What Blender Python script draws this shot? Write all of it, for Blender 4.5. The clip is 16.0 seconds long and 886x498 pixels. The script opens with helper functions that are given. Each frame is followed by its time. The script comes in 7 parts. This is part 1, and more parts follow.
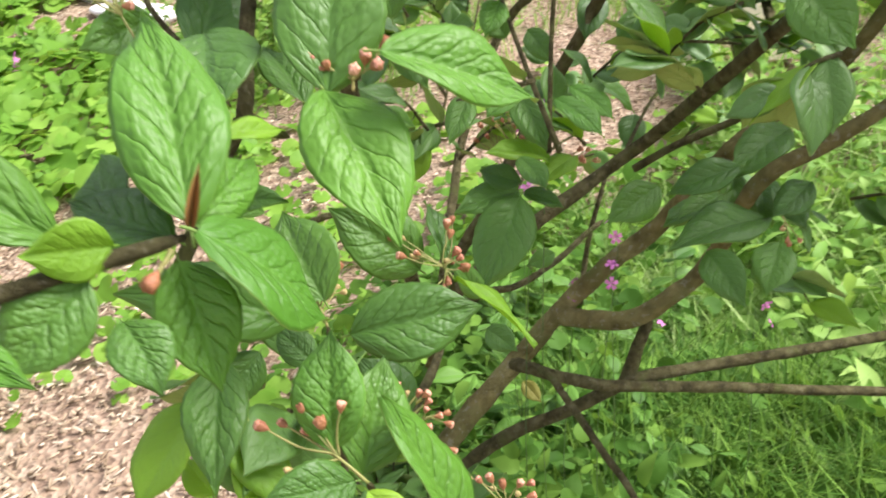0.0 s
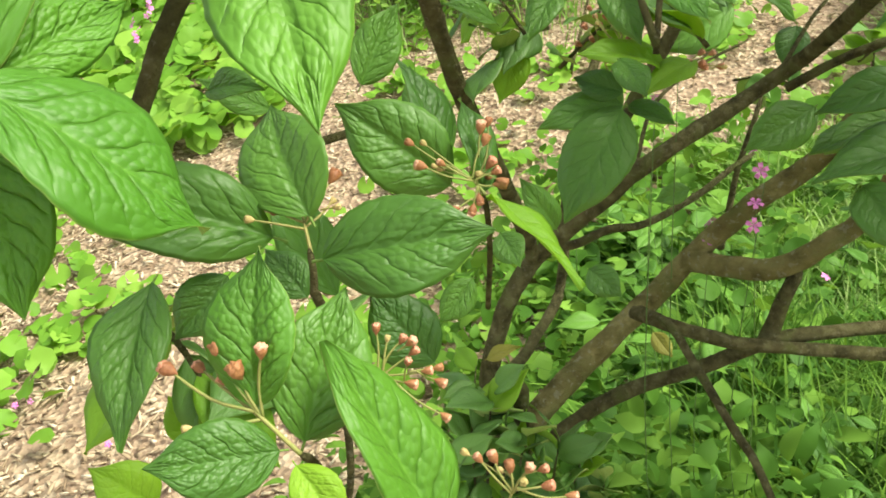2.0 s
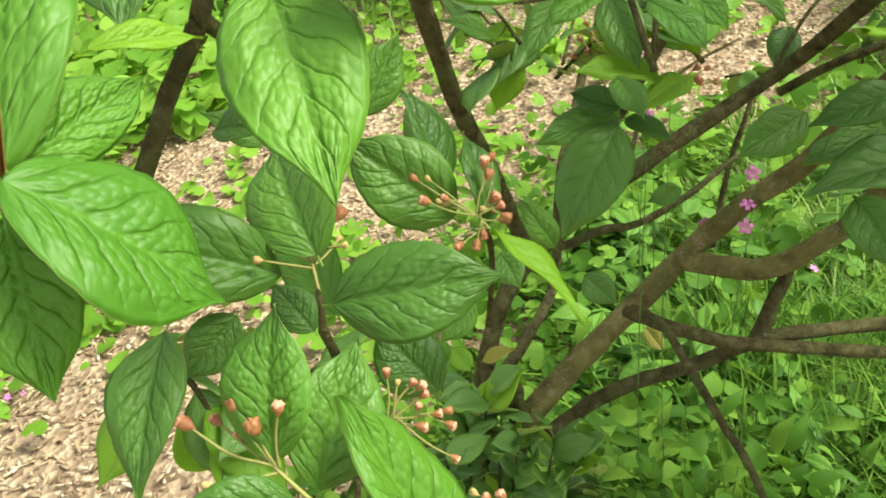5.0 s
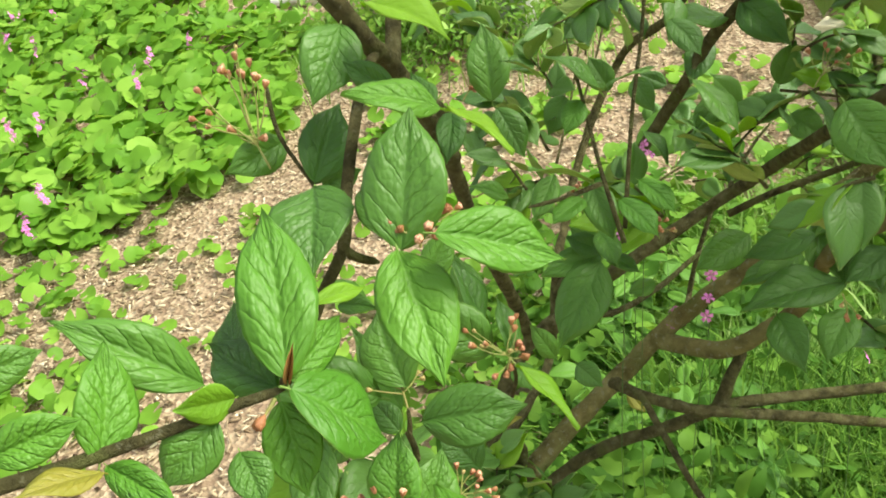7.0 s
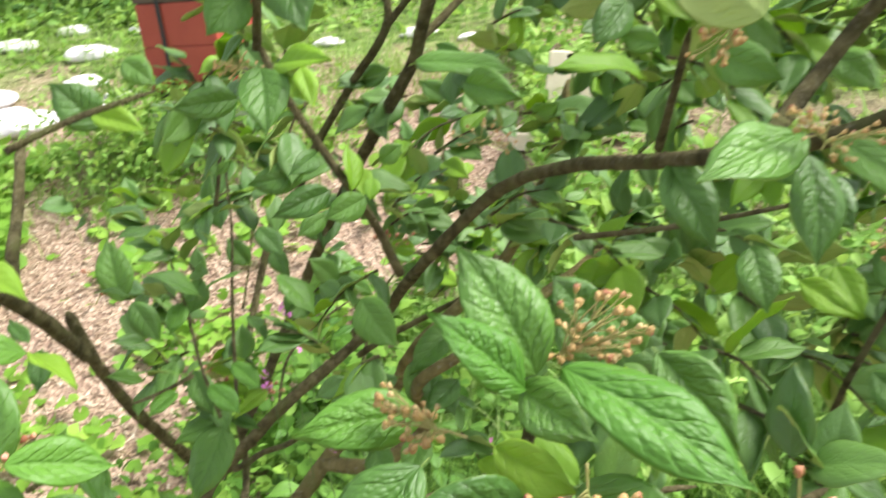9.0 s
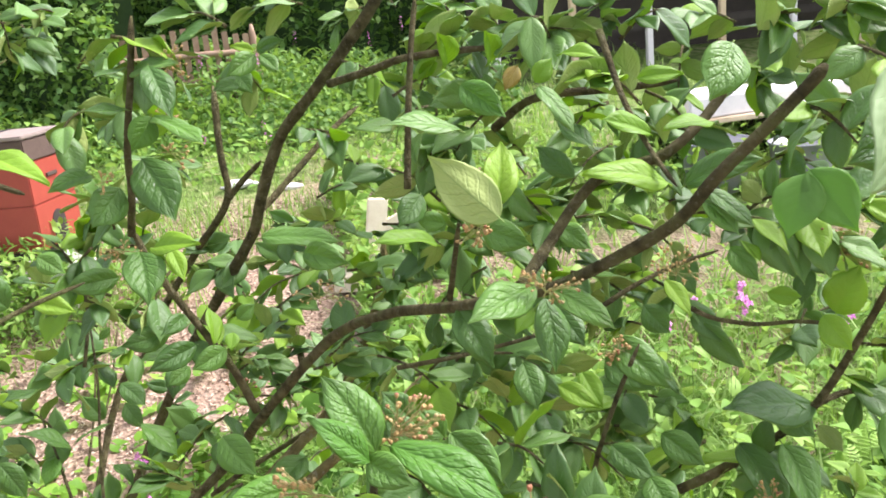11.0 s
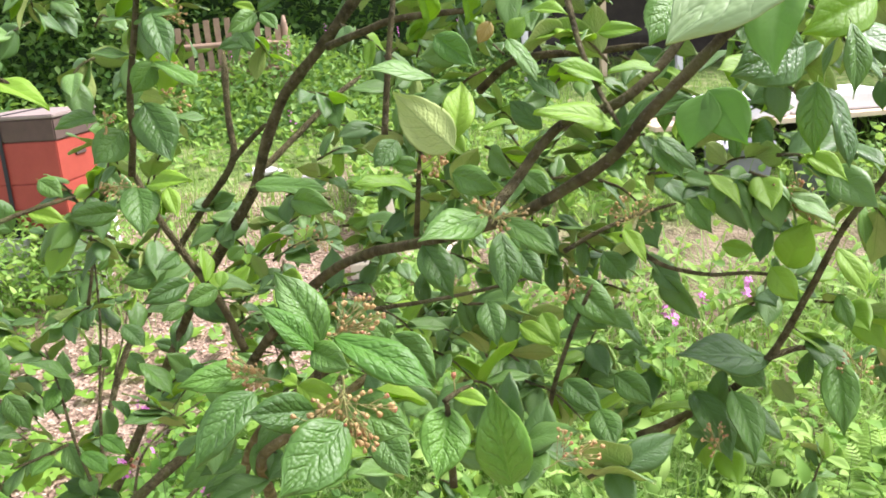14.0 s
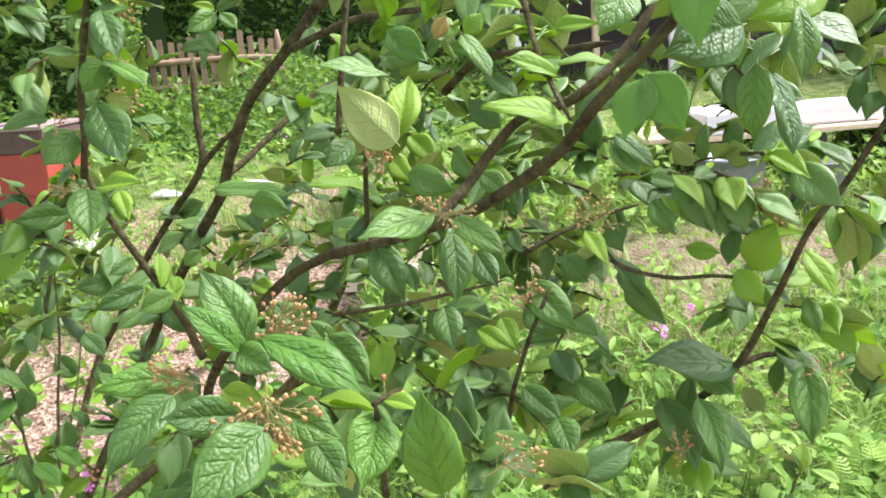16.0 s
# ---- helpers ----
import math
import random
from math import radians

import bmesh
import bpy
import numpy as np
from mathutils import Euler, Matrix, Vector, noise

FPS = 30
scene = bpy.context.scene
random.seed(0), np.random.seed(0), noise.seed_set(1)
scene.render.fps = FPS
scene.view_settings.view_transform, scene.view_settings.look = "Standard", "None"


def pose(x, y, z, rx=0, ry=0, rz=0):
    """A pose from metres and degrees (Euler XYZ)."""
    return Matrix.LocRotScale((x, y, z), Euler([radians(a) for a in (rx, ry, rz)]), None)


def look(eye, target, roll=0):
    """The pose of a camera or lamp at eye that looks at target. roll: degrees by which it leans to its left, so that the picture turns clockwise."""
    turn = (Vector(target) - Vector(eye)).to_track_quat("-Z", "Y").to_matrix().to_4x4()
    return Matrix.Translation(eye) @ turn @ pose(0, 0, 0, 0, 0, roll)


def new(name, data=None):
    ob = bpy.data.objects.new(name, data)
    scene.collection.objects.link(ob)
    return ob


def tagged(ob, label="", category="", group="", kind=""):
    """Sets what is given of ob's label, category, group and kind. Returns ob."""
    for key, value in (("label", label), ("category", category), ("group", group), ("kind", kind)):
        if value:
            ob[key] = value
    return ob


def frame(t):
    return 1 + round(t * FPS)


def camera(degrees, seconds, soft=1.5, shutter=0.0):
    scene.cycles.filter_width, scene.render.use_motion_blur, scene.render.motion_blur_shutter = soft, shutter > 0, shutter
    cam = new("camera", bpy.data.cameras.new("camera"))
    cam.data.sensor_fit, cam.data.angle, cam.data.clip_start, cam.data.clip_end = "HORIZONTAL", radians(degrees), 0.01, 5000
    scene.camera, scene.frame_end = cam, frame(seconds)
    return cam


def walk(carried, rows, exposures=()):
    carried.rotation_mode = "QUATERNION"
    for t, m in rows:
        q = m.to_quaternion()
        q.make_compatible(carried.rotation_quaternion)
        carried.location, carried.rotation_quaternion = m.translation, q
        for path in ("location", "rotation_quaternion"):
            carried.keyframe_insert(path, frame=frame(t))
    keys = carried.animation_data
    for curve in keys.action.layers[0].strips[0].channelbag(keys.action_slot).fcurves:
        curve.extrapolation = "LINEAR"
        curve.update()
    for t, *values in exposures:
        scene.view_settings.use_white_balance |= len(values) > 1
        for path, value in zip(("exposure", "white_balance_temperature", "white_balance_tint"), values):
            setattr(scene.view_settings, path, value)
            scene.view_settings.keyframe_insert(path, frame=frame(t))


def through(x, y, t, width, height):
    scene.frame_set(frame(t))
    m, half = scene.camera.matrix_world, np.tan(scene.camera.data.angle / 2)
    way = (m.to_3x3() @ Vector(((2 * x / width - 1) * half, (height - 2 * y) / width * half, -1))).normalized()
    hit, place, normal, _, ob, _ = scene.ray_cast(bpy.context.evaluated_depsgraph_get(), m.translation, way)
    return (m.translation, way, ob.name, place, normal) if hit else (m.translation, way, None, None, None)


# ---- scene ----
cam = camera(53.5, 16.0, soft=1.75, shutter=0.35)
PATH = [
    (0, (0.274, 0.16, 1.477), (0.01, 1.952, 0.628), -3.6),
    (0.5, (0.323, 0.214, 1.437), (-0.139, 1.947, 0.55), -4.7),
    (1, (0.312, 0.247, 1.412), (-0.202, 1.965, 0.526), -5.1),
    (1.5, (0.31, 0.266, 1.402), (-0.277, 1.947, 0.491), -6.0),
    (2, (0.329, 0.278, 1.404), (-0.308, 1.927, 0.469), -7.0),
    (2.5, (0.33, 0.283, 1.405), (-0.319, 1.921, 0.457), -7.3),
    (3, (0.326, 0.292, 1.408), (-0.323, 1.922, 0.447), -7.2),
    (3.2, (0.326, 0.294, 1.406), (-0.324, 1.923, 0.445), -7.3),
    (5.3, (0.321, 0.278, 1.45), (-0.271, 1.914, 0.465), -6.6),
    (5.5, (0.326, 0.255, 1.473), (-0.238, 1.914, 0.509), -5.5),
    (6, (0.316, 0.192, 1.51), (-0.206, 1.865, 0.545), -5.3),
    (6.5, (0.334, 0.138, 1.582), (-0.219, 1.815, 0.642), -6.3),
    (7, (0.354, 0.11, 1.622), (-0.24, 1.787, 0.709), -6.8),
    (7.5, (0.407, 0.064, 1.676), (-0.206, 1.744, 0.782), -7.2),
    (8, (0.489, 0.04, 1.703), (-0.042, 1.739, 0.791), -6.7),
    (8.5, (0.557, 0.029, 1.74), (0.215, 1.784, 0.842), -5.2),
    (9, (0.594, -0.023, 1.793), (0.496, 1.816, 1.014), -5.9),
    (9.5, (0.578, -0.081, 1.842), (0.715, 1.789, 1.146), -6.3),
    (10, (0.553, -0.132, 1.874), (0.781, 1.755, 1.252), -7.2),
    (10.2, (0.556, -0.153, 1.881), (0.881, 1.735, 1.303), -6.9),
    (12.3, (0.616, -0.303, 1.843), (0.893, 1.614, 1.346), -3.9),
    (12.5, (0.62, -0.303, 1.837), (0.894, 1.615, 1.34), -3.8),
    (13, (0.623, -0.305, 1.831), (0.89, 1.613, 1.329), -3.8),
    (13.5, (0.62, -0.313, 1.831), (0.891, 1.603, 1.327), -3.8),
    (14, (0.619, -0.316, 1.825), (0.887, 1.598, 1.312), -4.0),
    (14.5, (0.629, -0.319, 1.822), (0.893, 1.599, 1.321), -4.2),
    (15, (0.651, -0.314, 1.809), (0.91, 1.608, 1.322), -4.1),
    (15.5, (0.669, -0.315, 1.806), (0.927, 1.609, 1.326), -4.3),
    (16, (0.665, -0.297, 1.802), (0.942, 1.625, 1.321), -4.0),
]
EXPOSURES = [(0, 1.53, 6500, 19), (0.8, 1.51, 7200, 4), (3.2, 1.52, 7300, 0), (5.3, 1.47, 7450, -2), (6.2, 1.42, 7350, -4), (7.5, 1.38, 7150, 2), (8.5, 1.56, 6700, 12), (10.2, 1.73, 6400, 24), (12.3, 1.73, 6250, 28), (16, 1.71, 6250, 28)]
walk(cam, [(t, look(eye, target, roll)) for t, eye, target, roll in PATH], EXPOSURES)

# ---- world and light: a bright overcast day ----
world = bpy.data.worlds.new("overcast")
scene.world = world
world.use_nodes = True
wn, wl = world.node_tree.nodes, world.node_tree.links
sky = wn.new("ShaderNodeTexSky")
sky.sky_type, sky.sun_disc = "NISHITA", False
SUN_UP, SUN_TURN = 54.0, 80.0
sky.sun_elevation, sky.sun_rotation = radians(SUN_UP), radians(SUN_TURN)
pale = wn.new("ShaderNodeHueSaturation")
pale.inputs["Saturation"].default_value = 0.3
wl.new(sky.outputs[0], pale.inputs["Color"])
wl.new(pale.outputs[0], wn["Background"].inputs["Color"])
wn["Background"].inputs["Strength"].default_value = 0.117
sun = new("sun", bpy.data.lights.new("sun", "SUN"))
sun.data.energy, sun.data.angle, sun.data.color = 2.85, radians(28), (1.0, 0.97, 0.92)
sun.matrix_basis = pose(0, 0, 8, 90 - SUN_UP, 0, 180 - SUN_TURN)

# ---- materials ----
def nodes_of(name, rough=0.6, spec=0.4):
    m = bpy.data.materials.new(name)
    m.use_nodes = True
    nt = m.node_tree
    b = nt.nodes["Principled BSDF"]
    b.inputs["Roughness"].default_value = rough
    b.inputs["Specular IOR Level"].default_value = spec
    return m, nt, b


def node(nt, kind, **values):
    n = nt.nodes.new(kind)
    for k, v in values.items():
        n.inputs[k.replace("_", " ")].default_value = v
    return n


def ramp(nt, source, stops):
    r = nt.nodes.new("ShaderNodeValToRGB")
    el = r.color_ramp.elements
    while len(el) < len(stops):
        el.new(0.5)
    for e, (p, c) in zip(el, stops):
        e.position, e.color = p, (*c, 1)
    nt.links.new(source, r.inputs[0])
    return r.outputs[0]


def mixed(nt, fac, a, b, blend="MIX"):
    n = nt.nodes.new("ShaderNodeMix")
    n.data_type, n.blend_type = "RGBA", blend
    for sock, v in ((n.inputs[0], fac), (n.inputs[6], a), (n.inputs[7], b)):
        if isinstance(v, (int, float)):
            sock.default_value = v
        elif isinstance(v, tuple):
            sock.default_value = (*v, 1)
        else:
            nt.links.new(v, sock)
    return n.outputs[2]


def calc(nt, op, a, b=0.0):
    n = nt.nodes.new("ShaderNodeMath")
    n.operation = op
    for sock, v in ((n.inputs[0], a), (n.inputs[1], b)):
        if isinstance(v, (int, float)):
            sock.default_value = v
        else:
            nt.links.new(v, sock)
    return n.outputs[0]


def bump(nt, shader, height, strength=0.4, distance=0.01):
    n = nt.nodes.new("ShaderNodeBump")
    n.inputs["Strength"].default_value, n.inputs["Distance"].default_value = strength, distance
    nt.links.new(height, n.inputs["Height"])
    nt.links.new(n.outputs[0], shader.inputs["Normal"])


def noise_of(nt, scale, detail=4.0, space="Object", rough=0.55):
    tc = nt.nodes.new("ShaderNodeTexCoord")
    n = node(nt, "ShaderNodeTexNoise", Scale=scale, Detail=detail, Roughness=rough)
    nt.links.new(tc.outputs[space], n.inputs["Vector"])
    return n.outputs["Fac"]


def leaf_material(name, low, high, vein, through, rough=0.42, share=0.24, veins=6.0, relief=0.6, mark=0.2, gloss=0.46):
    """A leaf with sunken pinnate veins and puckered cells between them, from its own length and width coordinates."""
    m, nt, b = nodes_of(name, rough, gloss)
    uv = nt.nodes.new("ShaderNodeUVMap")
    sep = nt.nodes.new("ShaderNodeSeparateXYZ")
    nt.links.new(uv.outputs[0], sep.inputs[0])
    info = nt.nodes.new("ShaderNodeObjectInfo")
    geo = nt.nodes.new("ShaderNodeNewGeometry")
    each = calc(nt, "FRACT", calc(nt, "ADD", info.outputs["Random"], geo.outputs["Random Per Island"]))
    side = calc(nt, "ABSOLUTE", calc(nt, "SUBTRACT", sep.outputs[0], 0.5))
    wob = node(nt, "ShaderNodeTexNoise", Scale=7.0, Detail=2.0)
    nt.links.new(uv.outputs[0], wob.inputs["Vector"])
    sway = calc(nt, "MULTIPLY", calc(nt, "SUBTRACT", wob.outputs["Fac"], 0.5), 0.4)
    run = calc(nt, "SUBTRACT", calc(nt, "MULTIPLY", sep.outputs[1], veins), calc(nt, "MULTIPLY", calc(nt, "POWER", side, 0.85), 3.4))
    run = calc(nt, "ADD", run, sway)
    near = calc(nt, "ABSOLUTE", calc(nt, "SUBTRACT", calc(nt, "FRACT", run), 0.5))
    line = calc(nt, "SUBTRACT", 1.0, calc(nt, "MINIMUM", 1.0, calc(nt, "MULTIPLY", near, 11.0)))
    line = calc(nt, "MULTIPLY", line, calc(nt, "SUBTRACT", 1.0, calc(nt, "MULTIPLY", side, 1.7)))
    rib = calc(nt, "SUBTRACT", 1.0, calc(nt, "MINIMUM", 1.0, calc(nt, "MULTIPLY", side, 46.0)))
    web = calc(nt, "MAXIMUM", calc(nt, "MULTIPLY", line, 0.55), rib)
    blotch = noise_of(nt, 2.5, 5.0)
    tone = calc(nt, "ADD", calc(nt, "MULTIPLY", each, 0.7), calc(nt, "MULTIPLY", blotch, 0.4))
    base = ramp(nt, tone, [(0.1, low), (0.95, high)])
    # small puckered cells between the side veins
    place = nt.nodes.new("ShaderNodeCombineXYZ")
    nt.links.new(calc(nt, "ADD", calc(nt, "ADD", calc(nt, "MULTIPLY", sep.outputs[1], veins * 3.2), calc(nt, "MULTIPLY", side, -4.0)), calc(nt, "MULTIPLY", info.outputs["Random"], 31.0)), place.inputs[0])
    nt.links.new(calc(nt, "ADD", calc(nt, "MULTIPLY", sep.outputs[0], 13.0), sway), place.inputs[1])
    cells = node(nt, "ShaderNodeTexVoronoi", Scale=1.0, Randomness=0.85)
    cells.voronoi_dimensions, cells.feature = "2D", "SMOOTH_F1"
    cells.inputs["Smoothness"].default_value = 0.35
    nt.links.new(place.outputs[0], cells.inputs["Vector"])
    pad = calc(nt, "SUBTRACT", 1.0, calc(nt, "MINIMUM", 1.0, calc(nt, "POWER", calc(nt, "MULTIPLY", cells.outputs["Distance"], 1.5), 1.6)))
    colour = mixed(nt, calc(nt, "MULTIPLY", web, mark), base, vein)
    rimmed = calc(nt, "MAXIMUM", 0.0, calc(nt, "MULTIPLY", calc(nt, "SUBTRACT", side, 0.488), 40.0))
    colour = mixed(nt, rimmed, colour, (min(1, vein[0] * 1.3), min(1, vein[1] * 1.1), vein[2] * 1.1))
    speck = ramp(nt, noise_of(nt, 14.0, 3.0), [(0.70, (0, 0, 0)), (0.76, (1, 1, 1))])
    colour = mixed(nt, calc(nt, "MULTIPLY", speck, 0.12), colour, (0.16, 0.15, 0.05))
    nt.links.new(colour, b.inputs["Base Color"])
    worn = calc(nt, "ADD", rough - 0.07, calc(nt, "MULTIPLY", noise_of(nt, 5.0, 3.0), 0.14))
    nt.links.new(worn, b.inputs["Roughness"])
    slack = calc(nt, "SUBTRACT", 1.0, calc(nt, "MULTIPLY", near, 2.0))
    dome = calc(nt, "SUBTRACT", 1.0, calc(nt, "POWER", slack, 8.0))
    ridge = calc(nt, "MINIMUM", 1.0, calc(nt, "MULTIPLY", side, 12.0))
    fade = calc(nt, "MINIMUM", 1.0, calc(nt, "MULTIPLY", calc(nt, "SUBTRACT", 0.5, side), 5.0))
    h = calc(nt, "ADD", calc(nt, "MULTIPLY", pad, 0.36), calc(nt, "MULTIPLY", calc(nt, "MULTIPLY", dome, ridge), 0.62))
    ends = calc(nt, "MINIMUM", 1.0, calc(nt, "MULTIPLY", calc(nt, "MULTIPLY", sep.outputs[1], calc(nt, "SUBTRACT", 1.0, sep.outputs[1])), 9.0))
    bump(nt, b, calc(nt, "MULTIPLY", calc(nt, "MULTIPLY", h, fade), ends), relief, 0.0016)
    tr = nt.nodes.new("ShaderNodeBsdfTranslucent")
    tr.inputs["Color"].default_value = (*through, 1)
    mix = nt.nodes.new("ShaderNodeMixShader")
    mix.inputs[0].default_value = share
    nt.links.new(b.outputs[0], mix.inputs[1])
    nt.links.new(tr.outputs[0], mix.inputs[2])
    nt.links.new(mix.outputs[0], nt.nodes["Material Output"].inputs["Surface"])
    return m

LEAF = leaf_material("leaf_upper", (0.036, 0.105, 0.019), (0.122, 0.275, 0.040), (0.13, 0.29, 0.055), (0.33, 0.57, 0.05), 0.47, 0.29, relief=0.85, gloss=0.52)
CROWN = leaf_material("crown_leaf", (0.046, 0.118, 0.030), (0.145, 0.295, 0.060), (0.16, 0.33, 0.07), (0.36, 0.60, 0.06), 0.46, 0.27, relief=0.5, gloss=0.5)
LEAF_UNDER = leaf_material("leaf_underside", (0.24, 0.35, 0.085), (0.35, 0.45, 0.13), (0.12, 0.23, 0.04), (0.32, 0.55, 0.05), 0.65, mark=0.6)
# Fresh leaves; light on the near ones is put into this brighter green.
FRESH_LIT = leaf_material("fresh_lit_leaf", (0.055, 0.175, 0.015), (0.122, 0.285, 0.032), (0.18, 0.38, 0.06), (0.33, 0.60, 0.03), 0.51, 0.25, relief=0.95, mark=0.28)
# Young leaves, and backlit ones whose brightness is put into the colour.
YOUNG_BACKLIT = leaf_material("young_backlit_leaf", (0.13, 0.29, 0.018), (0.25, 0.43, 0.035), (0.28, 0.46, 0.06), (0.48, 0.72, 0.05), 0.52, 0.4, relief=0.45, mark=0.1)
# Pale tone: the sky's sheen on the big near leaf is in the colour.
SHEEN_LEAF = leaf_material("sky_sheen_leaf", (0.22, 0.36, 0.13), (0.31, 0.45, 0.20), (0.36, 0.50, 0.26), (0.32, 0.55, 0.10), 0.55, relief=0.5)
SMOOTH = leaf_material("smooth_leaf", (0.075, 0.20, 0.03), (0.13, 0.29, 0.045), (0.12, 0.27, 0.05), (0.33, 0.60, 0.05), 0.55, 0.42, relief=0.12, mark=0.08)
TURNING = leaf_material("turning_leaf", (0.22, 0.24, 0.03), (0.34, 0.22, 0.05), (0.4, 0.35, 0.1), (0.5, 0.4, 0.05), 0.5)
RUSSET = leaf_material("russet_bud", (0.33, 0.175, 0.05), (0.43, 0.25, 0.08), (0.43, 0.25, 0.09), (0.4, 0.2, 0.05), 0.7, relief=0.2)


def bark_material(name, a, b_, c, scale, flecks=0.5):
    m, nt, b = nodes_of(name, 0.9, 0.1)
    n1, n2 = noise_of(nt, scale), noise_of(nt, scale * 6, 6.0, rough=0.7)
    col = ramp(nt, n1, [(0.3, a), (0.52, b_), (0.72, c)])
    col = mixed(nt, calc(nt, "MULTIPLY", n2, 0.5), col, a)
    ruddy = ramp(nt, noise_of(nt, scale * 0.35, 4.0), [(0.48, (0, 0, 0)), (0.62, (1, 1, 1))])
    col = mixed(nt, calc(nt, "MULTIPLY", ruddy, 0.08), col, (b_[0] * 1.15, b_[1] * 0.80, b_[2] * 0.70))
    moss = ramp(nt, noise_of(nt, scale * 0.5, 5.0), [(0.55, (0, 0, 0)), (0.66, (1, 1, 1))])
    col = mixed(nt, calc(nt, "MULTIPLY", moss, 0.6), col, (0.11, 0.14, 0.035))
    lichen = ramp(nt, noise_of(nt, scale * 3.3, 5.0), [(0.59, (0, 0, 0)), (0.64, (1, 1, 1))])
    col = mixed(nt, calc(nt, "MULTIPLY", lichen, flecks), col, (0.34, 0.33, 0.24))
    nt.links.new(col, b.inputs["Base Color"])
    bump(nt, b, calc(nt, "ADD", calc(nt, "MULTIPLY", n1, 0.6), n2), 1.0, 0.012)
    return m


BARK = bark_material("bark", (0.120, 0.104, 0.040), (0.285, 0.250, 0.10), (0.46, 0.41, 0.19), 34.0)
TWIG = bark_material("twig_bark", (0.055, 0.050, 0.023), (0.170, 0.156, 0.070), (0.31, 0.285, 0.145), 60.0, 0.25)


def plain(name, low, high, scale=20.0, rough=0.6, relief=0.25, spec=0.4, distance=0.005):
    m, nt, b = nodes_of(name, rough, spec)
    n1, n2 = noise_of(nt, scale), noise_of(nt, scale * 7, 5.0)
    info = nt.nodes.new("ShaderNodeObjectInfo")
    tone = calc(nt, "ADD", calc(nt, "MULTIPLY", n1, 0.6), calc(nt, "ADD", calc(nt, "MULTIPLY", n2, 0.25), calc(nt, "MULTIPLY", info.outputs["Random"], 0.2)))
    nt.links.new(ramp(nt, tone, [(0.25, low), (0.75, high)]), b.inputs["Base Color"])
    if relief:
        bump(nt, b, n2, relief, distance)
    return m


def piecewise(name, stops, rough=0.7, through=None, spec=0.15, share=0.3):
    """For joined small pieces: each piece takes its own tone."""
    m, nt, b = nodes_of(name, rough, spec)
    geo = nt.nodes.new("ShaderNodeNewGeometry")
    n = noise_of(nt, 1.3, 3.0)
    tone = calc(nt, "ADD", calc(nt, "MULTIPLY", geo.outputs["Random Per Island"], 0.75), calc(nt, "MULTIPLY", n, 0.35))
    col = ramp(nt, tone, stops)
    nt.links.new(col, b.inputs["Base Color"])
    if through:
        tr = nt.nodes.new("ShaderNodeBsdfTranslucent")
        tr.inputs["Color"].default_value = (*through, 1)
        mix = nt.nodes.new("ShaderNodeMixShader")
        mix.inputs[0].default_value = share
        nt.links.new(b.outputs[0], mix.inputs[1])
        nt.links.new(tr.outputs[0], mix.inputs[2])
        nt.links.new(mix.outputs[0], nt.nodes["Material Output"].inputs["Surface"])
    return m


STALK = plain("flower_stalk", (0.19, 0.25, 0.06), (0.34, 0.27, 0.10), 300.0, 0.6, 0.1)
CALYX = plain("calyx", (0.20, 0.055, 0.03), (0.40, 0.19, 0.08), 2.6, 0.5, 0.2)
PETAL = plain("bud_petals", (0.47, 0.115, 0.06), (0.82, 0.49, 0.34), 3.2, 0.5, 0.2)
GREENBUD = plain("green_bud", (0.32, 0.27, 0.08), (0.58, 0.42, 0.20), 1.5, 0.5, 0.2)
TANBUD = plain("tan_bud", (0.28, 0.16, 0.05), (0.49, 0.35, 0.13), 2.4, 0.55, 0.2)
WEEDSTALK = plain("weed_stalk", (0.06, 0.12, 0.03), (0.12, 0.20, 0.05), 120.0, 0.6, 0.1)
PINK = plain("pink_petals", (0.50, 0.10, 0.38), (0.72, 0.28, 0.58), 90.0, 0.6, 0.1)
CHIPS = piecewise("wood_chips", [(0.0, (0.13, 0.075, 0.05)), (0.35, (0.285, 0.213, 0.135)), (0.7, (0.46, 0.372, 0.255)), (1.0, (0.66, 0.585, 0.45))], 0.85)
HERB = piecewise("ground_herb", [(0.0, (0.065, 0.17, 0.018)), (0.5, (0.13, 0.28, 0.032)), (1.0, (0.24, 0.41, 0.065))], 0.5, (0.36, 0.6, 0.06))
GRASS = piecewise("grass_blades", [(0.0, (0.07, 0.16, 0.025)), (0.5, (0.20, 0.335, 0.08)), (1.0, (0.35, 0.46, 0.17))], 0.5, (0.35, 0.6, 0.08))
MEADOW = piecewise("meadow_weeds", [(0.0, (0.045, 0.125, 0.02)), (0.5, (0.155, 0.31, 0.055)), (1.0, (0.31, 0.47, 0.12))], 0.55, (0.38, 0.60, 0.10))
WEEDS = piecewise("low_weeds", [(0.0, (0.03, 0.09, 0.012)), (0.5, (0.095, 0.22, 0.03)), (1.0, (0.21, 0.37, 0.06))], 0.55, (0.30, 0.52, 0.06), 0.12, 0.25)
# Darker weed tones: the shade under the shrub is put into the colour.
SHADED_HERB = piecewise("painted_shade_herb", [(0.0, (0.018, 0.058, 0.007)), (0.5, (0.048, 0.122, 0.015)), (1.0, (0.165, 0.30, 0.045))], 0.6, (0.24, 0.44, 0.05), 0.1, 0.2)
HEDGE = piecewise("hedge_leaves", [(0.0, (0.03, 0.085, 0.02)), (0.5, (0.09, 0.20, 0.045)), (1.0, (0.23, 0.37, 0.10))], 0.55, (0.28, 0.5, 0.06))
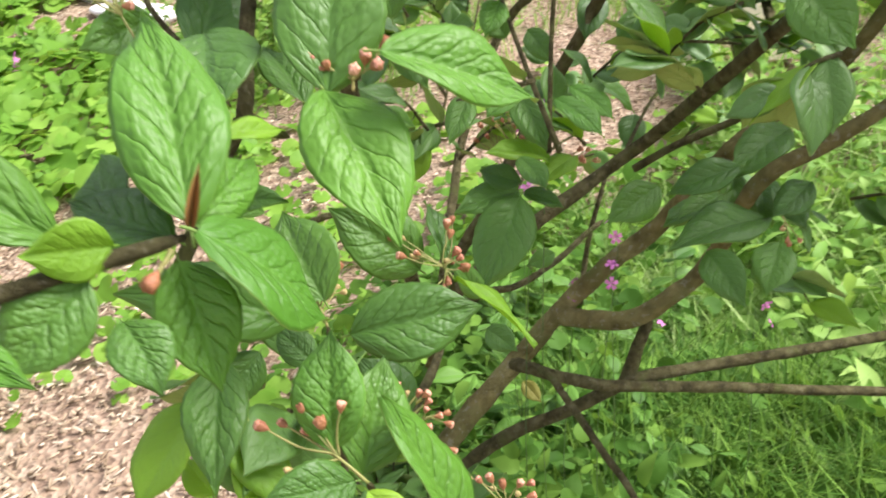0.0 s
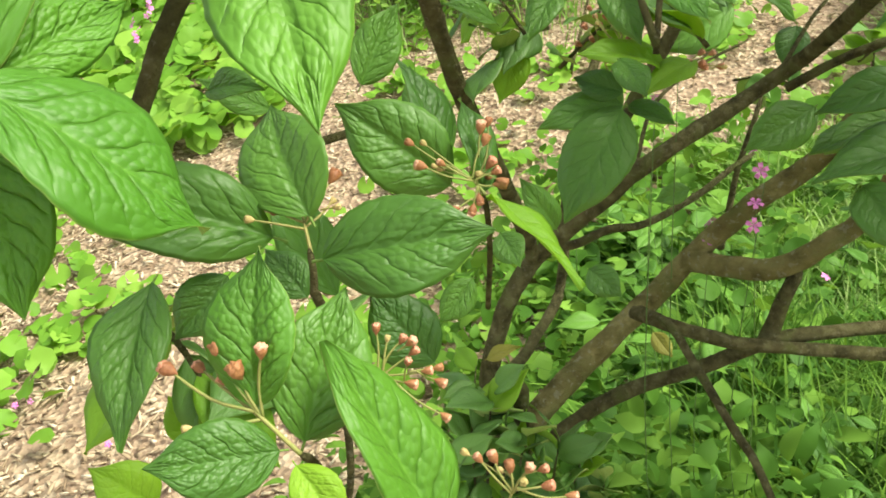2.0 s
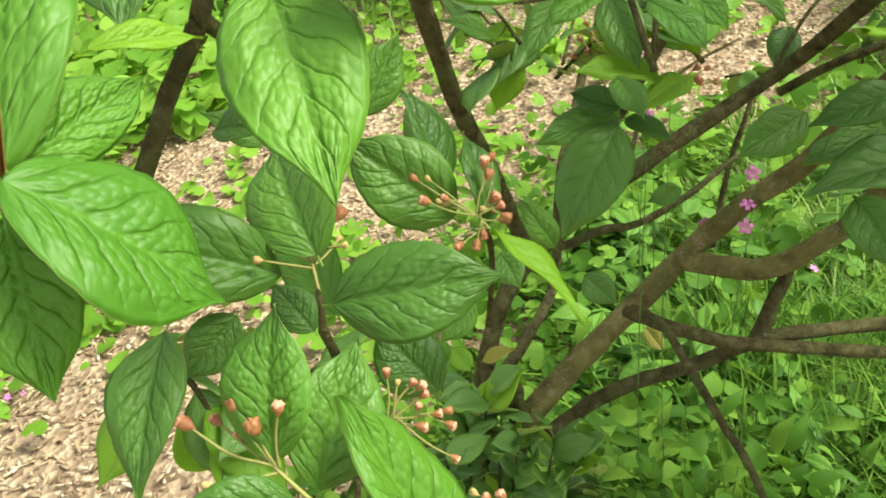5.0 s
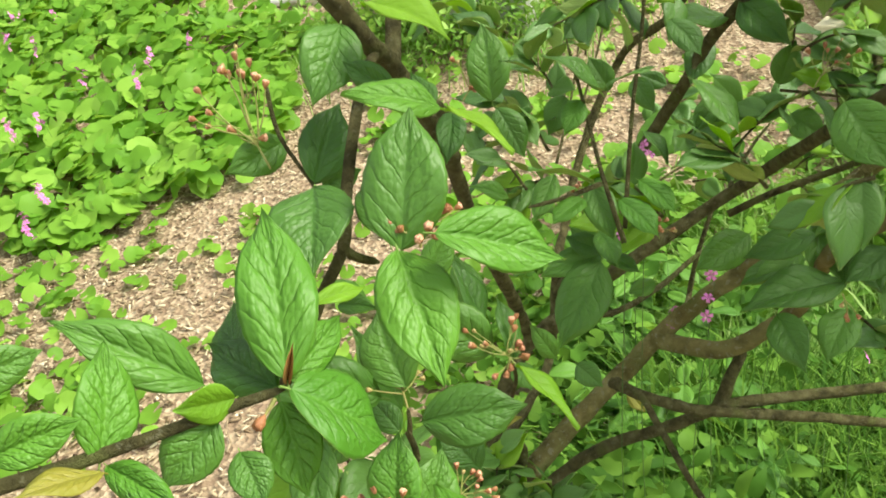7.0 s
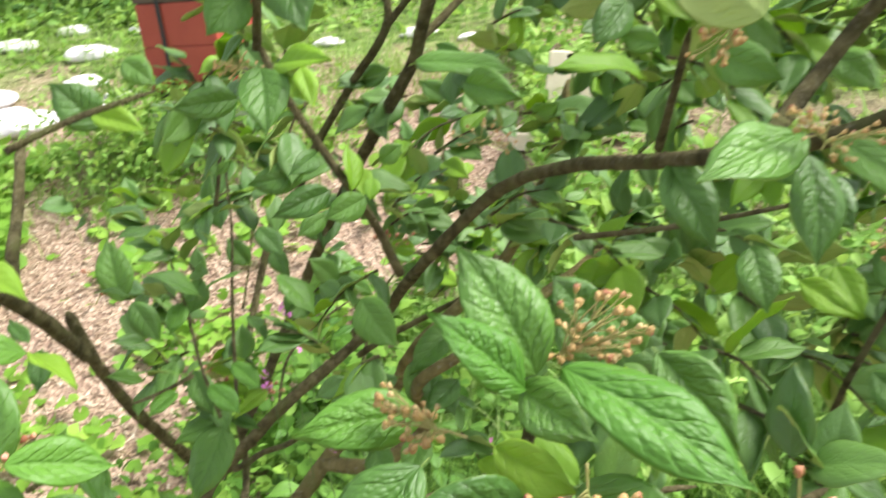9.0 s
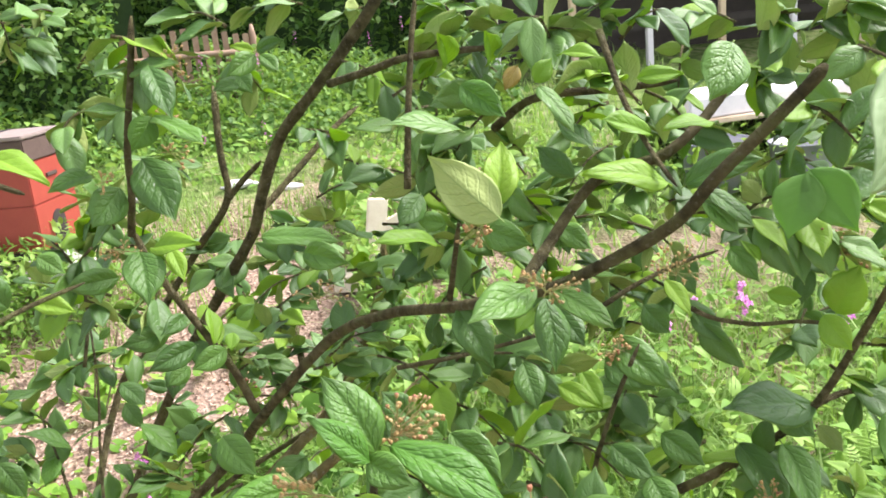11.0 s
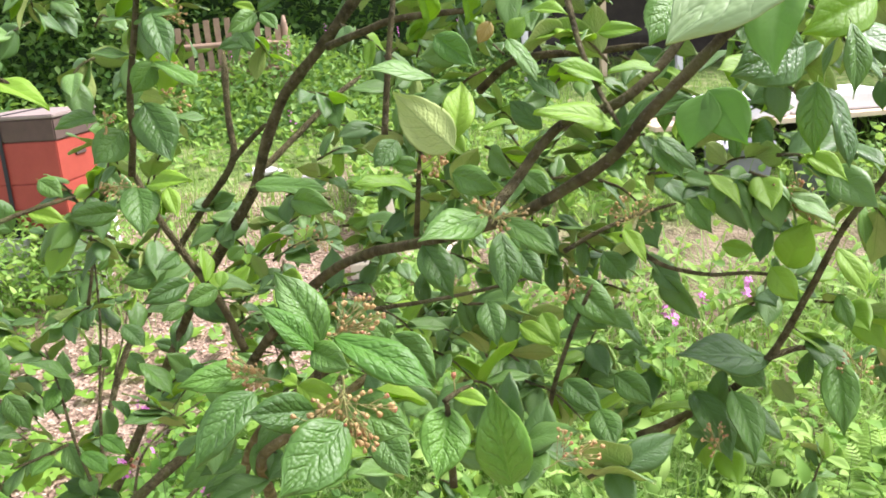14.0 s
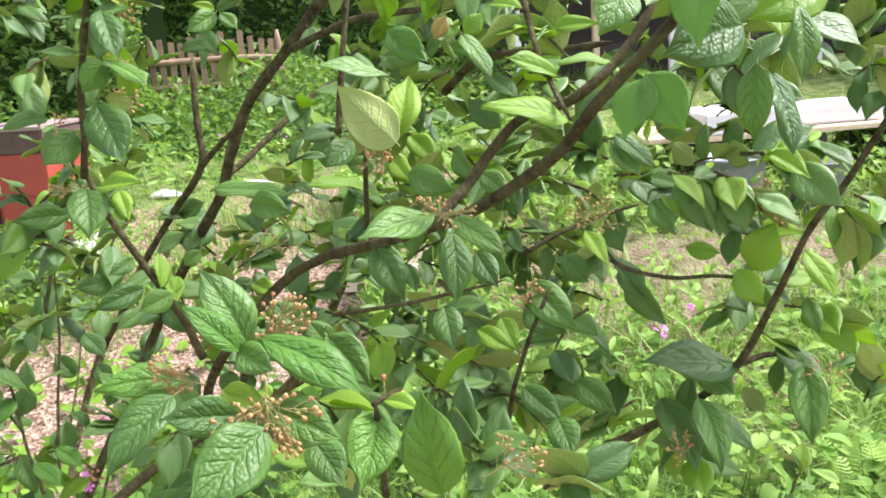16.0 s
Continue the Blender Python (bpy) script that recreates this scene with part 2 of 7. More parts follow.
# Dark green of the hedges' backing sheet, with the inner shade in its colour.
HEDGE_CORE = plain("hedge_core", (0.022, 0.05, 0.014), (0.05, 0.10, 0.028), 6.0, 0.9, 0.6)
RED = plain("red_paint", (0.27, 0.042, 0.026), (0.36, 0.066, 0.04), 8.0, 0.6, 0.15)
BROWN = plain("brown_felt", (0.06, 0.04, 0.03), (0.11, 0.075, 0.055), 14.0, 0.85, 0.4)
GREYCAP = plain("weathered_roof", (0.17, 0.135, 0.11), (0.30, 0.25, 0.21), 12.0, 0.75, 0.4)
BLACK = plain("black_webbing", (0.012, 0.012, 0.014), (0.03, 0.03, 0.032), 60.0, 0.6, 0.2)
WHITE = plain("white_slab", (0.62, 0.61, 0.60), (0.82, 0.81, 0.80), 9.0, 0.6, 0.25)
BLOCK = plain("pale_block", (0.58, 0.57, 0.55), (0.80, 0.79, 0.77), 9.0, 0.8, 0.6)
WOOD = plain("fence_wood", (0.22, 0.145, 0.09), (0.40, 0.285, 0.185), 12.0, 0.8, 0.5)
SAWNWOOD = plain("sawn_wood", (0.62, 0.51, 0.34), (0.84, 0.76, 0.60), 10.0, 0.75, 0.4)
PALEWOOD = plain("pale_wood", (0.52, 0.40, 0.24), (0.72, 0.60, 0.42), 10.0, 0.75, 0.4)
DARKWOOD = plain("dark_boards", (0.02, 0.018, 0.015), (0.055, 0.045, 0.035), 10.0, 0.8, 0.4)
TUB = plain("grey_plastic", (0.18, 0.19, 0.21), (0.32, 0.33, 0.35), 6.0, 0.35, 0.1)

# ---- helpers for building ----
def link(name, me, material, parent=None, label=""):
    for mat in material if isinstance(material, (list, tuple)) else [material]:
        if mat and me.materials.find(mat.name) < 0:
            me.materials.append(mat)
    ob = new(name, me)
    if parent is not None:
        ob.parent = parent
        ob.matrix_parent_inverse = world_of(parent).inverted()
    if label:
        tagged(ob, label)
    return ob


def world_of(ob):
    if ob.parent is None:
        return ob.matrix_basis.copy()
    return world_of(ob.parent) @ ob.matrix_parent_inverse @ ob.matrix_basis


def part(name, bm, material, parent, label="", smooth=False):
    me = bpy.data.meshes.new(name)
    bm.to_mesh(me)
    bm.free()
    if smooth:
        for p in me.polygons:
            p.use_smooth = True
    return link(name, me, material, parent, label)


def thing(name, place, label, category, group="", kind="", turn=0.0):
    ob = new(name)
    ob.matrix_basis = pose(*place, 0, 0, turn)
    return tagged(ob, label, category, group, kind)


def box(bm, size, m=None, bevel=0.0):
    made = bmesh.ops.create_cube(bm, size=1.0)
    vs = made["verts"]
    bmesh.ops.scale(bm, vec=size, verts=vs)
    if bevel:
        es = list({e for v in vs for e in v.link_edges})
        r = bmesh.ops.bevel(bm, geom=es, offset=bevel, segments=2, affect="EDGES")
        vs = list({v for f in r["faces"] for v in f.verts} | {v for v in vs if v.is_valid})
    if m is not None:
        bmesh.ops.transform(bm, matrix=m, verts=vs)
    return vs


def mesh_of(name, verts, faces, smooth=False):
    me = bpy.data.meshes.new(name)
    me.from_pydata([tuple(v) for v in verts], [], [tuple(f) for f in faces])
    if smooth:
        me.polygons.foreach_set("use_smooth", [True] * len(me.polygons))
    me.update()
    return me


def stuff(name, pieces, material, label, category, smooth=False):
    """Many small pieces, a (n, k, 3) block of corners with one face list, joined into one mesh."""
    verts, faces = [], []
    at = 0
    for block, shape in pieces:
        n, k, _ = block.shape
        verts.append(block.reshape(-1, 3))
        for f in shape:
            faces.append((np.arange(n)[:, None] * k + np.array(f)[None] + at))
        at += n * k
    me = bpy.data.meshes.new(name)
    allv = np.concatenate(verts)
    loops = np.concatenate([f.ravel() for f in faces])
    sizes = np.concatenate([np.full(len(f), f.shape[1]) for f in faces])
    me.vertices.add(len(allv))
    me.vertices.foreach_set("co", allv.astype(np.float32).ravel())
    me.loops.add(len(loops))
    me.loops.foreach_set("vertex_index", loops.astype(np.int32))
    me.polygons.add(len(sizes))
    me.polygons.foreach_set("loop_start", np.concatenate([[0], np.cumsum(sizes)[:-1]]).astype(np.int32))
    if smooth:
        me.polygons.foreach_set("use_smooth", np.ones(len(sizes), dtype=bool))
    me.update(calc_edges=True)
    me.validate()
    return tagged(link(name, me, material), label, category, kind="stuff")


def turned(block, yaw, pitch, roll):
    """Turns each piece of a (n, k, 3) block about its own origin."""
    for a, axes in ((roll, (0, 2)), (pitch, (1, 2)), (yaw, (0, 1))):
        c, s = np.cos(a)[:, None], np.sin(a)[:, None]
        p, q = block[:, :, axes[0]].copy(), block[:, :, axes[1]].copy()
        block[:, :, axes[0]], block[:, :, axes[1]] = c * p - s * q, s * p + c * q
    return block


rng = np.random.default_rng(7)


def lie(x, y):
    """The ground's height: level round the shrub, rising gently behind it."""
    x, y = np.asarray(x, float), np.asarray(y, float)
    up = np.clip(y - 3.0, 0, 7.5)
    return 0.165 * up - 0.05 * np.exp(-up) + 0.05 + 0.02 * np.sin(x * 1.7 + 0.5) * np.cos(y * 1.3) - 0.03


# ---- ground ----
def ground_material():
    m, nt, b = nodes_of("ground_soil", 0.95, 0.1)
    tc = nt.nodes.new("ShaderNodeTexCoord")
    vor = node(nt, "ShaderNodeTexVoronoi", Scale=45.0)
    nt.links.new(tc.outputs["Object"], vor.inputs["Vector"])
    chip = ramp(nt, vor.outputs["Color"], [(0.1, (0.11, 0.07, 0.045)), (0.5, (0.315, 0.237, 0.155)), (0.9, (0.58, 0.49, 0.36))])
    chip = mixed(nt, noise_of(nt, 1.2), chip, (0.29, 0.205, 0.145))
    grass = ramp(nt, noise_of(nt, 9.0, 6.0), [(0.3, (0.06, 0.095, 0.025)), (0.52, (0.14, 0.22, 0.055)), (0.72, (0.30, 0.29, 0.15))])
    sep = nt.nodes.new("ShaderNodeSeparateXYZ")
    nt.links.new(tc.outputs["Object"], sep.inputs[0])
    broken = calc(nt, "MULTIPLY", calc(nt, "SUBTRACT", noise_of(nt, 0.9, 5.0), 0.5), 6.0)
    far = calc(nt, "ADD", calc(nt, "SUBTRACT", sep.outputs[1], 6.2), broken)
    right = calc(nt, "ADD", calc(nt, "SUBTRACT", sep.outputs[0], 2.0), broken)
    left = calc(nt, "ADD", calc(nt, "SUBTRACT", -3.6, sep.outputs[0]), broken)
    green = calc(nt, "MINIMUM", 1.0, calc(nt, "MAXIMUM", 0.0, calc(nt, "MAXIMUM", far, calc(nt, "MAXIMUM", right, left))))
    # a bare sandy strip beyond the long grass
    u = calc(nt, "DIVIDE", calc(nt, "SUBTRACT", sep.outputs[0], 2.8), 1.8)
    v = calc(nt, "DIVIDE", calc(nt, "SUBTRACT", sep.outputs[1], 4.65), 0.62)
    away = calc(nt, "ADD", calc(nt, "MULTIPLY", u, u), calc(nt, "MULTIPLY", v, v))
    bare = calc(nt, "MINIMUM", 1.0, calc(nt, "MAXIMUM", 0.0, calc(nt, "ADD", calc(nt, "SUBTRACT", 1.2, away), calc(nt, "MULTIPLY", broken, 0.25))))
    sand = ramp(nt, noise_of(nt, 6.0, 6.0), [(0.3, (0.12, 0.105, 0.055)), (0.52, (0.215, 0.175, 0.11)), (0.72, (0.31, 0.26, 0.175))])
    nt.links.new(mixed(nt, bare, mixed(nt, green, chip, grass), sand), b.inputs["Base Color"])
    bump(nt, b, calc(nt, "ADD", vor.outputs["Distance"], noise_of(nt, 30.0)), 0.8, 0.02)
    return m


def ground():
    s = np.linspace(-1, 1, 170)
    gx = np.sinh(s * 5.2) / np.sinh(5.2) * 400
    gy = np.sinh(s * 5.2) / np.sinh(5.2) * 400 + 3
    X, Y = np.meshgrid(gx, gy)
    Zs = lie(X, Y) + 0.012 * np.sin(X * 9 + Y * 5) * np.sin(Y * 8 - X * 3) * (np.hypot(X, Y - 3) < 9)
    n = len(s)
    verts = np.stack([X, Y, Zs], -1).reshape(-1, 3)
    i = np.arange(n * n).reshape(n, n)
    faces = np.stack([i[:-1, :-1], i[:-1, 1:], i[1:, 1:], i[1:, :-1]], -1).reshape(-1, 4)
    me = mesh_of("ground", verts, faces, True)
    tagged(link("ground", me, ground_material()), "soil with wood-chip mulch and rough grass", "ground", kind="structure")


ground()


def mulch():
    n = 44000
    x, y = rng.uniform(-3.4, 2.2, n), rng.uniform(0.7, 6.6, n)
    keep = rng.uniform(0, 1, n) > np.clip((y - 2.8) / 2.5, 0, 0.5)
    x, y = x[keep], y[keep]
    n = len(x)
    size = np.stack([rng.uniform(0.010, 0.042, n), rng.uniform(0.004, 0.012, n), rng.uniform(0.0015, 0.005, n)], -1)
    cube = np.array([(a, b, c) for c in (-0.5, 0.5) for b in (-0.5, 0.5) for a in (-0.5, 0.5)])
    cube[1, 1] *= 0.4
    cube[5, 1] *= 0.4
    block = cube[None] * size[:, None]
    block = turned(block, rng.uniform(0, 6.28, n), rng.normal(0, 0.3, n), rng.normal(0, 0.3, n))
    block += np.stack([x, y, lie(x, y) + rng.uniform(0.002, 0.018, n)], -1)[:, None]
    faces = [(0, 2, 3, 1), (4, 5, 7, 6), (0, 1, 5, 4), (2, 6, 7, 3), (0, 4, 6, 2), (1, 3, 7, 5)]
    stuff("wood_chip_mulch", [(block, faces)], CHIPS, "loose tan and brown wood chips spread as mulch", "mulch")


mulch()


def round_leaves(x, y, radius, height, tilt=0.45, lean=0.0):
    """Kidney-shaped leaves on short stalks, cupped a little."""
    n = len(x)
    a = np.linspace(0.22, 2 * np.pi - 0.22, 15)
    half = np.stack([0.55 * np.sin(a), -0.55 * np.cos(a), 0.05 + 0.05 * np.cos(2 * a)], -1)
    rim = np.stack([np.sin(a), -np.cos(a), 0.06 + 0.14 * np.cos(2 * a) + 0.07 * np.sin(5 * a)], -1) * (1 + 0.04 * np.cos(7 * a))[:, None]
    shape = np.concatenate([[(0, -0.05, -0.06)], half, rim])
    block = shape[None] * radius[:, None, None]
    block = turned(block, rng.uniform(0, 6.28, n), rng.normal(0, tilt, n), rng.normal(0, tilt, n))
    if lean:
        block = turned(block, np.zeros(n), rng.normal(lean, 0.15, n), np.zeros(n))
    block += np.stack([x, y, lie(x, y) + height], -1)[:, None]
    return block, [(0, k, k + 1) for k in range(1, 15)] + [(k, k + 15, k + 16, k + 1) for k in range(1, 15)]


def pointed_leaves(x, y, z, length, width, yaw, pitch, roll, fine=False):
    """Small pointed leaves with a folded midrib; the fine ones are rounder and arched."""
    if fine:
        along = np.array([0.0, 0.12, 0.3, 0.52, 0.74, 0.9, 1.0])
        wide = np.array([0.0, 0.30, 0.46, 0.44, 0.28, 0.11, 0.0])
        arch = 0.10 * np.sin(along * 3.0) - 0.16 * along**2
        mid = [(0, u, h) for u, h in zip(along, arch)]
        left = [(-w, u - 0.03, h + 0.16 * w) for u, w, h in zip(along[1:-1], wide[1:-1], arch[1:-1])]
        right = [(-p, q, h) for p, q, h in left]
        shape = np.array(mid + left + right)
        faces = []
        for first in (7, 12):
            rim = [0] + [first + k for k in range(5)] + [6]
            for k in range(6):
                f = [k, k + 1, rim[k + 1], rim[k]]
                f = [p for i, p in enumerate(f) if p not in f[:i]]
                faces.append(tuple(f if first == 7 else f[::-1]))
    else:
        shape = np.array([(0, 0, 0), (-0.42, 0.3, 0.08), (-0.36, 0.62, 0.06), (0, 1.0, -0.08), (0.36, 0.62, 0.06), (0.42, 0.3, 0.08), (0, 0.45, 0)])
        faces = [(0, 6, 1), (1, 6, 2), (2, 6, 3), (0, 5, 6), (5, 4, 6), (4, 3, 6)]
    block = shape[None] * np.stack([width, length, length], -1)[:, None]
    block = turned(block, yaw, pitch, roll)
    block += np.stack([x, y, z], -1)[:, None]
    return block, faces


def patches(n, spots, spread):
    """n places gathered round some spots."""
    c = np.array(spots)[rng.integers(0, len(spots), n)]
    return c[:, 0] + rng.normal(0, spread, n), c[:, 1] + rng.normal(0, spread, n)


def soft(block, shape, middle, reach, power=4.0):
    """Thins pieces out towards the uneven edge of an oval patch."""
    x, y = block[:, 0, 0], block[:, 0, 1]
    u, v = (x - middle[0]) / reach[0], (y - middle[1]) / reach[1]
    far = (np.abs(u) ** power + np.abs(v) ** power) ** (1 / power) + 0.10 * np.sin(x * 5.0 + y * 2.0) + 0.08 * np.sin(y * 7.0 - x * 3.0)
    keep = rng.uniform(0.72, 1.05, len(x)) > far
    return block[keep], shape


def herb_bed():
    n = 8500
    x = rng.uniform(-7.5, -1.6, n)
    y = rng.uniform(2.9, 8.0, n)
    edge = np.sin(y * 2.3) * 0.2 + np.sin(y * 5.1) * 0.1
    keep = (x < -1.82 + 0.7 * edge) & ((y < 5.25 + 0.15 * np.sin(x * 4)) | (x < -3.3 + edge)) & ((y > 3.25 + 0.25 * np.sin(x * 3)) | (x < -2.5 + edge))
    x, y = x[keep], y[keep]
    stuff("herb_bed", [round_leaves(x, y, rng.uniform(0.036, 0.078, len(x)), rng.uniform(0.03, 0.17, len(x)), 0.32, 0.32)], HERB,
          "dense bed of bright green kidney-shaped leaves", "herbs", True)


def herb_patches():
    spots = [(-1.75, 1.9), (-2.1, 2.4), (-1.5, 2.1), (-2.4, 2.1), (-1.05, 2.55), (-1.45, 3.0), (-0.7, 3.3), (-0.4, 4.1), (-1.1, 3.9), (-1.9, 1.6), (0.0, 3.4), (0.3, 4.4), (-0.15, 2.5), (0.05, 2.9), (-0.3, 2.8), (0.25, 2.6), (-0.55, 2.2), (-1.3, 4.6), (-2.6, 2.6), (-2.3, 3.0), (-0.3, 5.2), (0.8, 3.8)]
    n = 1250
    x, y = patches(n, spots, 0.16)
    a = round_leaves(x, y, rng.uniform(0.014, 0.05, n), rng.uniform(0.01, 0.08, n), 0.3, 0.25)
    stuff("herb_patches", [a], HERB, "scattered tufts of bright green weeds in the wood chips", "weeds", True)


def under_shrub():
    n = 9500
    x, y = rng.uniform(-0.6, 2.2, n), rng.uniform(1.15, 2.05, n)
    z = lie(x, y) + rng.uniform(0.0, 1.0, n) * (0.12 + 0.24 * np.exp(-((x - 0.35) ** 2 + (y - 1.6) ** 2) / 0.35))
    a = pointed_leaves(x, y, z, 0.022 + 0.06 * rng.uniform(0, 1, n) ** 2, rng.uniform(0.012, 0.04, n), rng.uniform(0, 6.28, n), rng.normal(0.1, 0.42, n), rng.normal(0, 0.42, n), True)
    k = 1500
    x, y = rng.normal(0.16, 0.17, k), rng.normal(1.26, 0.13, k)
    z = lie(x, y) + rng.uniform(0.0, 0.52, k)
    c = pointed_leaves(x, y, z, rng.uniform(0.03, 0.07, k), rng.uniform(0.02, 0.04, k), rng.uniform(0, 6.28, k), rng.normal(0.2, 0.5, k), rng.normal(0, 0.5, k), True)
    m = 900
    x, y = rng.uniform(-0.4, 1.6, m), rng.uniform(1.5, 3.0, m)
    b = round_leaves(x, y, rng.uniform(0.015, 0.035, m), rng.uniform(0.05, 0.34, m), 0.6)
    k = 1100
    x, y = rng.normal(0.03, 0.09, k), rng.normal(1.0, 0.06, k)
    z = lie(x, y) + rng.uniform(0.0, 1.0, k) * (0.62 - 0.9 * np.abs(x - 0.02))
    d = pointed_leaves(x, y, z, rng.uniform(0.03, 0.085, k), rng.uniform(0.02, 0.05, k), rng.uniform(0, 6.28, k), rng.normal(0.1, 0.5, k), rng.normal(0, 0.5, k), True)
    q = 8500
    x, y = 0.22 + 1.5 * rng.uniform(0, 1, q), rng.uniform(1.3, 2.1, q)
    g = blades(x, y, rng.uniform(0.2, 0.5, q), rng.uniform(0.004, 0.010, q), rng.uniform(0.2, 1.3, q))
    a, g = soft(*a, (0.4, 1.6), (1.05, 0.52)), soft(*g, (0.85, 1.7), (1.3, 0.6))
    k = 700
    x, y = rng.normal(-0.1, 0.28, k), rng.normal(2.6, 0.28, k)
    j = pointed_leaves(x, y, lie(x, y) + rng.uniform(0, 0.16, k), rng.uniform(0.03, 0.08, k), rng.uniform(0.02, 0.045, k), rng.uniform(0, 6.28, k), rng.normal(0.2, 0.6, k), rng.normal(0, 0.6, k), True)
    stuff("undergrowth", [a, b, c, d, g, j], SHADED_HERB, "tangled green weeds growing under the shrub", "weeds", True)
    q = 9000
    x, y = rng.uniform(-0.6, 2.9, q), rng.uniform(1.6, 4.4, q)
    h = pointed_leaves(x, y, lie(x, y) + rng.uniform(0, 0.20, q), 0.018 + 0.045 * rng.uniform(0, 1, q) ** 2, rng.uniform(0.010, 0.030, q), rng.uniform(0, 6.28, q), rng.normal(0.1, 0.4, q), rng.normal(0, 0.4, q), True)
    q = 1500
    x, y = rng.uniform(-0.2, 2.0, q), rng.uniform(2.0, 3.6, q)
    i = round_leaves(x, y, rng.uniform(0.02, 0.045, q), rng.uniform(0.03, 0.25, q), 0.5)
    h = soft(*h, (1.0, 2.45), (1.75, 0.95))
    i = soft(*i, (0.3, 2.8), (0.7, 0.9))
    thin = (h[0][:, 0, 0] > 0.45) & (rng.uniform(0, 1, len(h[0])) < 0.55)
    keep_in = (h[0][:, 0, 0] > 0.15 + 0.3 * np.sin(h[0][:, 0, 1] * 2)) | (h[0][:, 0, 1] < 2.5)
    q = 5200
    x, y = rng.uniform(0.1, 2.2, q), rng.uniform(1.7, 3.4, q)
    tuft = blades(x, y, rng.uniform(0.12, 0.36, q), rng.uniform(0.003, 0.007, q), rng.uniform(0.2, 1.2, q))
    tuft = soft(*tuft, (1.1, 2.5), (1.15, 1.0))
    stuff("bright_weeds", [(h[0][keep_in & ~thin], h[1]), i, tuft], WEEDS, "low bright green weeds beyond the shrub", "weeds", True)


def broad_weeds():
    """Leafy weeds a hand high: upright stalks with pairs of pointed oval leaves."""
    r = random.Random(17)
    rows, stalks, at = [], [], []
    for k in range(125):
        if k < 45:
            x, y = r.uniform(0.0, 0.6), r.uniform(1.40, 2.0)
        elif k < 75:
            x, y = r.uniform(-0.1, 0.7), r.uniform(2.0, 3.0)
        else:
            x, y = r.uniform(1.65, 2.7), r.uniform(1.75, 2.35)
        at.append((x, y, float(lie(x, y)), r.uniform(0.20, 0.42)))
    for x, y, z, h in at:
        lean = Vector((r.uniform(-0.07, 0.07), r.uniform(-0.07, 0.07), h))
        foot = Vector((x, y, z))
        stalks.append((foot, foot + lean))
        for k in range(r.randint(3, 5)):
            u = 0.35 + 0.65 * k / 4
            turn = r.uniform(0, 6.28)
            for half in (0.0, math.pi):
                size = r.uniform(0.06, 0.145) * (1.15 - 0.45 * u)
                out = Vector((math.cos(turn + half), math.sin(turn + half), r.uniform(-0.25, 0.35))).normalized()
                base = foot + lean * u
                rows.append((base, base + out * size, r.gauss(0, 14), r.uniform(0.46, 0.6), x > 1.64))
    return rows, stalks


def blades(x, y, length, width, lean):
    n = len(x)
    yaw = rng.uniform(0, 6.28, n)
    t = np.array([0, 0.4, 0.75, 1.0])
    side = np.array([1, 0.85, 0.55, 0.0])
    out = np.zeros((n, 7, 3))
    for k in range(4):
        fwd = lean * length * t[k] ** 2
        up = length * t[k] * (1 - 0.35 * lean * t[k])
        for s, j in ((-1, 2 * k), (1, 2 * k + 1)):
            if j < 7:
                out[:, j, 0], out[:, j, 1], out[:, j, 2] = s * side[k] * width / 2, fwd, up
    out = turned(out, yaw, np.zeros(n), np.zeros(n))
    out += np.stack([x, y, lie(x, y) - 0.005], -1)[:, None]
    return out, [(0, 1, 3, 2), (2, 3, 5, 4), (4, 5, 6)]


def sparse(block, shape):
    """Leaves the sandy strip beyond the long grass nearly bare."""
    x, y = block[:, 0, 0], block[:, 0, 1]
    away = ((x - 2.8) / 1.8) ** 2 + ((y - 4.65) / 0.62) ** 2 + 0.15 * np.sin(x * 6.0 + y * 3.0)
    keep = (away > 1.0) | (rng.uniform(0, 1, len(x)) < 0.22)
    return block[keep], shape


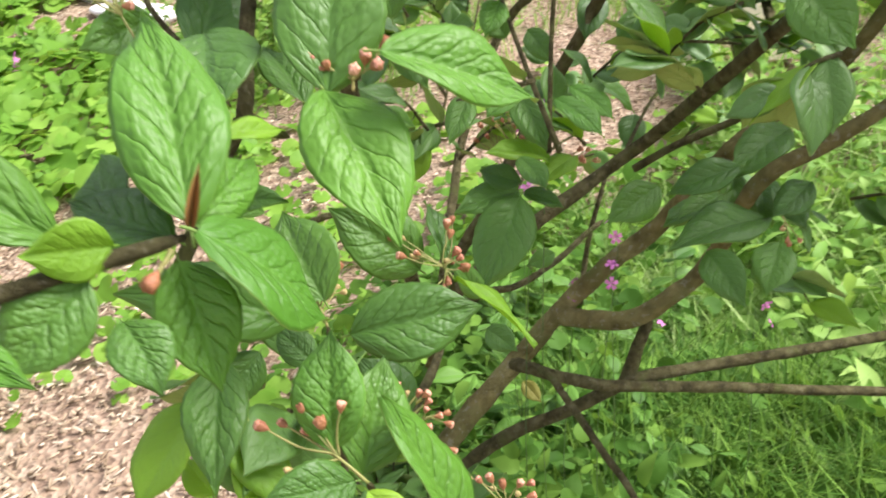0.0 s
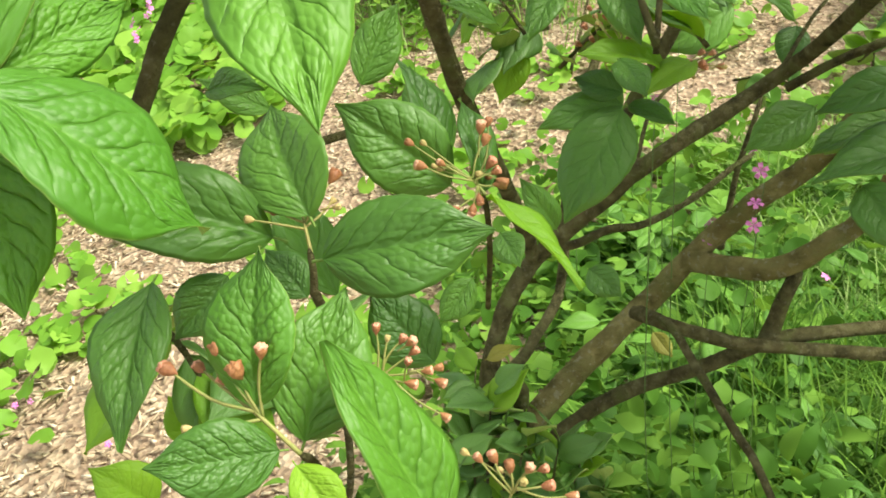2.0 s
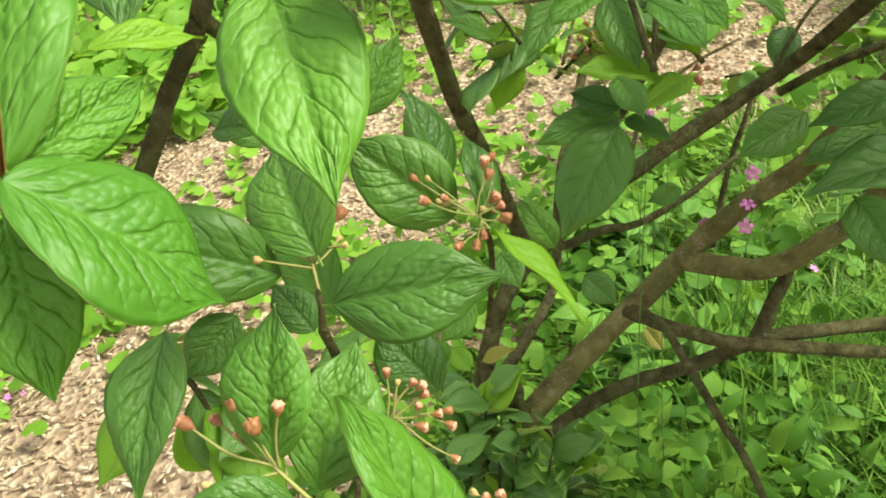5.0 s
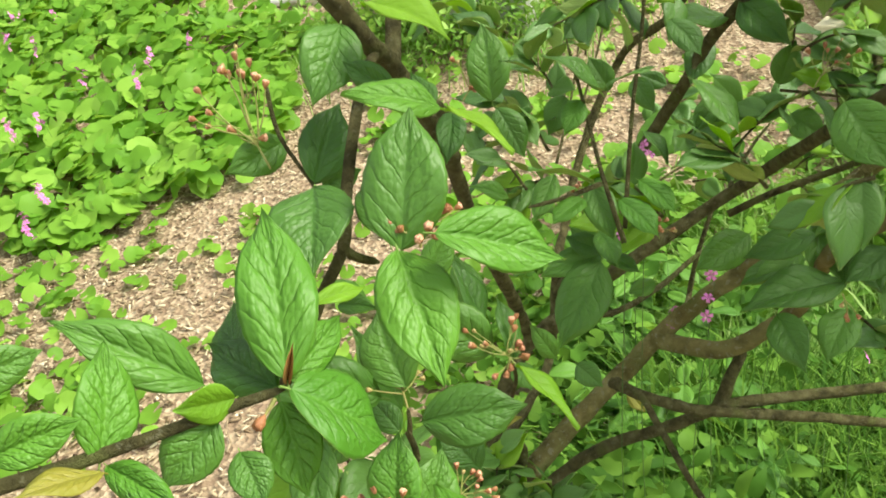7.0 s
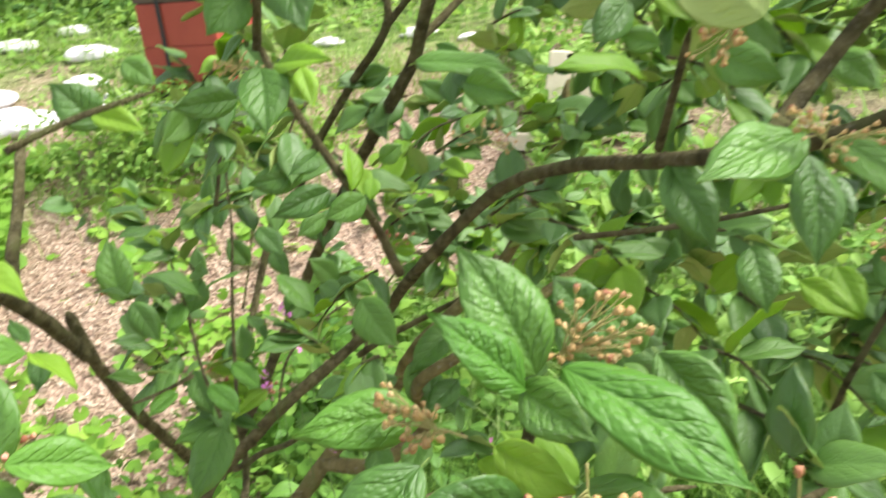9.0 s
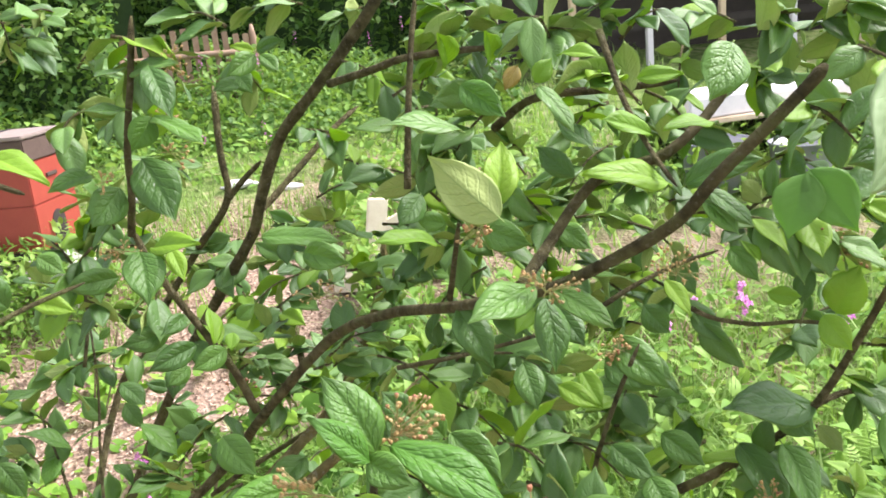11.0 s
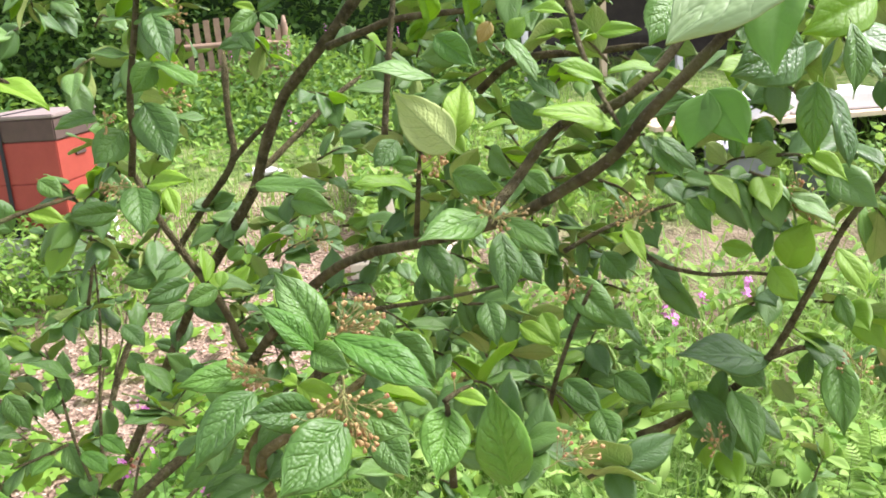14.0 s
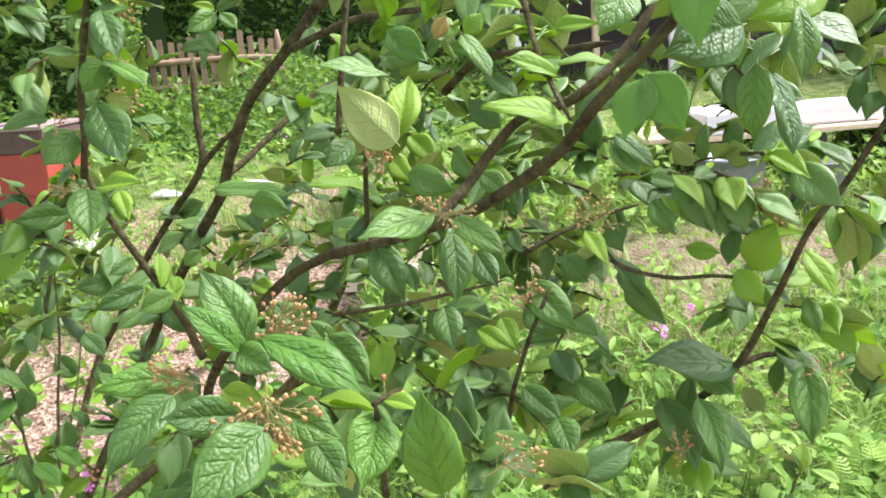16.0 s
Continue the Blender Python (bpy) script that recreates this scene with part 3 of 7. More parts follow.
def grass():
    n = 5500
    x, y = rng.uniform(0.3, 6.5, n), rng.uniform(1.6, 7.5, n)
    keep = (x > 1.1 + 0.35 * np.sin(y * 2.1) + 0.5 * (y > 3.3)) | (rng.uniform(0, 1, n) < 0.3 * (y < 3.3))
    x, y = x[keep], y[keep]
    a = blades(x, y, rng.uniform(0.12, 0.42, len(x)), rng.uniform(0.006, 0.016, len(x)), rng.uniform(0.1, 1.0, len(x)))
    n = 6500
    x, y = rng.uniform(-2.6, 5.0, n), rng.uniform(5.2, 11.5, n)
    b = blades(x, y, rng.uniform(0.05, 0.22, n), rng.uniform(0.006, 0.014, n), rng.uniform(0.2, 1.0, n))
    n = 2600
    x, y = patches(n, [(-3.0, 7.6), (-0.6, 4.9), (-1.6, 4.9), (-1.5, 5.0), (0.6, 5.9), (1.7, 3.4), (-0.2, 6.0), (0.6, 3.1), (1.3, 3.3)], 0.3)
    c = blades(x, y, rng.uniform(0.08, 0.3, n), rng.uniform(0.005, 0.011, n), rng.uniform(0.2, 1.0, n))
    n = 1500
    x, y = rng.uniform(0.9, 3.4, n), rng.uniform(1.9, 4.6, n)
    e = blades(x, y, rng.uniform(0.25, 0.6, n), rng.uniform(0.006, 0.016, n), rng.uniform(0.3, 1.3, n))
    n = 9000
    x, y = 0.38 + 1.9 * rng.uniform(0, 1, n) ** 1.2, rng.uniform(1.5, 3.3, n)
    m = blades(x, y, rng.uniform(0.12, 0.40, n), rng.uniform(0.004, 0.010, n), rng.uniform(0.3, 1.3, n))
    n = 5000
    x, y = rng.uniform(0.6, 6.5, n), rng.uniform(-3.5, 2.0, n)
    h = blades(x, y, rng.uniform(0.08, 0.3, n), rng.uniform(0.006, 0.014, n), rng.uniform(0.3, 1.1, n))
    h = (h[0][x > 1.2 + 0.4 * np.sin(y * 2.3)], h[1])
    a, b, e = sparse(*a), sparse(*b), sparse(*e)
    stuff("long_grass", [a, b, c, e, h, m], GRASS, "rough bright green grass in tufts", "grass")
    n = 11000
    x, y = 0.9 + 5.1 * rng.uniform(0, 1, n) ** 1.5, rng.uniform(1.8, 6.5, n)
    z = lie(x, y) + rng.uniform(0.0, 0.36, n)
    d = pointed_leaves(x, y, z, rng.uniform(0.04, 0.12, n), rng.uniform(0.024, 0.065, n), rng.uniform(0, 6.28, n), rng.normal(0.3, 0.5, n), rng.normal(0, 0.5, n), True)
    n = 4200
    x, y = patches(n, [(-1.1, 5.0), (-0.7, 5.1), (-1.4, 5.1), (-1.6, 4.85), (-1.2, 4.8), (-0.75, 4.95), (-1.45, 5.2)], 0.22)
    z = lie(x, y) + rng.uniform(0.0, 0.52, n)
    e = pointed_leaves(x, y, z, rng.uniform(0.03, 0.08, n), rng.uniform(0.015, 0.04, n), rng.uniform(0, 6.28, n), rng.normal(0.4, 0.5, n), rng.normal(0, 0.5, n))
    n = 4000
    x, y = rng.uniform(-4.5, 2.5, n), rng.uniform(6.8, 10.0, n)
    z = lie(x, y) + rng.uniform(0.0, 0.4, n) * rng.uniform(0, 1, n)
    f = pointed_leaves(x, y, z, rng.uniform(0.05, 0.12, n), rng.uniform(0.03, 0.07, n), rng.uniform(0, 6.28, n), rng.normal(0.3, 0.5, n), rng.normal(0, 0.5, n))
    stuff("tall_weeds", [sparse(*d), e, f], MEADOW, "tall leafy weeds among the grass", "weeds", True)
    n = 16000
    x, y = rng.uniform(-4.5, 3.0, n), rng.uniform(7.9, 10.4, n)
    lump = 0.55 + 0.35 * np.sin(x * 2.1 + 1.0) + 0.25 * np.sin(x * 4.7 + y * 1.3)
    z = lie(x, y) + rng.uniform(0.0, 1.0, n) * np.clip(0.18 + 0.42 * lump, 0.1, 0.6) * np.clip((y - 7.6) / 1.2, 0.2, 1)
    g = pointed_leaves(x, y, z, rng.uniform(0.05, 0.13, n), rng.uniform(0.03, 0.07, n), rng.uniform(0, 6.28, n), rng.normal(0.2, 0.6, n), rng.normal(0, 0.6, n))
    stuff("weed_bank", [g], HEDGE, "bank of tall dark green weeds along the fence", "weeds", True)


herb_bed()
herb_patches()
under_shrub()
grass()

# ---- the shrub ----
shrub = thing("shrub", (0.1, 1.42, 0), "large cotoneaster shrub with quilted green leaves and reddish flower buds", "shrub")


def spline(points, per=8):
    p = np.array(points, float)
    p = np.concatenate([[2 * p[0] - p[1]], p, [2 * p[-1] - p[-2]]])
    rows = []
    for k in range(1, len(p) - 2):
        a, b, c, d = p[k - 1 : k + 3]
        for u in np.arange(per) / per:
            rows.append(0.5 * (2 * b + (c - a) * u + (2 * a - 5 * b + 4 * c - d) * u**2 + (3 * b - a - 3 * c + d) * u**3))
    rows.append(p[-2])
    return np.array(rows)


def tube(points, r0, r1, sides=10, per=8, knobs=0.12):
    line = spline(points, per)
    n = len(line)
    along = np.gradient(line, axis=0)
    along /= np.linalg.norm(along, axis=1, keepdims=True)
    ref = np.array([0.31, 0.52, 0.79])
    verts = []
    run = np.concatenate([[0], np.cumsum(np.linalg.norm(np.diff(line, axis=0), axis=1))])
    for k in range(n):
        u = np.cross(along[k], ref)
        u /= np.linalg.norm(u)
        v = np.cross(along[k], u)
        r = r0 * (r1 / r0) ** (run[k] / run[-1]) * (0.35 if k == n - 1 else 0.8 if k == n - 2 else 1.0)
        for a in range(sides):
            w = 2 * np.pi * a / sides
            bulge = 1 + knobs * noise.noise((line[k][0] * 30 + np.cos(w), line[k][1] * 30 + np.sin(w), line[k][2] * 30))
            verts.append(line[k] + r * bulge * (np.cos(w) * u + np.sin(w) * v))
    faces = [(k * sides + a, k * sides + (a + 1) % sides, (k + 1) * sides + (a + 1) % sides, (k + 1) * sides + a) for k in range(n - 1) for a in range(sides)]
    faces += [tuple(range(sides))[::-1], tuple(range((n - 1) * sides, n * sides))]
    return verts, faces


def stem(name, r0, r1, *points):
    thick = r0 > 0.007
    verts, faces = tube(points, r0, r1, 14 if thick else 8, 9 if thick else 6, 0.22 if thick else 0.12)
    return link(name, mesh_of(name, verts, faces, True), BARK if r0 > 0.018 or 0.0108 < r0 < 0.0160 else TWIG, shrub)


def leaf_mesh(seed, grid=(48, 20), fold=0.2, droop=0.24, wave=0.03, quilt=0.007):
    """A pointed oval leaf one long and one wide: a quilted upper face and a paler underside, with a short stalk."""
    r = random.Random(seed)
    nu, nv = grid
    fold, droop = fold * r.uniform(0.5, 1.3), droop * r.uniform(0.3, 1.4)
    ph, skew = r.uniform(0, 6), r.uniform(-0.04, 0.04)
    verts, uvs = [], []
    for lift in (0.0, -0.005):
        for i in range(nu + 1):
            u = i / nu
            half = 0.5 * math.sin(math.pi * u**0.80) ** 0.85 if 0 < u < 1 else 0.0
            late = min(1.0, max(0.0, (u - 0.72) / 0.26))
            half *= 1 - 0.45 * late * late * (3 - 2 * late)
            for j in range(nv + 1):
                v = 2 * j / nv - 1
                jag = 1 + 0.012 * math.sin(u * 60 + ph) * abs(v) ** 6
                x = v * half * jag + skew * math.sin(math.pi * u)
                warp = 0.16 * math.sin(3.1 * u + ph + (0.9 if v > 0 else 0.0)) + 0.03 * math.sin(7.0 * v + 2 * ph)
                run = u * 6 + warp - abs(v * 0.5) ** 0.85 * 3.4
                cell = abs(math.sin(math.pi * (run - 0.5)))
                z = fold * abs(x) * (1 - 0.3 * u) + droop * u * (1 - u) + wave * math.sin(u * 9 + ph + 1.5 * v) * abs(v) ** 2
                z -= 0.1 * max(0.0, abs(v) - 0.6) * half * 2
                z += quilt * cell**0.6 * (1 - abs(v) ** 3) * (1 if abs(v) > 0.04 else 0.0) * min(1, 6 * (1 - u))
                verts.append((x, u, z + lift))
                uvs.append((0.5 + v * 0.5, u + warp / 6))
    k, w = (nu + 1) * (nv + 1), nv + 1
    faces = [(i * w + j, i * w + j + 1, (i + 1) * w + j + 1, (i + 1) * w + j) for i in range(nu) for j in range(nv)]
    under = [tuple(k + q for q in f[::-1]) for f in faces]
    rim = []
    for i in range(nu):
        a, b = i * w, (i + 1) * w
        rim.append((a, b, b + k, a + k))
        a, b = i * w + nv, (i + 1) * w + nv
        rim.append((b, a, a + k, b + k))
    base = len(verts)
    for s in range(4):
        y = -0.075 + 0.035 * s
        for a in range(5):
            c = 2 * math.pi * a / 5
            verts.append((0.016 * math.cos(c), y, 0.010 * math.sin(c) - 0.006 - 0.03 * (1 - s / 3) ** 2))
            uvs.append((0.5, 0.02))
    stalk = [(base + s * 5 + a, base + s * 5 + (a + 1) % 5, base + (s + 1) * 5 + (a + 1) % 5, base + (s + 1) * 5 + a) for s in range(3) for a in range(5)]
    me = bpy.data.meshes.new("leaf")
    me.from_pydata(verts, [], faces + under + rim + stalk)
    me.polygons.foreach_set("use_smooth", [True] * len(me.polygons))
    me.polygons.foreach_set("material_index", [0] * len(faces) + [1] * (len(under) + len(rim) + len(stalk)))
    layer = me.uv_layers.new(name="UVMap")
    for lp in me.loops:
        layer.data[lp.index].uv = uvs[lp.vertex_index]
    me.update()
    return me


def leaf_set(upper, under, seeds, **shape):
    made = []
    for s in seeds:
        me = leaf_mesh(s, **shape)
        me.materials.append(upper)
        me.materials.append(under)
        made.append(me)
    return made


LEAVES = {
    "": leaf_set(LEAF, LEAF_UNDER, range(8), quilt=0.008),
    "fresh_lit": leaf_set(FRESH_LIT, LEAF_UNDER, range(10, 16)),
    "young_backlit": leaf_set(YOUNG_BACKLIT, YOUNG_BACKLIT, range(20, 25)),
    "turning": leaf_set(TURNING, TURNING, range(30, 32)),
    "smooth": leaf_set(SMOOTH, SMOOTH, range(44, 48), quilt=0.003),
    "pale": leaf_set(SHEEN_LEAF, LEAF_UNDER, range(34, 36)),
    "bud": leaf_set(RUSSET, RUSSET, range(40, 41), fold=0.7, droop=0.0, quilt=0.0, wave=0.01),
}
SMALL = {
    "": leaf_set(CROWN, LEAF_UNDER, range(50, 56), grid=(12, 8), quilt=0.003),
    "young_backlit": leaf_set(YOUNG_BACKLIT, YOUNG_BACKLIT, range(60, 63), grid=(12, 8), quilt=0.003),
}
picker = random.Random(3)


FILL = []


def leaf_pose(base, tip, roll, wide):
    """A leaf's place from its stalk to its tip; roll turns its face about the midrib from straight up."""
    base, tip = Vector(base), Vector(tip)
    along = (tip - base)
    length = along.length
    along.normalize()
    up = Vector((0, 0, 1)) - along * along.z
    if up.length < 1e-3:
        up = Vector((0, 1, 0))
    up.normalize()
    face = Matrix.Rotation(radians(roll), 3, along) @ up
    across = along.cross(face)
    turn = Matrix((across, along, face)).transposed().to_4x4()
    return Matrix.Translation(base) @ turn @ Matrix.Diagonal((length * wide, length, length, 1))


def leaf(base, tip, roll, wide, look_of=""):
    ob = new("leaf", picker.choice(LEAVES[look_of]))
    ob.parent, ob.matrix_parent_inverse = shrub, world_of(shrub).inverted()
    ob.matrix_basis = leaf_pose(base, tip, roll, wide)
    return ob


def bud_mesh(kind):
    """A small urn-shaped bud: a calyx cup and the petal tips closing over it."""
    bm = bmesh.new()
    rings = [(0.12, -1.6), (0.20, -1.4), (0.52, -0.95), (0.88, -0.3), (0.98, 0.15), (0.88, 0.5), (0.92, 0.68), (0.72, 0.98), (0.40, 1.18), (0.12, 1.12)]
    sides, rows = 15, []
    for i, (r, z) in enumerate(rings):
        row = []
        for a in range(sides):
            w = 6.2832 * a / sides
            crumple = 1 + (0.20 * math.cos(5 * w + 0.7 * (i % 2)) + 0.10 * math.sin(2 * w + i)) * (1 if i > 4 else 0.15)
            row.append(bm.verts.new((r * crumple * math.cos(w), r * crumple * math.sin(w), z + (0.18 * math.cos(5 * w + i) if i > 4 else 0))))
        rows.append(row)
    for i, (a, b) in enumerate(zip(rows, rows[1:])):
        for k in range(sides):
            f = bm.faces.new((a[k], a[(k + 1) % sides], b[(k + 1) % sides], b[k]))
            f.material_index = 1 if i > 4 else 0
    bm.faces.new(rows[-1]).material_index = 1
    bm.faces.new(rows[0][::-1])
    for f in bm.faces:
        f.smooth = True
    me = bpy.data.meshes.new("bud")
    bm.to_mesh(me)
    bm.free()
    for m in kind:
        me.materials.append(m)
    return me


BUDS = [bud_mesh((CALYX, PETAL)), bud_mesh((CALYX, CALYX)), bud_mesh((GREENBUD, GREENBUD)), bud_mesh((TANBUD, TANBUD)), bud_mesh((TANBUD, CALYX))]


def flowers(size, foot, *ends):
    """A flower head: branching stalks from a foot to its buds."""
    foot = Vector(foot)
    mid = sum((Vector(e) for e in ends), Vector()) / len(ends)
    fork = foot.lerp(mid, 0.55)
    verts, faces = [], []
    def add(a, b, r0, r1):
        bend = a.lerp(b, 0.5) + Vector((picker.uniform(-1, 1), picker.uniform(-1, 1), picker.uniform(-1, 1))) * (b - a).length * 0.07
        v, f = tube([a, bend, b], r0, r1, 6, 4, 0.05)
        k = len(verts)
        verts.extend(v)
        faces.extend(tuple(q + k for q in g) for g in f)
    add(foot, fork, size * 0.27, size * 0.21)
    heads = []
    reach = max((Vector(e) - mid).length for e in ends) * 0.8
    many = int(4 * len(ends)) if size < 0.0029 else int(0.7 * len(ends)) if len(ends) > 1 else 0
    for e in ends:
        e = Vector(e)
        start = foot.lerp(fork, picker.uniform(0.55, 1.0))
        add(start, e, size * 0.19, size * 0.15)
        heads.append((e, (e - start).normalized()))
    for k in range(many):
        near = Vector(picker.choice(ends))
        start = fork.lerp(near, picker.uniform(0.3, 0.75))
        e = near + Vector((picker.gauss(0, 1), picker.gauss(0, 1), picker.gauss(0, 1))).normalized() * reach * picker.uniform(0.2, 0.55)
        add(start, e, size * 0.15, size * 0.12)
        heads.append((e, (e - start).normalized()))
    head = link("flower_head", mesh_of("flower_head", verts, faces, True), STALK, shrub)
    for e, way in heads:
        n = 0.6 if len(ends) == 1 else picker.random() + (0.22 if size < 0.0029 else 0)
        ob = new("bud", BUDS[(0 if n < 0.5 else 1 if n < 0.75 else 2) if size > 0.0029 else (4 if n < 0.34 else 3 if n < 0.85 else 2)])
        ob.parent, ob.matrix_parent_inverse = head, world_of(head).inverted()
        s = size * picker.uniform(0.62, 0.98) * (0.86 if size < 0.0029 else 0.92) * (0.70 if n > 0.75 else 1)
        ob.matrix_basis = Matrix.Translation(e) @ way.to_track_quat("Z", "Y").to_matrix().to_4x4() @ Matrix.Scale(s, 4)


def spray(foot, tip, count, bloom=0):
    """A leafy side twig."""
    foot, tip = Vector(foot), Vector(tip)
    way = tip - foot
    bend = foot.lerp(tip, 0.5) + Vector((0, 0, 0.12 * way.length))
    v, f = tube([foot, bend, tip], 0.0022, 0.0012, 6, 4, 0.1)
    link("twig", mesh_of("twig", v, f, True), TWIG, shrub)
    way.normalize()
    for k in range(count):
        u = (k + 0.6) / count
        at = foot.lerp(bend, 2 * u) if u < 0.5 else bend.lerp(tip, 2 * u - 1)
        out = Vector((picker.uniform(-1, 1), picker.uniform(-1, 1), picker.uniform(-0.7, 0.5)))
        out = (out.normalized() + way * 0.8 + Vector((0, -0.15, -0.1))).normalized()
        size = picker.uniform(0.042, 0.072)
        kind = "young_backlit" if picker.random() < 0.16 else ""
        m = leaf_pose(at, at + out * size, picker.gauss(0, 40), picker.uniform(0.48, 0.64))
        FILL.append((picker.choice(SMALL[kind]), m, 2 if kind else 0))


def joined(name, looks, parent=None):
    """All the leaves laid by in FILL, as one mesh."""
    co, uv, loops, sizes, mats, at = [], [], [], [], [], 0
    store = {}
    for me, m, slot in FILL:
        if me.name not in store:
            c = np.zeros(len(me.vertices) * 3)
            me.vertices.foreach_get("co", c)
            u = np.zeros(len(me.loops) * 2)
            me.uv_layers[0].data.foreach_get("uv", u)
            l = np.zeros(len(me.loops), dtype=np.int32)
            me.loops.foreach_get("vertex_index", l)
            z = np.zeros(len(me.polygons), dtype=np.int32)
            me.polygons.foreach_get("loop_total", z)
            k = np.zeros(len(me.polygons), dtype=np.int32)
            me.polygons.foreach_get("material_index", k)
            store[me.name] = c.reshape(-1, 3), u, l, z, k
        c, u, l, z, k = store[me.name]
        a = np.array(m)
        co.append(c @ a[:3, :3].T + a[:3, 3])
        uv.append(u)
        loops.append(l + at)
        sizes.append(z)
        mats.append(np.full(len(k), 2) if slot else k)
        at += len(c)
    co, loops, sizes = np.concatenate(co), np.concatenate(loops), np.concatenate(sizes)
    me = bpy.data.meshes.new(name)
    me.vertices.add(len(co))
    me.vertices.foreach_set("co", co.ravel())
    me.loops.add(len(loops))
    me.loops.foreach_set("vertex_index", loops.astype(np.int32))
    me.polygons.add(len(sizes))
    me.polygons.foreach_set("loop_start", np.concatenate([[0], np.cumsum(sizes)[:-1]]).astype(np.int32))
    for mat in looks:
        me.materials.append(mat)
    me.polygons.foreach_set("material_index", np.concatenate(mats).astype(np.int32))
    me.polygons.foreach_set("use_smooth", np.ones(len(sizes), dtype=bool))
    me.uv_layers.new(name="UVMap").data.foreach_set("uv", np.concatenate(uv))
    me.update(calc_edges=True)
    return link(name, me, None, parent)



# trunk and lower limbs
stem("trunk", 0.029, 0.0075, (0.050, 1.080, -0.030), (0.040, 1.060, 0.200), (0.050, 1.075, 0.450), (0.079, 1.114, 0.649), (0.142, 1.201, 0.714), (0.203, 1.265, 0.761), (0.270, 1.296, 0.833), (0.341, 1.296, 0.912), (0.412, 1.309, 0.970), (0.463, 1.200, 1.100), (0.533, 1.229, 1.152), (0.613, 1.236, 1.223), (0.670, 1.246, 1.313), (0.716, 1.276, 1.404), (0.740, 1.308, 1.491))
stem("limb", 0.0148, 0.006, (0.267, 1.295, 0.833), (0.319, 1.270, 0.839), (0.370, 1.249, 0.852), (0.416, 1.239, 0.888), (0.468, 1.241, 0.940), (0.481, 1.055, 1.129), (0.548, 1.074, 1.164), (0.631, 1.112, 1.202), (0.717, 1.161, 1.236), (0.802, 1.215, 1.280), (0.863, 1.268, 1.338))
stem("limb", 0.0085, 0.0068, (0.206, 1.241, 0.781), (0.259, 1.196, 0.794), (0.324, 1.199, 0.777), (0.388, 1.217, 0.762), (0.503, 1.250, 0.742), (0.644, 1.290, 0.713), (0.965, 1.381, 0.652))
stem("limb", 0.0105, 0.007, (0.111, 1.153, 0.631), (0.151, 1.201, 0.645), (0.207, 1.226, 0.671), (0.278, 1.227, 0.707), (0.338, 1.224, 0.746), (0.388, 1.232, 0.767), (0.503, 1.276, 0.765), (0.641, 1.319, 0.766), (0.958, 1.440, 0.758))
stem("limb", 0.0105, 0.009, (0.366, 1.230, 0.759), (0.379, 1.237, 0.803), (0.398, 1.250, 0.856))
stem("branch", 0.006, 0.0045, (0.213, 1.245, 0.783), (0.254, 1.178, 0.809), (0.283, 1.133, 0.796), (0.329, 1.070, 0.760), (0.357, 1.041, 0.734), (0.381, 0.999, 0.708))
stem("branch", 0.006, 0.004, (0.107, 1.233, 0.878), (0.134, 1.242, 0.875), (0.173, 1.264, 0.887), (0.213, 1.300, 0.878), (0.271, 1.365, 0.888), (0.311, 1.425, 0.901), (0.342, 1.466, 0.909))
stem("branch", 0.0055, 0.0035, (0.305, 1.389, 0.801), (0.312, 1.452, 0.820), (0.321, 1.467, 0.882), (0.339, 1.487, 0.947), (0.348, 1.508, 0.976))
stem("twig", 0.003, 0.002, (0.199, 1.308, 0.944), (0.215, 1.376, 1.008), (0.262, 1.447, 1.036), (0.326, 1.518, 1.052))
stem("branch", 0.0055, 0.004, (0.368, 1.248, 1.075), (0.417, 1.246, 1.106), (0.478, 1.257, 1.129), (0.556, 1.266, 1.161), (0.639, 1.287, 1.190))
stem("twig", 0.003, 0.002, (0.368, 1.362, 1.066), (0.398, 1.419, 1.106), (0.426, 1.465, 1.129))
stem("twig", 0.0025, 0.002, (0.428, 1.347, 1.217), (0.463, 1.335, 1.217), (0.502, 1.314, 1.218))
stem("branch", 0.007, 0.006, (0.560, 1.389, 1.209), (0.556, 1.474, 1.257), (0.551, 1.564, 1.317))
stem("twig", 0.003, 0.002, (0.043, 1.720, 0.949), (0.065, 1.786, 1.056), (0.080, 1.866, 1.192))
stem("twig", 0.003, 0.002, (0.074, 1.828, 1.017), (0.098, 1.879, 1.096), (0.121, 1.947, 1.205))
# long branch that sweeps up over the picture, and its foot
stem("branch", 0.0175, 0.0045, (0.020, 1.090, -0.030), (0.025, 1.090, 0.350), (0.032, 1.114, 0.660), (0.033, 1.144, 0.711), (0.041, 1.175, 0.770), (0.060, 1.201, 0.823), (0.092, 1.222, 0.868), (0.161, 1.236, 0.930), (0.231, 1.260, 0.987), (0.390, 1.320, 1.090), (0.500, 0.940, 1.350), (0.603, 0.808, 1.494), (0.664, 0.677, 1.561), (0.716, 0.550, 1.602), (0.773, 0.452, 1.637), (0.812, 0.417, 1.661), (0.855, 0.363, 1.703), (0.878, 0.338, 1.740), (0.921, 0.315, 1.789), (0.939, 0.299, 1.816))
stem("branch", 0.0058, 0.0046, (0.771, 0.498, 1.629), (0.812, 0.537, 1.653), (0.847, 0.543, 1.692), (0.870, 0.520, 1.718), (0.908, 0.483, 1.735), (0.954, 0.485, 1.770), (0.989, 0.492, 1.814))
stem("branch", 0.01, 0.009, (0.076, 1.113, 0.650), (0.082, 1.117, 0.694), (0.081, 1.130, 0.738))
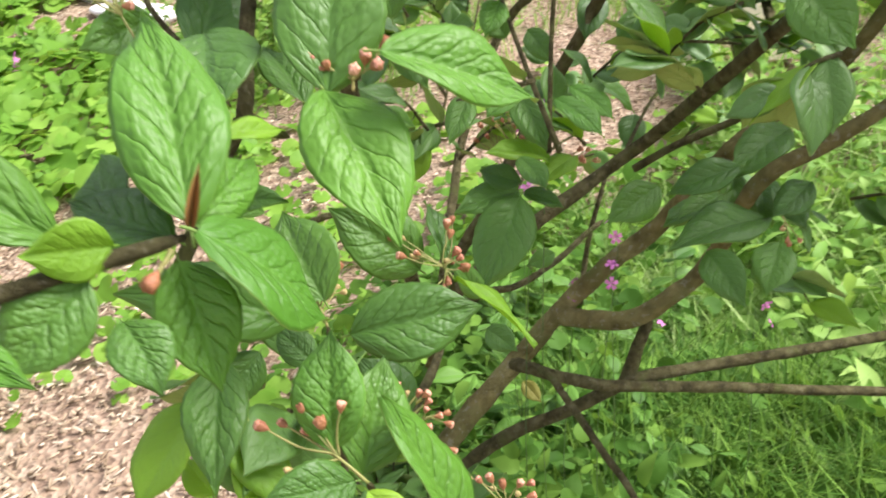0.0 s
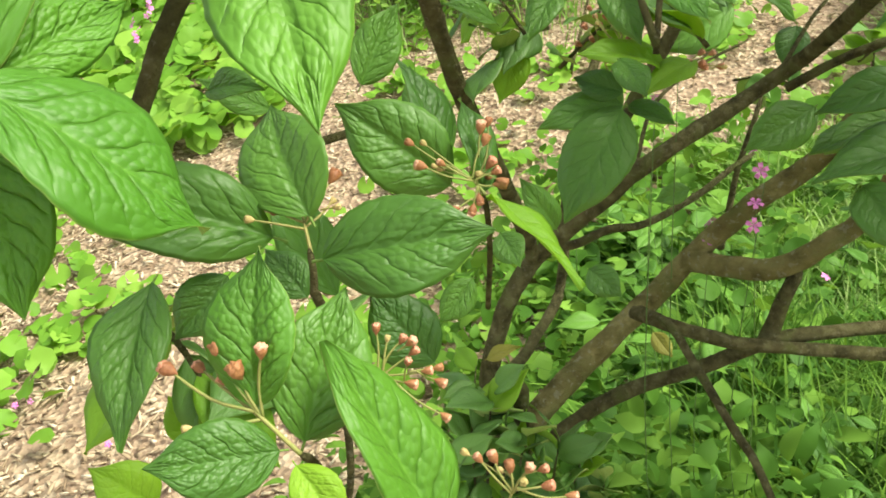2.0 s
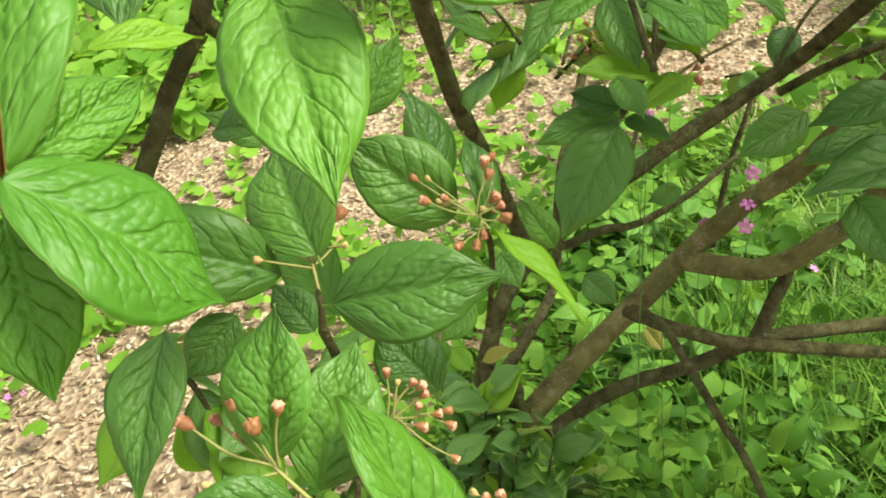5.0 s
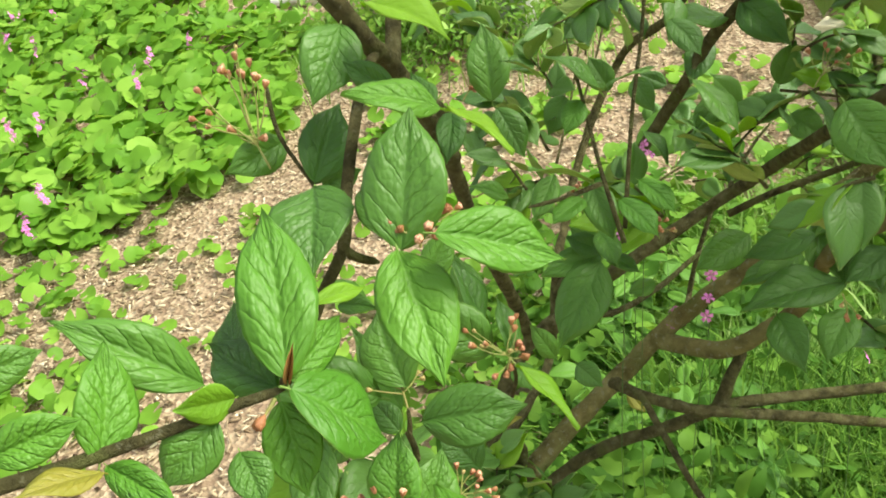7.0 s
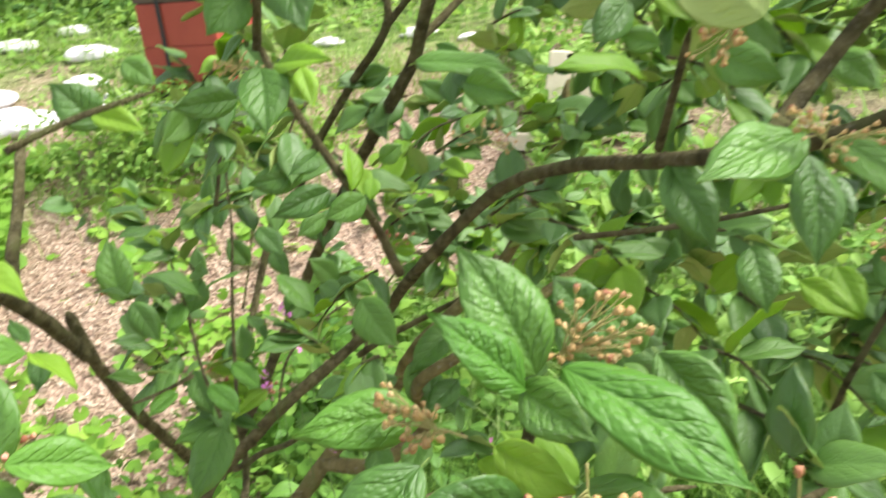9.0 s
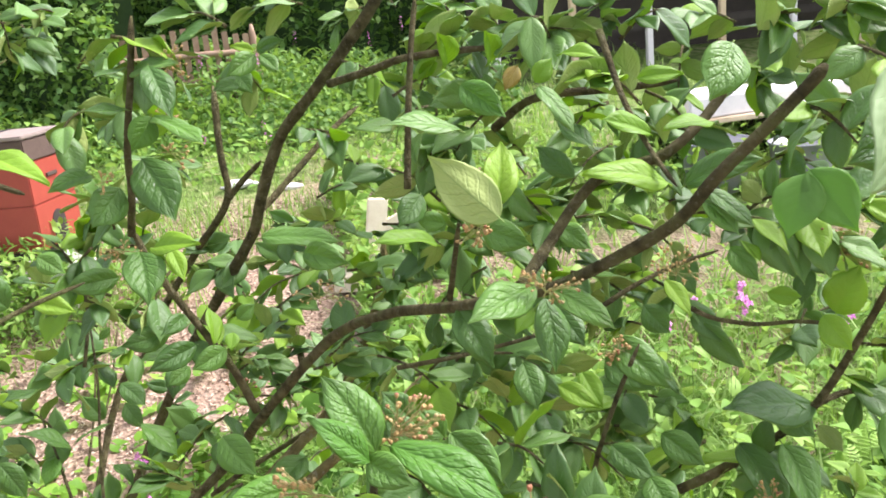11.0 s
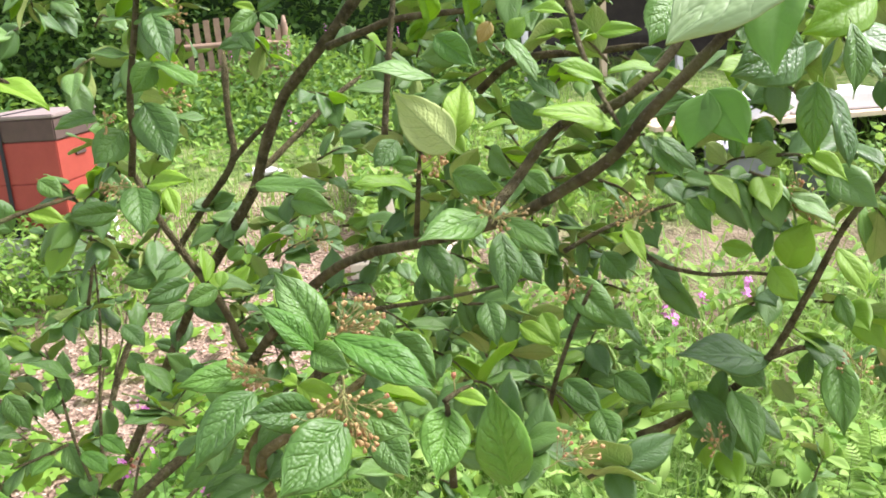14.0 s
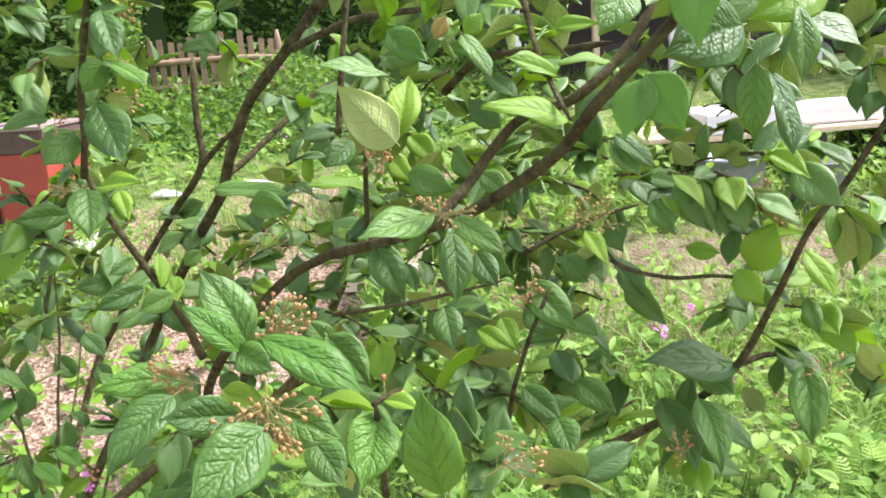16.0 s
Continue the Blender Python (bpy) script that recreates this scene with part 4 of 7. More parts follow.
# upright stems
stem("branch", 0.009, 0.006, (0.030, 1.080, 0.300), (0.037, 1.150, 0.655), (0.058, 1.286, 0.686), (0.074, 1.413, 0.705), (0.094, 1.409, 0.892), (0.101, 1.472, 0.937), (0.109, 1.560, 1.006), (0.146, 1.608, 1.115), (0.195, 1.616, 1.207), (0.278, 1.381, 1.315), (0.331, 1.356, 1.407), (0.413, 1.311, 1.518), (0.476, 1.282, 1.600), (0.476, 1.303, 1.678), (0.480, 1.331, 1.790))
stem("branch", 0.006, 0.004, (0.478, 1.282, 1.602), (0.509, 1.276, 1.633), (0.543, 1.258, 1.663))
stem("branch", 0.0095, 0.0085, (0.093, 1.404, 0.839), (0.119, 1.403, 0.886), (0.149, 1.404, 0.935), (0.195, 1.418, 1.018), (0.239, 1.431, 1.101), (0.298, 1.414, 1.206), (0.337, 1.407, 1.278), (0.458, 1.190, 1.479), (0.518, 1.153, 1.569), (0.540, 1.133, 1.631), (0.581, 1.126, 1.715), (0.640, 1.088, 1.782), (0.715, 1.054, 1.869), (0.761, 1.040, 1.929))
stem("branch", 0.006, 0.0045, (0.529, 1.144, 1.600), (0.550, 1.170, 1.611), (0.595, 1.214, 1.644), (0.664, 1.271, 1.696), (0.720, 1.323, 1.728))
stem("branch", 0.0095, 0.0085, (0.086, 1.217, 0.864), (0.084, 1.188, 0.920), (0.085, 1.080, 1.060), (0.077, 1.014, 1.163), (0.077, 0.955, 1.274), (0.076, 0.934, 1.345))
stem("branch", 0.0046, 0.0044, (0.053, 0.574, 1.249), (0.080, 0.588, 1.299), (0.087, 0.595, 1.316), (0.102, 0.612, 1.347), (0.099, 0.636, 1.374), (0.097, 0.661, 1.399), (0.092, 0.693, 1.418), (0.081, 0.745, 1.433), (0.071, 0.802, 1.434))
stem("branch", 0.004, 0.003, (0.101, 0.612, 1.346), (0.108, 0.618, 1.336), (0.120, 0.629, 1.326))
stem("branch", 0.0095, 0.0085, (0.086, 0.929, 1.285), (0.076, 0.881, 1.357), (0.071, 0.828, 1.417), (0.069, 0.794, 1.442), (0.056, 0.780, 1.471), (0.041, 0.768, 1.500), (0.009, 0.742, 1.561), (-0.026, 0.733, 1.612))
stem("branch", 0.008, 0.006, (0.066, 0.843, 1.403), (0.058, 0.886, 1.444), (0.049, 0.939, 1.480), (0.032, 1.026, 1.543))
# near twig with big leaves
stem("twig", 0.0045, 0.003, (0.018, 0.325, 1.360), (0.043, 0.373, 1.344), (0.071, 0.405, 1.340), (0.104, 0.435, 1.341), (0.130, 0.456, 1.342))
stem("twig", 0.0022, 0.0016, (-0.014, 0.753, 1.422), (0.004, 0.728, 1.386), (0.048, 0.691, 1.355), (0.070, 0.674, 1.332))
stem("twig", 0.0025, 0.0018, (0.179, 0.513, 1.146), (0.180, 0.502, 1.178), (0.181, 0.492, 1.193))
stem("twig", 0.0022, 0.0016, (0.137, 0.597, 1.194), (0.138, 0.599, 1.206), (0.137, 0.601, 1.217))
stem("twig", 0.0028, 0.002, (0.133, 0.605, 1.189), (0.134, 0.612, 1.158), (0.133, 0.607, 1.086), (0.126, 0.605, 1.045))
stem("twig", 0.0022, 0.0016, (0.163, 0.782, 1.073), (0.189, 0.716, 1.153), (0.203, 0.675, 1.197), (0.203, 0.672, 1.214))
stem("twig", 0.0035, 0.003, (0.050, 0.783, 1.195), (0.070, 0.814, 1.193), (0.085, 0.842, 1.189))
# twigs of the crown
stem("branch", 0.0058, 0.003, (0.972, 0.616, 1.314), (1.021, 0.614, 1.330), (1.082, 0.593, 1.372), (1.115, 0.565, 1.422), (1.133, 0.521, 1.512), (1.146, 0.487, 1.587), (1.168, 0.469, 1.630), (1.190, 0.453, 1.680), (1.216, 0.439, 1.733))
stem("twig", 0.004, 0.003, (1.112, 0.565, 1.419), (1.148, 0.573, 1.422), (1.180, 0.580, 1.418))
stem("twig", 0.0032, 0.0022, (0.830, 0.542, 1.331), (0.841, 0.533, 1.402), (0.846, 0.518, 1.447), (0.863, 0.505, 1.507), (0.883, 0.501, 1.553))
stem("twig", 0.0028, 0.002, (0.964, 0.557, 1.558), (0.987, 0.550, 1.545), (1.028, 0.542, 1.535), (1.064, 0.524, 1.538), (1.092, 0.507, 1.536))
stem("twig", 0.003, 0.0022, (0.713, 0.541, 1.613), (0.712, 0.491, 1.664), (0.712, 0.455, 1.706))
stem("twig", 0.004, 0.003, (0.697, 0.632, 1.705), (0.707, 0.647, 1.769), (0.721, 0.665, 1.844), (0.732, 0.676, 1.891))
stem("twig", 0.005, 0.0035, (0.394, 0.811, 1.659), (0.405, 0.799, 1.708), (0.412, 0.788, 1.763), (0.430, 0.783, 1.839), (0.440, 0.798, 1.902))
stem("branch", 0.0055, 0.004, (0.501, 0.824, 1.409), (0.483, 0.818, 1.469), (0.462, 0.810, 1.516), (0.430, 0.818, 1.574), (0.410, 0.810, 1.622), (0.396, 0.812, 1.665))
stem("branch", 0.006, 0.004, (0.657, 1.019, 1.792), (0.700, 0.901, 1.810), (0.748, 0.840, 1.825), (0.836, 0.770, 1.829))
stem("branch", 0.006, 0.004, (0.848, 0.858, 1.724), (0.876, 0.804, 1.758), (0.905, 0.745, 1.770), (0.958, 0.715, 1.771), (1.011, 0.672, 1.777))
stem("twig", 0.0035, 0.002, (0.878, 0.552, 1.843), (0.877, 0.500, 1.786), (0.880, 0.454, 1.747), (0.878, 0.400, 1.724))
stem("twig", 0.003, 0.002, (0.875, 0.572, 1.570), (0.913, 0.571, 1.588), (0.957, 0.569, 1.603), (1.000, 0.566, 1.612))
stem("twig", 0.003, 0.002, (0.672, 0.703, 1.486), (0.741, 0.695, 1.491), (0.809, 0.688, 1.500), (0.878, 0.681, 1.512))
stem("twig", 0.0022, 0.0016, (0.341, 0.428, 1.679), (0.370, 0.450, 1.688), (0.410, 0.482, 1.694))
stem("twig", 0.002, 0.0015, (0.412, 0.247, 1.824), (0.430, 0.259, 1.809), (0.443, 0.256, 1.803))
stem("twig", 0.002, 0.0016, (0.688, 0.225, 1.574), (0.696, 0.229, 1.577), (0.708, 0.233, 1.580))
stem("twig", 0.004, 0.0025, (0.590, 0.283, 1.492), (0.598, 0.276, 1.549), (0.606, 0.280, 1.585), (0.605, 0.285, 1.603))
stem("twig", 0.003, 0.002, (0.692, 0.234, 1.505), (0.691, 0.228, 1.551), (0.690, 0.225, 1.575))
stem("twig", 0.003, 0.002, (0.269, 0.983, 1.448), (0.283, 0.997, 1.511), (0.284, 1.010, 1.559))
stem("twig", 0.0026, 0.0016, (0.274, 0.827, 1.246), (0.250, 0.867, 1.296), (0.225, 0.926, 1.348), (0.205, 0.961, 1.399))
stem("twig", 0.0026, 0.0016, (0.264, 0.923, 1.212), (0.267, 0.971, 1.316), (0.275, 1.007, 1.408), (0.276, 1.035, 1.506))
stem("twig", 0.0026, 0.0016, (0.254, 0.826, 1.304), (0.228, 0.794, 1.305), (0.200, 0.772, 1.305))
# leaves of the near twig
leaf((0.131, 0.459, 1.345), (0.140, 0.516, 1.353), 54, 0.42, "fresh_lit")
leaf((0.132, 0.457, 1.347), (0.091, 0.535, 1.413), 2, 0.42, "fresh_lit")
leaf((0.138, 0.449, 1.348), (0.175, 0.480, 1.291), 27, 0.74, "fresh_lit")
leaf((0.124, 0.458, 1.331), (0.143, 0.434, 1.285), 4, 0.60, "fresh_lit")
leaf((0.288, 0.674, 1.630), (0.257, 0.670, 1.671), -70, 0.72)
leaf((0.123, 0.459, 1.340), (0.064, 0.488, 1.344), -35, 0.51)
leaf((0.095, 0.471, 1.336), (0.062, 0.527, 1.351), -35, 0.46)
leaf((0.078, 0.456, 1.339), (0.014, 0.427, 1.396), -44, 0.38)
leaf((0.057, 0.387, 1.338), (0.043, 0.430, 1.383), 43, 0.54, "fresh_lit")
leaf((0.109, 0.439, 1.346), (0.087, 0.415, 1.353), -89, 0.74, "young_backlit")
leaf((0.100, 0.431, 1.337), (0.076, 0.402, 1.310), -55, 0.72)
leaf((0.061, 0.387, 1.337), (0.109, 0.376, 1.325), 33, 0.38, "fresh_lit")
leaf((0.018, 0.360, 1.358), (0.055, 0.389, 1.365), 59, 0.54, "fresh_lit")
leaf((0.065, 0.379, 1.340), (0.052, 0.337, 1.359), -10, 0.46, "turning")
leaf((-0.056, 0.414, 1.352), (-0.024, 0.452, 1.357), 63, 0.56)
leaf((0.131, 0.458, 1.344), (0.140, 0.458, 1.372), 107, 0.17, "bud")
leaf((0.115, 0.423, 1.323), (0.134, 0.406, 1.302), 9, 0.72)
# leaves of the middle cluster
leaf((0.159, 0.580, 1.364), (0.157, 0.634, 1.443), 9, 0.60)
leaf((0.192, 0.556, 1.390), (0.263, 0.597, 1.353), 40, 0.48, "fresh_lit")
leaf((0.159, 0.574, 1.367), (0.204, 0.508, 1.312), 7, 0.52, "fresh_lit")
leaf((0.082, 0.623, 1.387), (0.105, 0.555, 1.356), 3, 0.74)
leaf((0.046, 0.693, 1.359), (0.054, 0.746, 1.408), 36, 0.58)
leaf((0.127, 0.509, 1.364), (0.147, 0.543, 1.357), 37, 0.34, "young_backlit")
leaf((0.077, 0.637, 1.282), (0.114, 0.629, 1.286), 40, 0.46)
leaf((0.065, 0.748, 1.471), (0.060, 0.686, 1.426), -35, 0.64)
leaf((0.161, 0.685, 1.424), (0.105, 0.643, 1.449), -34, 0.46, "fresh_lit")
leaf((0.119, 0.709, 1.430), (0.080, 0.708, 1.453), -66, 0.50)
leaf((0.168, 0.677, 1.426), (0.224, 0.639, 1.408), -25, 0.46, "young_backlit")
leaf((0.092, 0.732, 1.489), (0.169, 0.700, 1.468), 2, 0.46, "young_backlit")
leaf((0.044, 0.710, 1.349), (0.074, 0.726, 1.358), 69, 0.70)
leaf((-0.001, 0.744, 1.375), (-0.033, 0.692, 1.366), -65, 0.56)
leaf((0.134, 0.621, 1.347), (0.098, 0.668, 1.369), 1, 0.46)
leaf((0.148, 0.714, 1.419), (0.122, 0.737, 1.434), -4, 0.46)
leaf((0.160, 0.713, 1.410), (0.164, 0.676, 1.384), -15, 0.50)
leaf((0.116, 0.996, 1.324), (0.101, 1.032, 1.400), -7, 0.55)
leaf((0.109, 1.041, 1.301), (0.142, 1.023, 1.247), 44, 0.60)
leaf((0.137, 0.953, 1.230), (0.101, 0.929, 1.253), -37, 0.46)
leaf((0.165, 1.165, 1.273), (0.147, 1.136, 1.231), -41, 0.72)
leaf((0.192, 0.932, 1.266), (0.178, 0.886, 1.234), -18, 0.46)
# leaves of the lower cluster
leaf((0.157, 0.577, 1.226), (0.231, 0.598, 1.234), 54, 0.58)
leaf((0.165, 0.495, 1.210), (0.162, 0.525, 1.261), -2, 0.62, "fresh_lit")
leaf((0.175, 0.505, 1.187), (0.183, 0.545, 1.233), 36, 0.64)
leaf((0.225, 0.510, 1.141), (0.186, 0.515, 1.228), -1, 0.48, "fresh_lit")
leaf((0.176, 0.487, 1.198), (0.139, 0.459, 1.208), -52, 0.62)
leaf((0.182, 0.486, 1.193), (0.202, 0.476, 1.172), 21, 0.61, "young_backlit")
leaf((0.094, 0.541, 1.230), (0.105, 0.484, 1.188), 3, 0.48)
leaf((0.112, 0.612, 1.216), (0.027, 0.566, 1.257), -48, 0.46)
leaf((0.133, 0.614, 1.227), (0.101, 0.652, 1.270), -31, 0.74)
leaf((0.097, 0.589, 1.206), (0.075, 0.566, 1.182), -63, 0.70)
leaf((0.180, 0.686, 1.212), (0.123, 0.679, 1.261), -63, 0.62)
leaf((0.160, 0.734, 1.202), (0.125, 0.757, 1.267), 24, 0.46)
leaf((0.152, 0.764, 1.197), (0.122, 0.793, 1.246), -25, 0.48)
leaf((0.200, 0.681, 1.211), (0.182, 0.710, 1.253), 28, 0.46)
leaf((0.205, 0.672, 1.213), (0.259, 0.639, 1.182), -30, 0.46, "young_backlit")
leaf((0.174, 0.645, 1.124), (0.138, 0.653, 1.163), -41, 0.72)
leaf((0.120, 0.618, 1.178), (0.093, 0.631, 1.198), -30, 0.65)
leaf((0.119, 0.724, 1.256), (0.136, 0.753, 1.295), 54, 0.55)
leaf((0.071, 0.701, 1.249), (0.041, 0.680, 1.275), -50, 0.46)
leaf((0.071, 0.524, 1.113), (0.053, 0.512, 1.146), -57, 0.72, "young_backlit")
leaf((0.206, 0.824, 1.116), (0.184, 0.815, 1.159), -71, 0.46)
leaf((0.173, 0.793, 1.127), (0.192, 0.769, 1.115), 24, 0.72)
leaf((0.157, 0.772, 1.102), (0.137, 0.750, 1.077), -50, 0.60)
leaf((0.237, 0.937, 1.164), (0.202, 0.868, 1.098), -21, 0.56)
leaf((0.235, 0.958, 1.160), (0.176, 0.910, 1.158), -33, 0.46)
leaf((0.232, 0.978, 1.153), (0.194, 0.999, 1.172), -55, 0.64)
leaf((0.266, 0.974, 1.186), (0.205, 0.927, 1.211), -25, 0.46, "young_backlit")
leaf((0.289, 0.974, 1.191), (0.254, 0.928, 1.179), -19, 0.46, "young_backlit")
leaf((0.239, 0.960, 1.159), (0.278, 0.944, 1.149), 28, 0.46)
leaf((0.070, 0.738, 1.102), (0.028, 0.747, 1.189), -11, 0.46)
leaf((0.192, 1.016, 0.972), (0.227, 0.996, 0.955), 44, 0.72)
leaf((0.045, 0.597, 1.088), (0.025, 0.604, 1.113), -23, 0.72, "young_backlit")
leaf((0.211, 1.432, 0.623), (0.243, 1.406, 0.598), 37, 0.60, "turning")
leaf((0.058, 1.076, 0.808), (0.099, 1.079, 0.828), 23, 0.46, "turning")
# leaves on the far side of the lower cluster
leaf((0.490, 1.040, 1.095), (0.381, 0.974, 1.089), -17, 0.46)
leaf((0.456, 1.037, 1.155), (0.382, 1.021, 1.130), -44, 0.46)
leaf((0.449, 0.863, 1.365), (0.487, 0.828, 1.320), 52, 0.70)
leaf((0.393, 1.186, 1.077), (0.329, 1.127, 1.053), -47, 0.55)
leaf((0.489, 0.980, 1.096), (0.466, 0.921, 1.067), -13, 0.61)
leaf((0.419, 0.975, 1.087), (0.447, 0.910, 1.060), 28, 0.54)
leaf((0.538, 1.072, 1.123), (0.489, 1.021, 1.105), -38, 0.51)
leaf((0.496, 1.131, 1.105), (0.495, 1.056, 1.078), 8, 0.52)
leaf((0.449, 1.080, 1.107), (0.393, 1.028, 1.092), -29, 0.46)
leaf((0.301, 1.712, 1.051), (0.192, 1.677, 0.992), -65, 0.64)
leaf((0.306, 1.391, 1.159), (0.382, 1.431, 1.096), 34, 0.46)
leaf((0.327, 1.456, 1.265), (0.308, 1.396, 1.211), -21, 0.54)
leaf((0.370, 1.336, 1.344), (0.433, 1.274, 1.299), 54, 0.53)
leaf((0.354, 1.373, 1.314), (0.276, 1.296, 1.332), -25, 0.46)
leaf((0.430, 1.402, 1.207), (0.448, 1.407, 1.270), 67, 0.62)
leaf((0.447, 1.388, 1.170), (0.491, 1.352, 1.141), 55, 0.68)
leaf((0.382, 1.430, 1.093), (0.368, 1.391, 1.053), -19, 0.72)
leaf((0.544, 1.203, 1.140), (0.464, 1.121, 1.108), -22, 0.46)
leaf((0.473, 1.160, 1.108), (0.465, 1.087, 1.066), -23, 0.46)
leaf((0.437, 1.070, 1.097), (0.381, 1.024, 1.093), -10, 0.46)
leaf((0.207, 1.282, 1.242), (0.176, 1.295, 1.286), -56, 0.70)
leaf((0.231, 1.347, 1.237), (0.265, 1.304, 1.201), 38, 0.52)
leaf((0.237, 0.946, 1.175), (0.197, 0.950, 1.186), -60, 0.60)
leaf((0.238, 0.918, 1.210), (0.263, 0.871, 1.196), 9, 0.46)
leaf((0.228, 0.981, 1.113), (0.205, 0.955, 1.082), -42, 0.50)
leaf((0.219, 1.781, 1.056), (0.232, 1.759, 1.006), 23, 0.70)
leaf((0.255, 1.706, 1.113), (0.206, 1.701, 1.137), -75, 0.60)
leaf((0.397, 1.536, 1.147), (0.457, 1.516, 1.115), 39, 0.46)
leaf((0.482, 1.265, 1.250), (0.433, 1.237, 1.275), -60, 0.46, "young_backlit")
leaf((0.367, 1.475, 1.055), (0.403, 1.473, 1.027), 70, 0.50)
leaf((0.266, 1.310, 0.926), (0.226, 1.290, 0.915), -55, 0.60)
leaf((0.500, 1.131, 0.994), (0.525, 1.108, 0.978), 46, 0.63)
# leaves of the crown, near
leaf((0.761, 0.422, 1.653), (0.695, 0.370, 1.650), -34, 0.42)
leaf((0.735, 0.407, 1.717), (0.692, 0.461, 1.764), 124, 0.50)
leaf((0.739, 0.431, 1.720), (0.755, 0.465, 1.767), 19, 0.49, "young_backlit")
leaf((0.620, 0.282, 1.608), (0.687, 0.234, 1.576), 18, 0.40, "fresh_lit")
leaf((0.610, 0.286, 1.603), (0.582, 0.304, 1.655), -32, 0.56)
leaf((0.605, 0.276, 1.603), (0.570, 0.277, 1.640), -40, 0.46, "fresh_lit")
leaf((0.603, 0.280, 1.601), (0.629, 0.248, 1.596), 51, 0.55)
leaf((0.664, 0.310, 1.595), (0.691, 0.278, 1.564), 44, 0.55)
leaf((0.601, 0.254, 1.567), (0.555, 0.236, 1.578), -68, 0.55)
leaf((0.562, 0.256, 1.585), (0.522, 0.222, 1.551), -20, 0.52)
leaf((0.620, 0.216, 1.573), (0.576, 0.171, 1.550), -45, 0.62)
leaf((0.621, 0.252, 1.572), (0.666, 0.223, 1.555), 54, 0.64)
leaf((0.691, 0.232, 1.567), (0.675, 0.189, 1.536), -20, 0.62, "fresh_lit")
leaf((0.726, 0.197, 1.521), (0.716, 0.191, 1.595), -130, 0.49, "fresh_lit")
leaf((0.561, 0.300, 1.579), (0.507, 0.281, 1.585), -44, 0.46, "fresh_lit")
leaf((0.591, 0.276, 1.577), (0.622, 0.251, 1.570), 54, 0.50, "young_backlit")
leaf((0.696, 0.229, 1.575), (0.718, 0.211, 1.572), 23, 0.46, "young_backlit")
leaf((0.623, 0.328, 1.604), (0.643, 0.321, 1.586), 62, 0.72)
leaf((0.645, 0.361, 1.585), (0.625, 0.370, 1.608), -60, 0.72)
leaf((0.666, 0.354, 1.570), (0.650, 0.362, 1.593), -58, 0.72)
leaf((0.445, 0.769, 1.795), (0.421, 0.751, 1.762), -67, 0.72, "fresh_lit")
leaf((0.448, 0.768, 1.794), (0.501, 0.702, 1.767), -5, 0.46)
leaf((0.422, 0.806, 1.746), (0.452, 0.761, 1.678), 28, 0.62)
leaf((0.393, 0.802, 1.717), (0.363, 0.763, 1.683), -60, 0.72)
leaf((0.364, 0.811, 1.734), (0.325, 0.768, 1.727), -37, 0.46)
leaf((0.412, 0.737, 1.655), (0.420, 0.684, 1.608), -3, 0.63)
leaf((0.425, 0.747, 1.655), (0.480, 0.703, 1.663), 35, 0.46, "young_backlit")
leaf((0.441, 0.766, 1.647), (0.454, 0.733, 1.616), 11, 0.46, "young_backlit")
leaf((0.382, 0.757, 1.625), (0.329, 0.728, 1.628), -80, 0.49)
leaf((0.454, 0.756, 1.849), (0.473, 0.713, 1.793), 8, 0.46)
leaf((0.421, 0.775, 1.805), (0.376, 0.756, 1.810), -28, 0.46)
leaf((0.327, 0.582, 1.794), (0.384, 0.547, 1.766), 9, 0.46, "young_backlit")
leaf((0.368, 0.485, 1.683), (0.401, 0.477, 1.672), 56, 0.46, "young_backlit")
leaf((0.343, 0.613, 1.692), (0.366, 0.605, 1.674), 60, 0.72)
leaf((0.359, 0.768, 1.566), (0.345, 0.766, 1.553), -85, 0.52)
leaf((0.587, 0.806, 1.611), (0.638, 0.761, 1.601), 68, 0.51)
leaf((0.538, 0.874, 1.621), (0.635, 0.834, 1.611), 17, 0.46)
leaf((0.753, 0.613, 1.760), (0.672, 0.589, 1.777), -23, 0.46)
leaf((0.754, 0.598, 1.805), (0.786, 0.560, 1.774), 62, 0.51, "fresh_lit")
leaf((0.823, 0.573, 1.797), (0.843, 0.534, 1.756), -1, 0.46)
leaf((0.886, 0.434, 1.720), (0.810, 0.426, 1.739), -33, 0.46, "young_backlit")
leaf((0.887, 0.467, 1.757), (0.838, 0.455, 1.776), -46, 0.46, "young_backlit")
leaf((0.918, 0.418, 1.768), (0.869, 0.402, 1.770), -19, 0.46, "young_backlit")
leaf((0.880, 0.389, 1.727), (0.922, 0.345, 1.749), 45, 0.46)
leaf((0.932, 0.408, 1.829), (0.896, 0.380, 1.790), -40, 0.63)
leaf((0.821, 0.015, 1.846), (0.750, -0.003, 1.809), -31, 0.60, "pale")
leaf((0.864, 0.114, 1.833), (0.841, 0.084, 1.787), 17, 0.54, "smooth")
leaf((0.908, 0.171, 1.794), (0.855, 0.157, 1.781), -72, 0.71)
leaf((0.914, 0.166, 1.773), (0.912, 0.163, 1.729), 10, 0.46)
leaf((0.865, 0.206, 1.767), (0.848, 0.198, 1.733), -15, 0.74, "smooth")
leaf((0.866, 0.206, 1.769), (0.878, 0.178, 1.737), 53, 0.65, "smooth")
leaf((1.019, 0.270, 1.818), (0.955, 0.255, 1.796), -70, 0.58, "young_backlit")
leaf((0.979, 0.235, 1.802), (0.975, 0.223, 1.753), -30, 0.46)
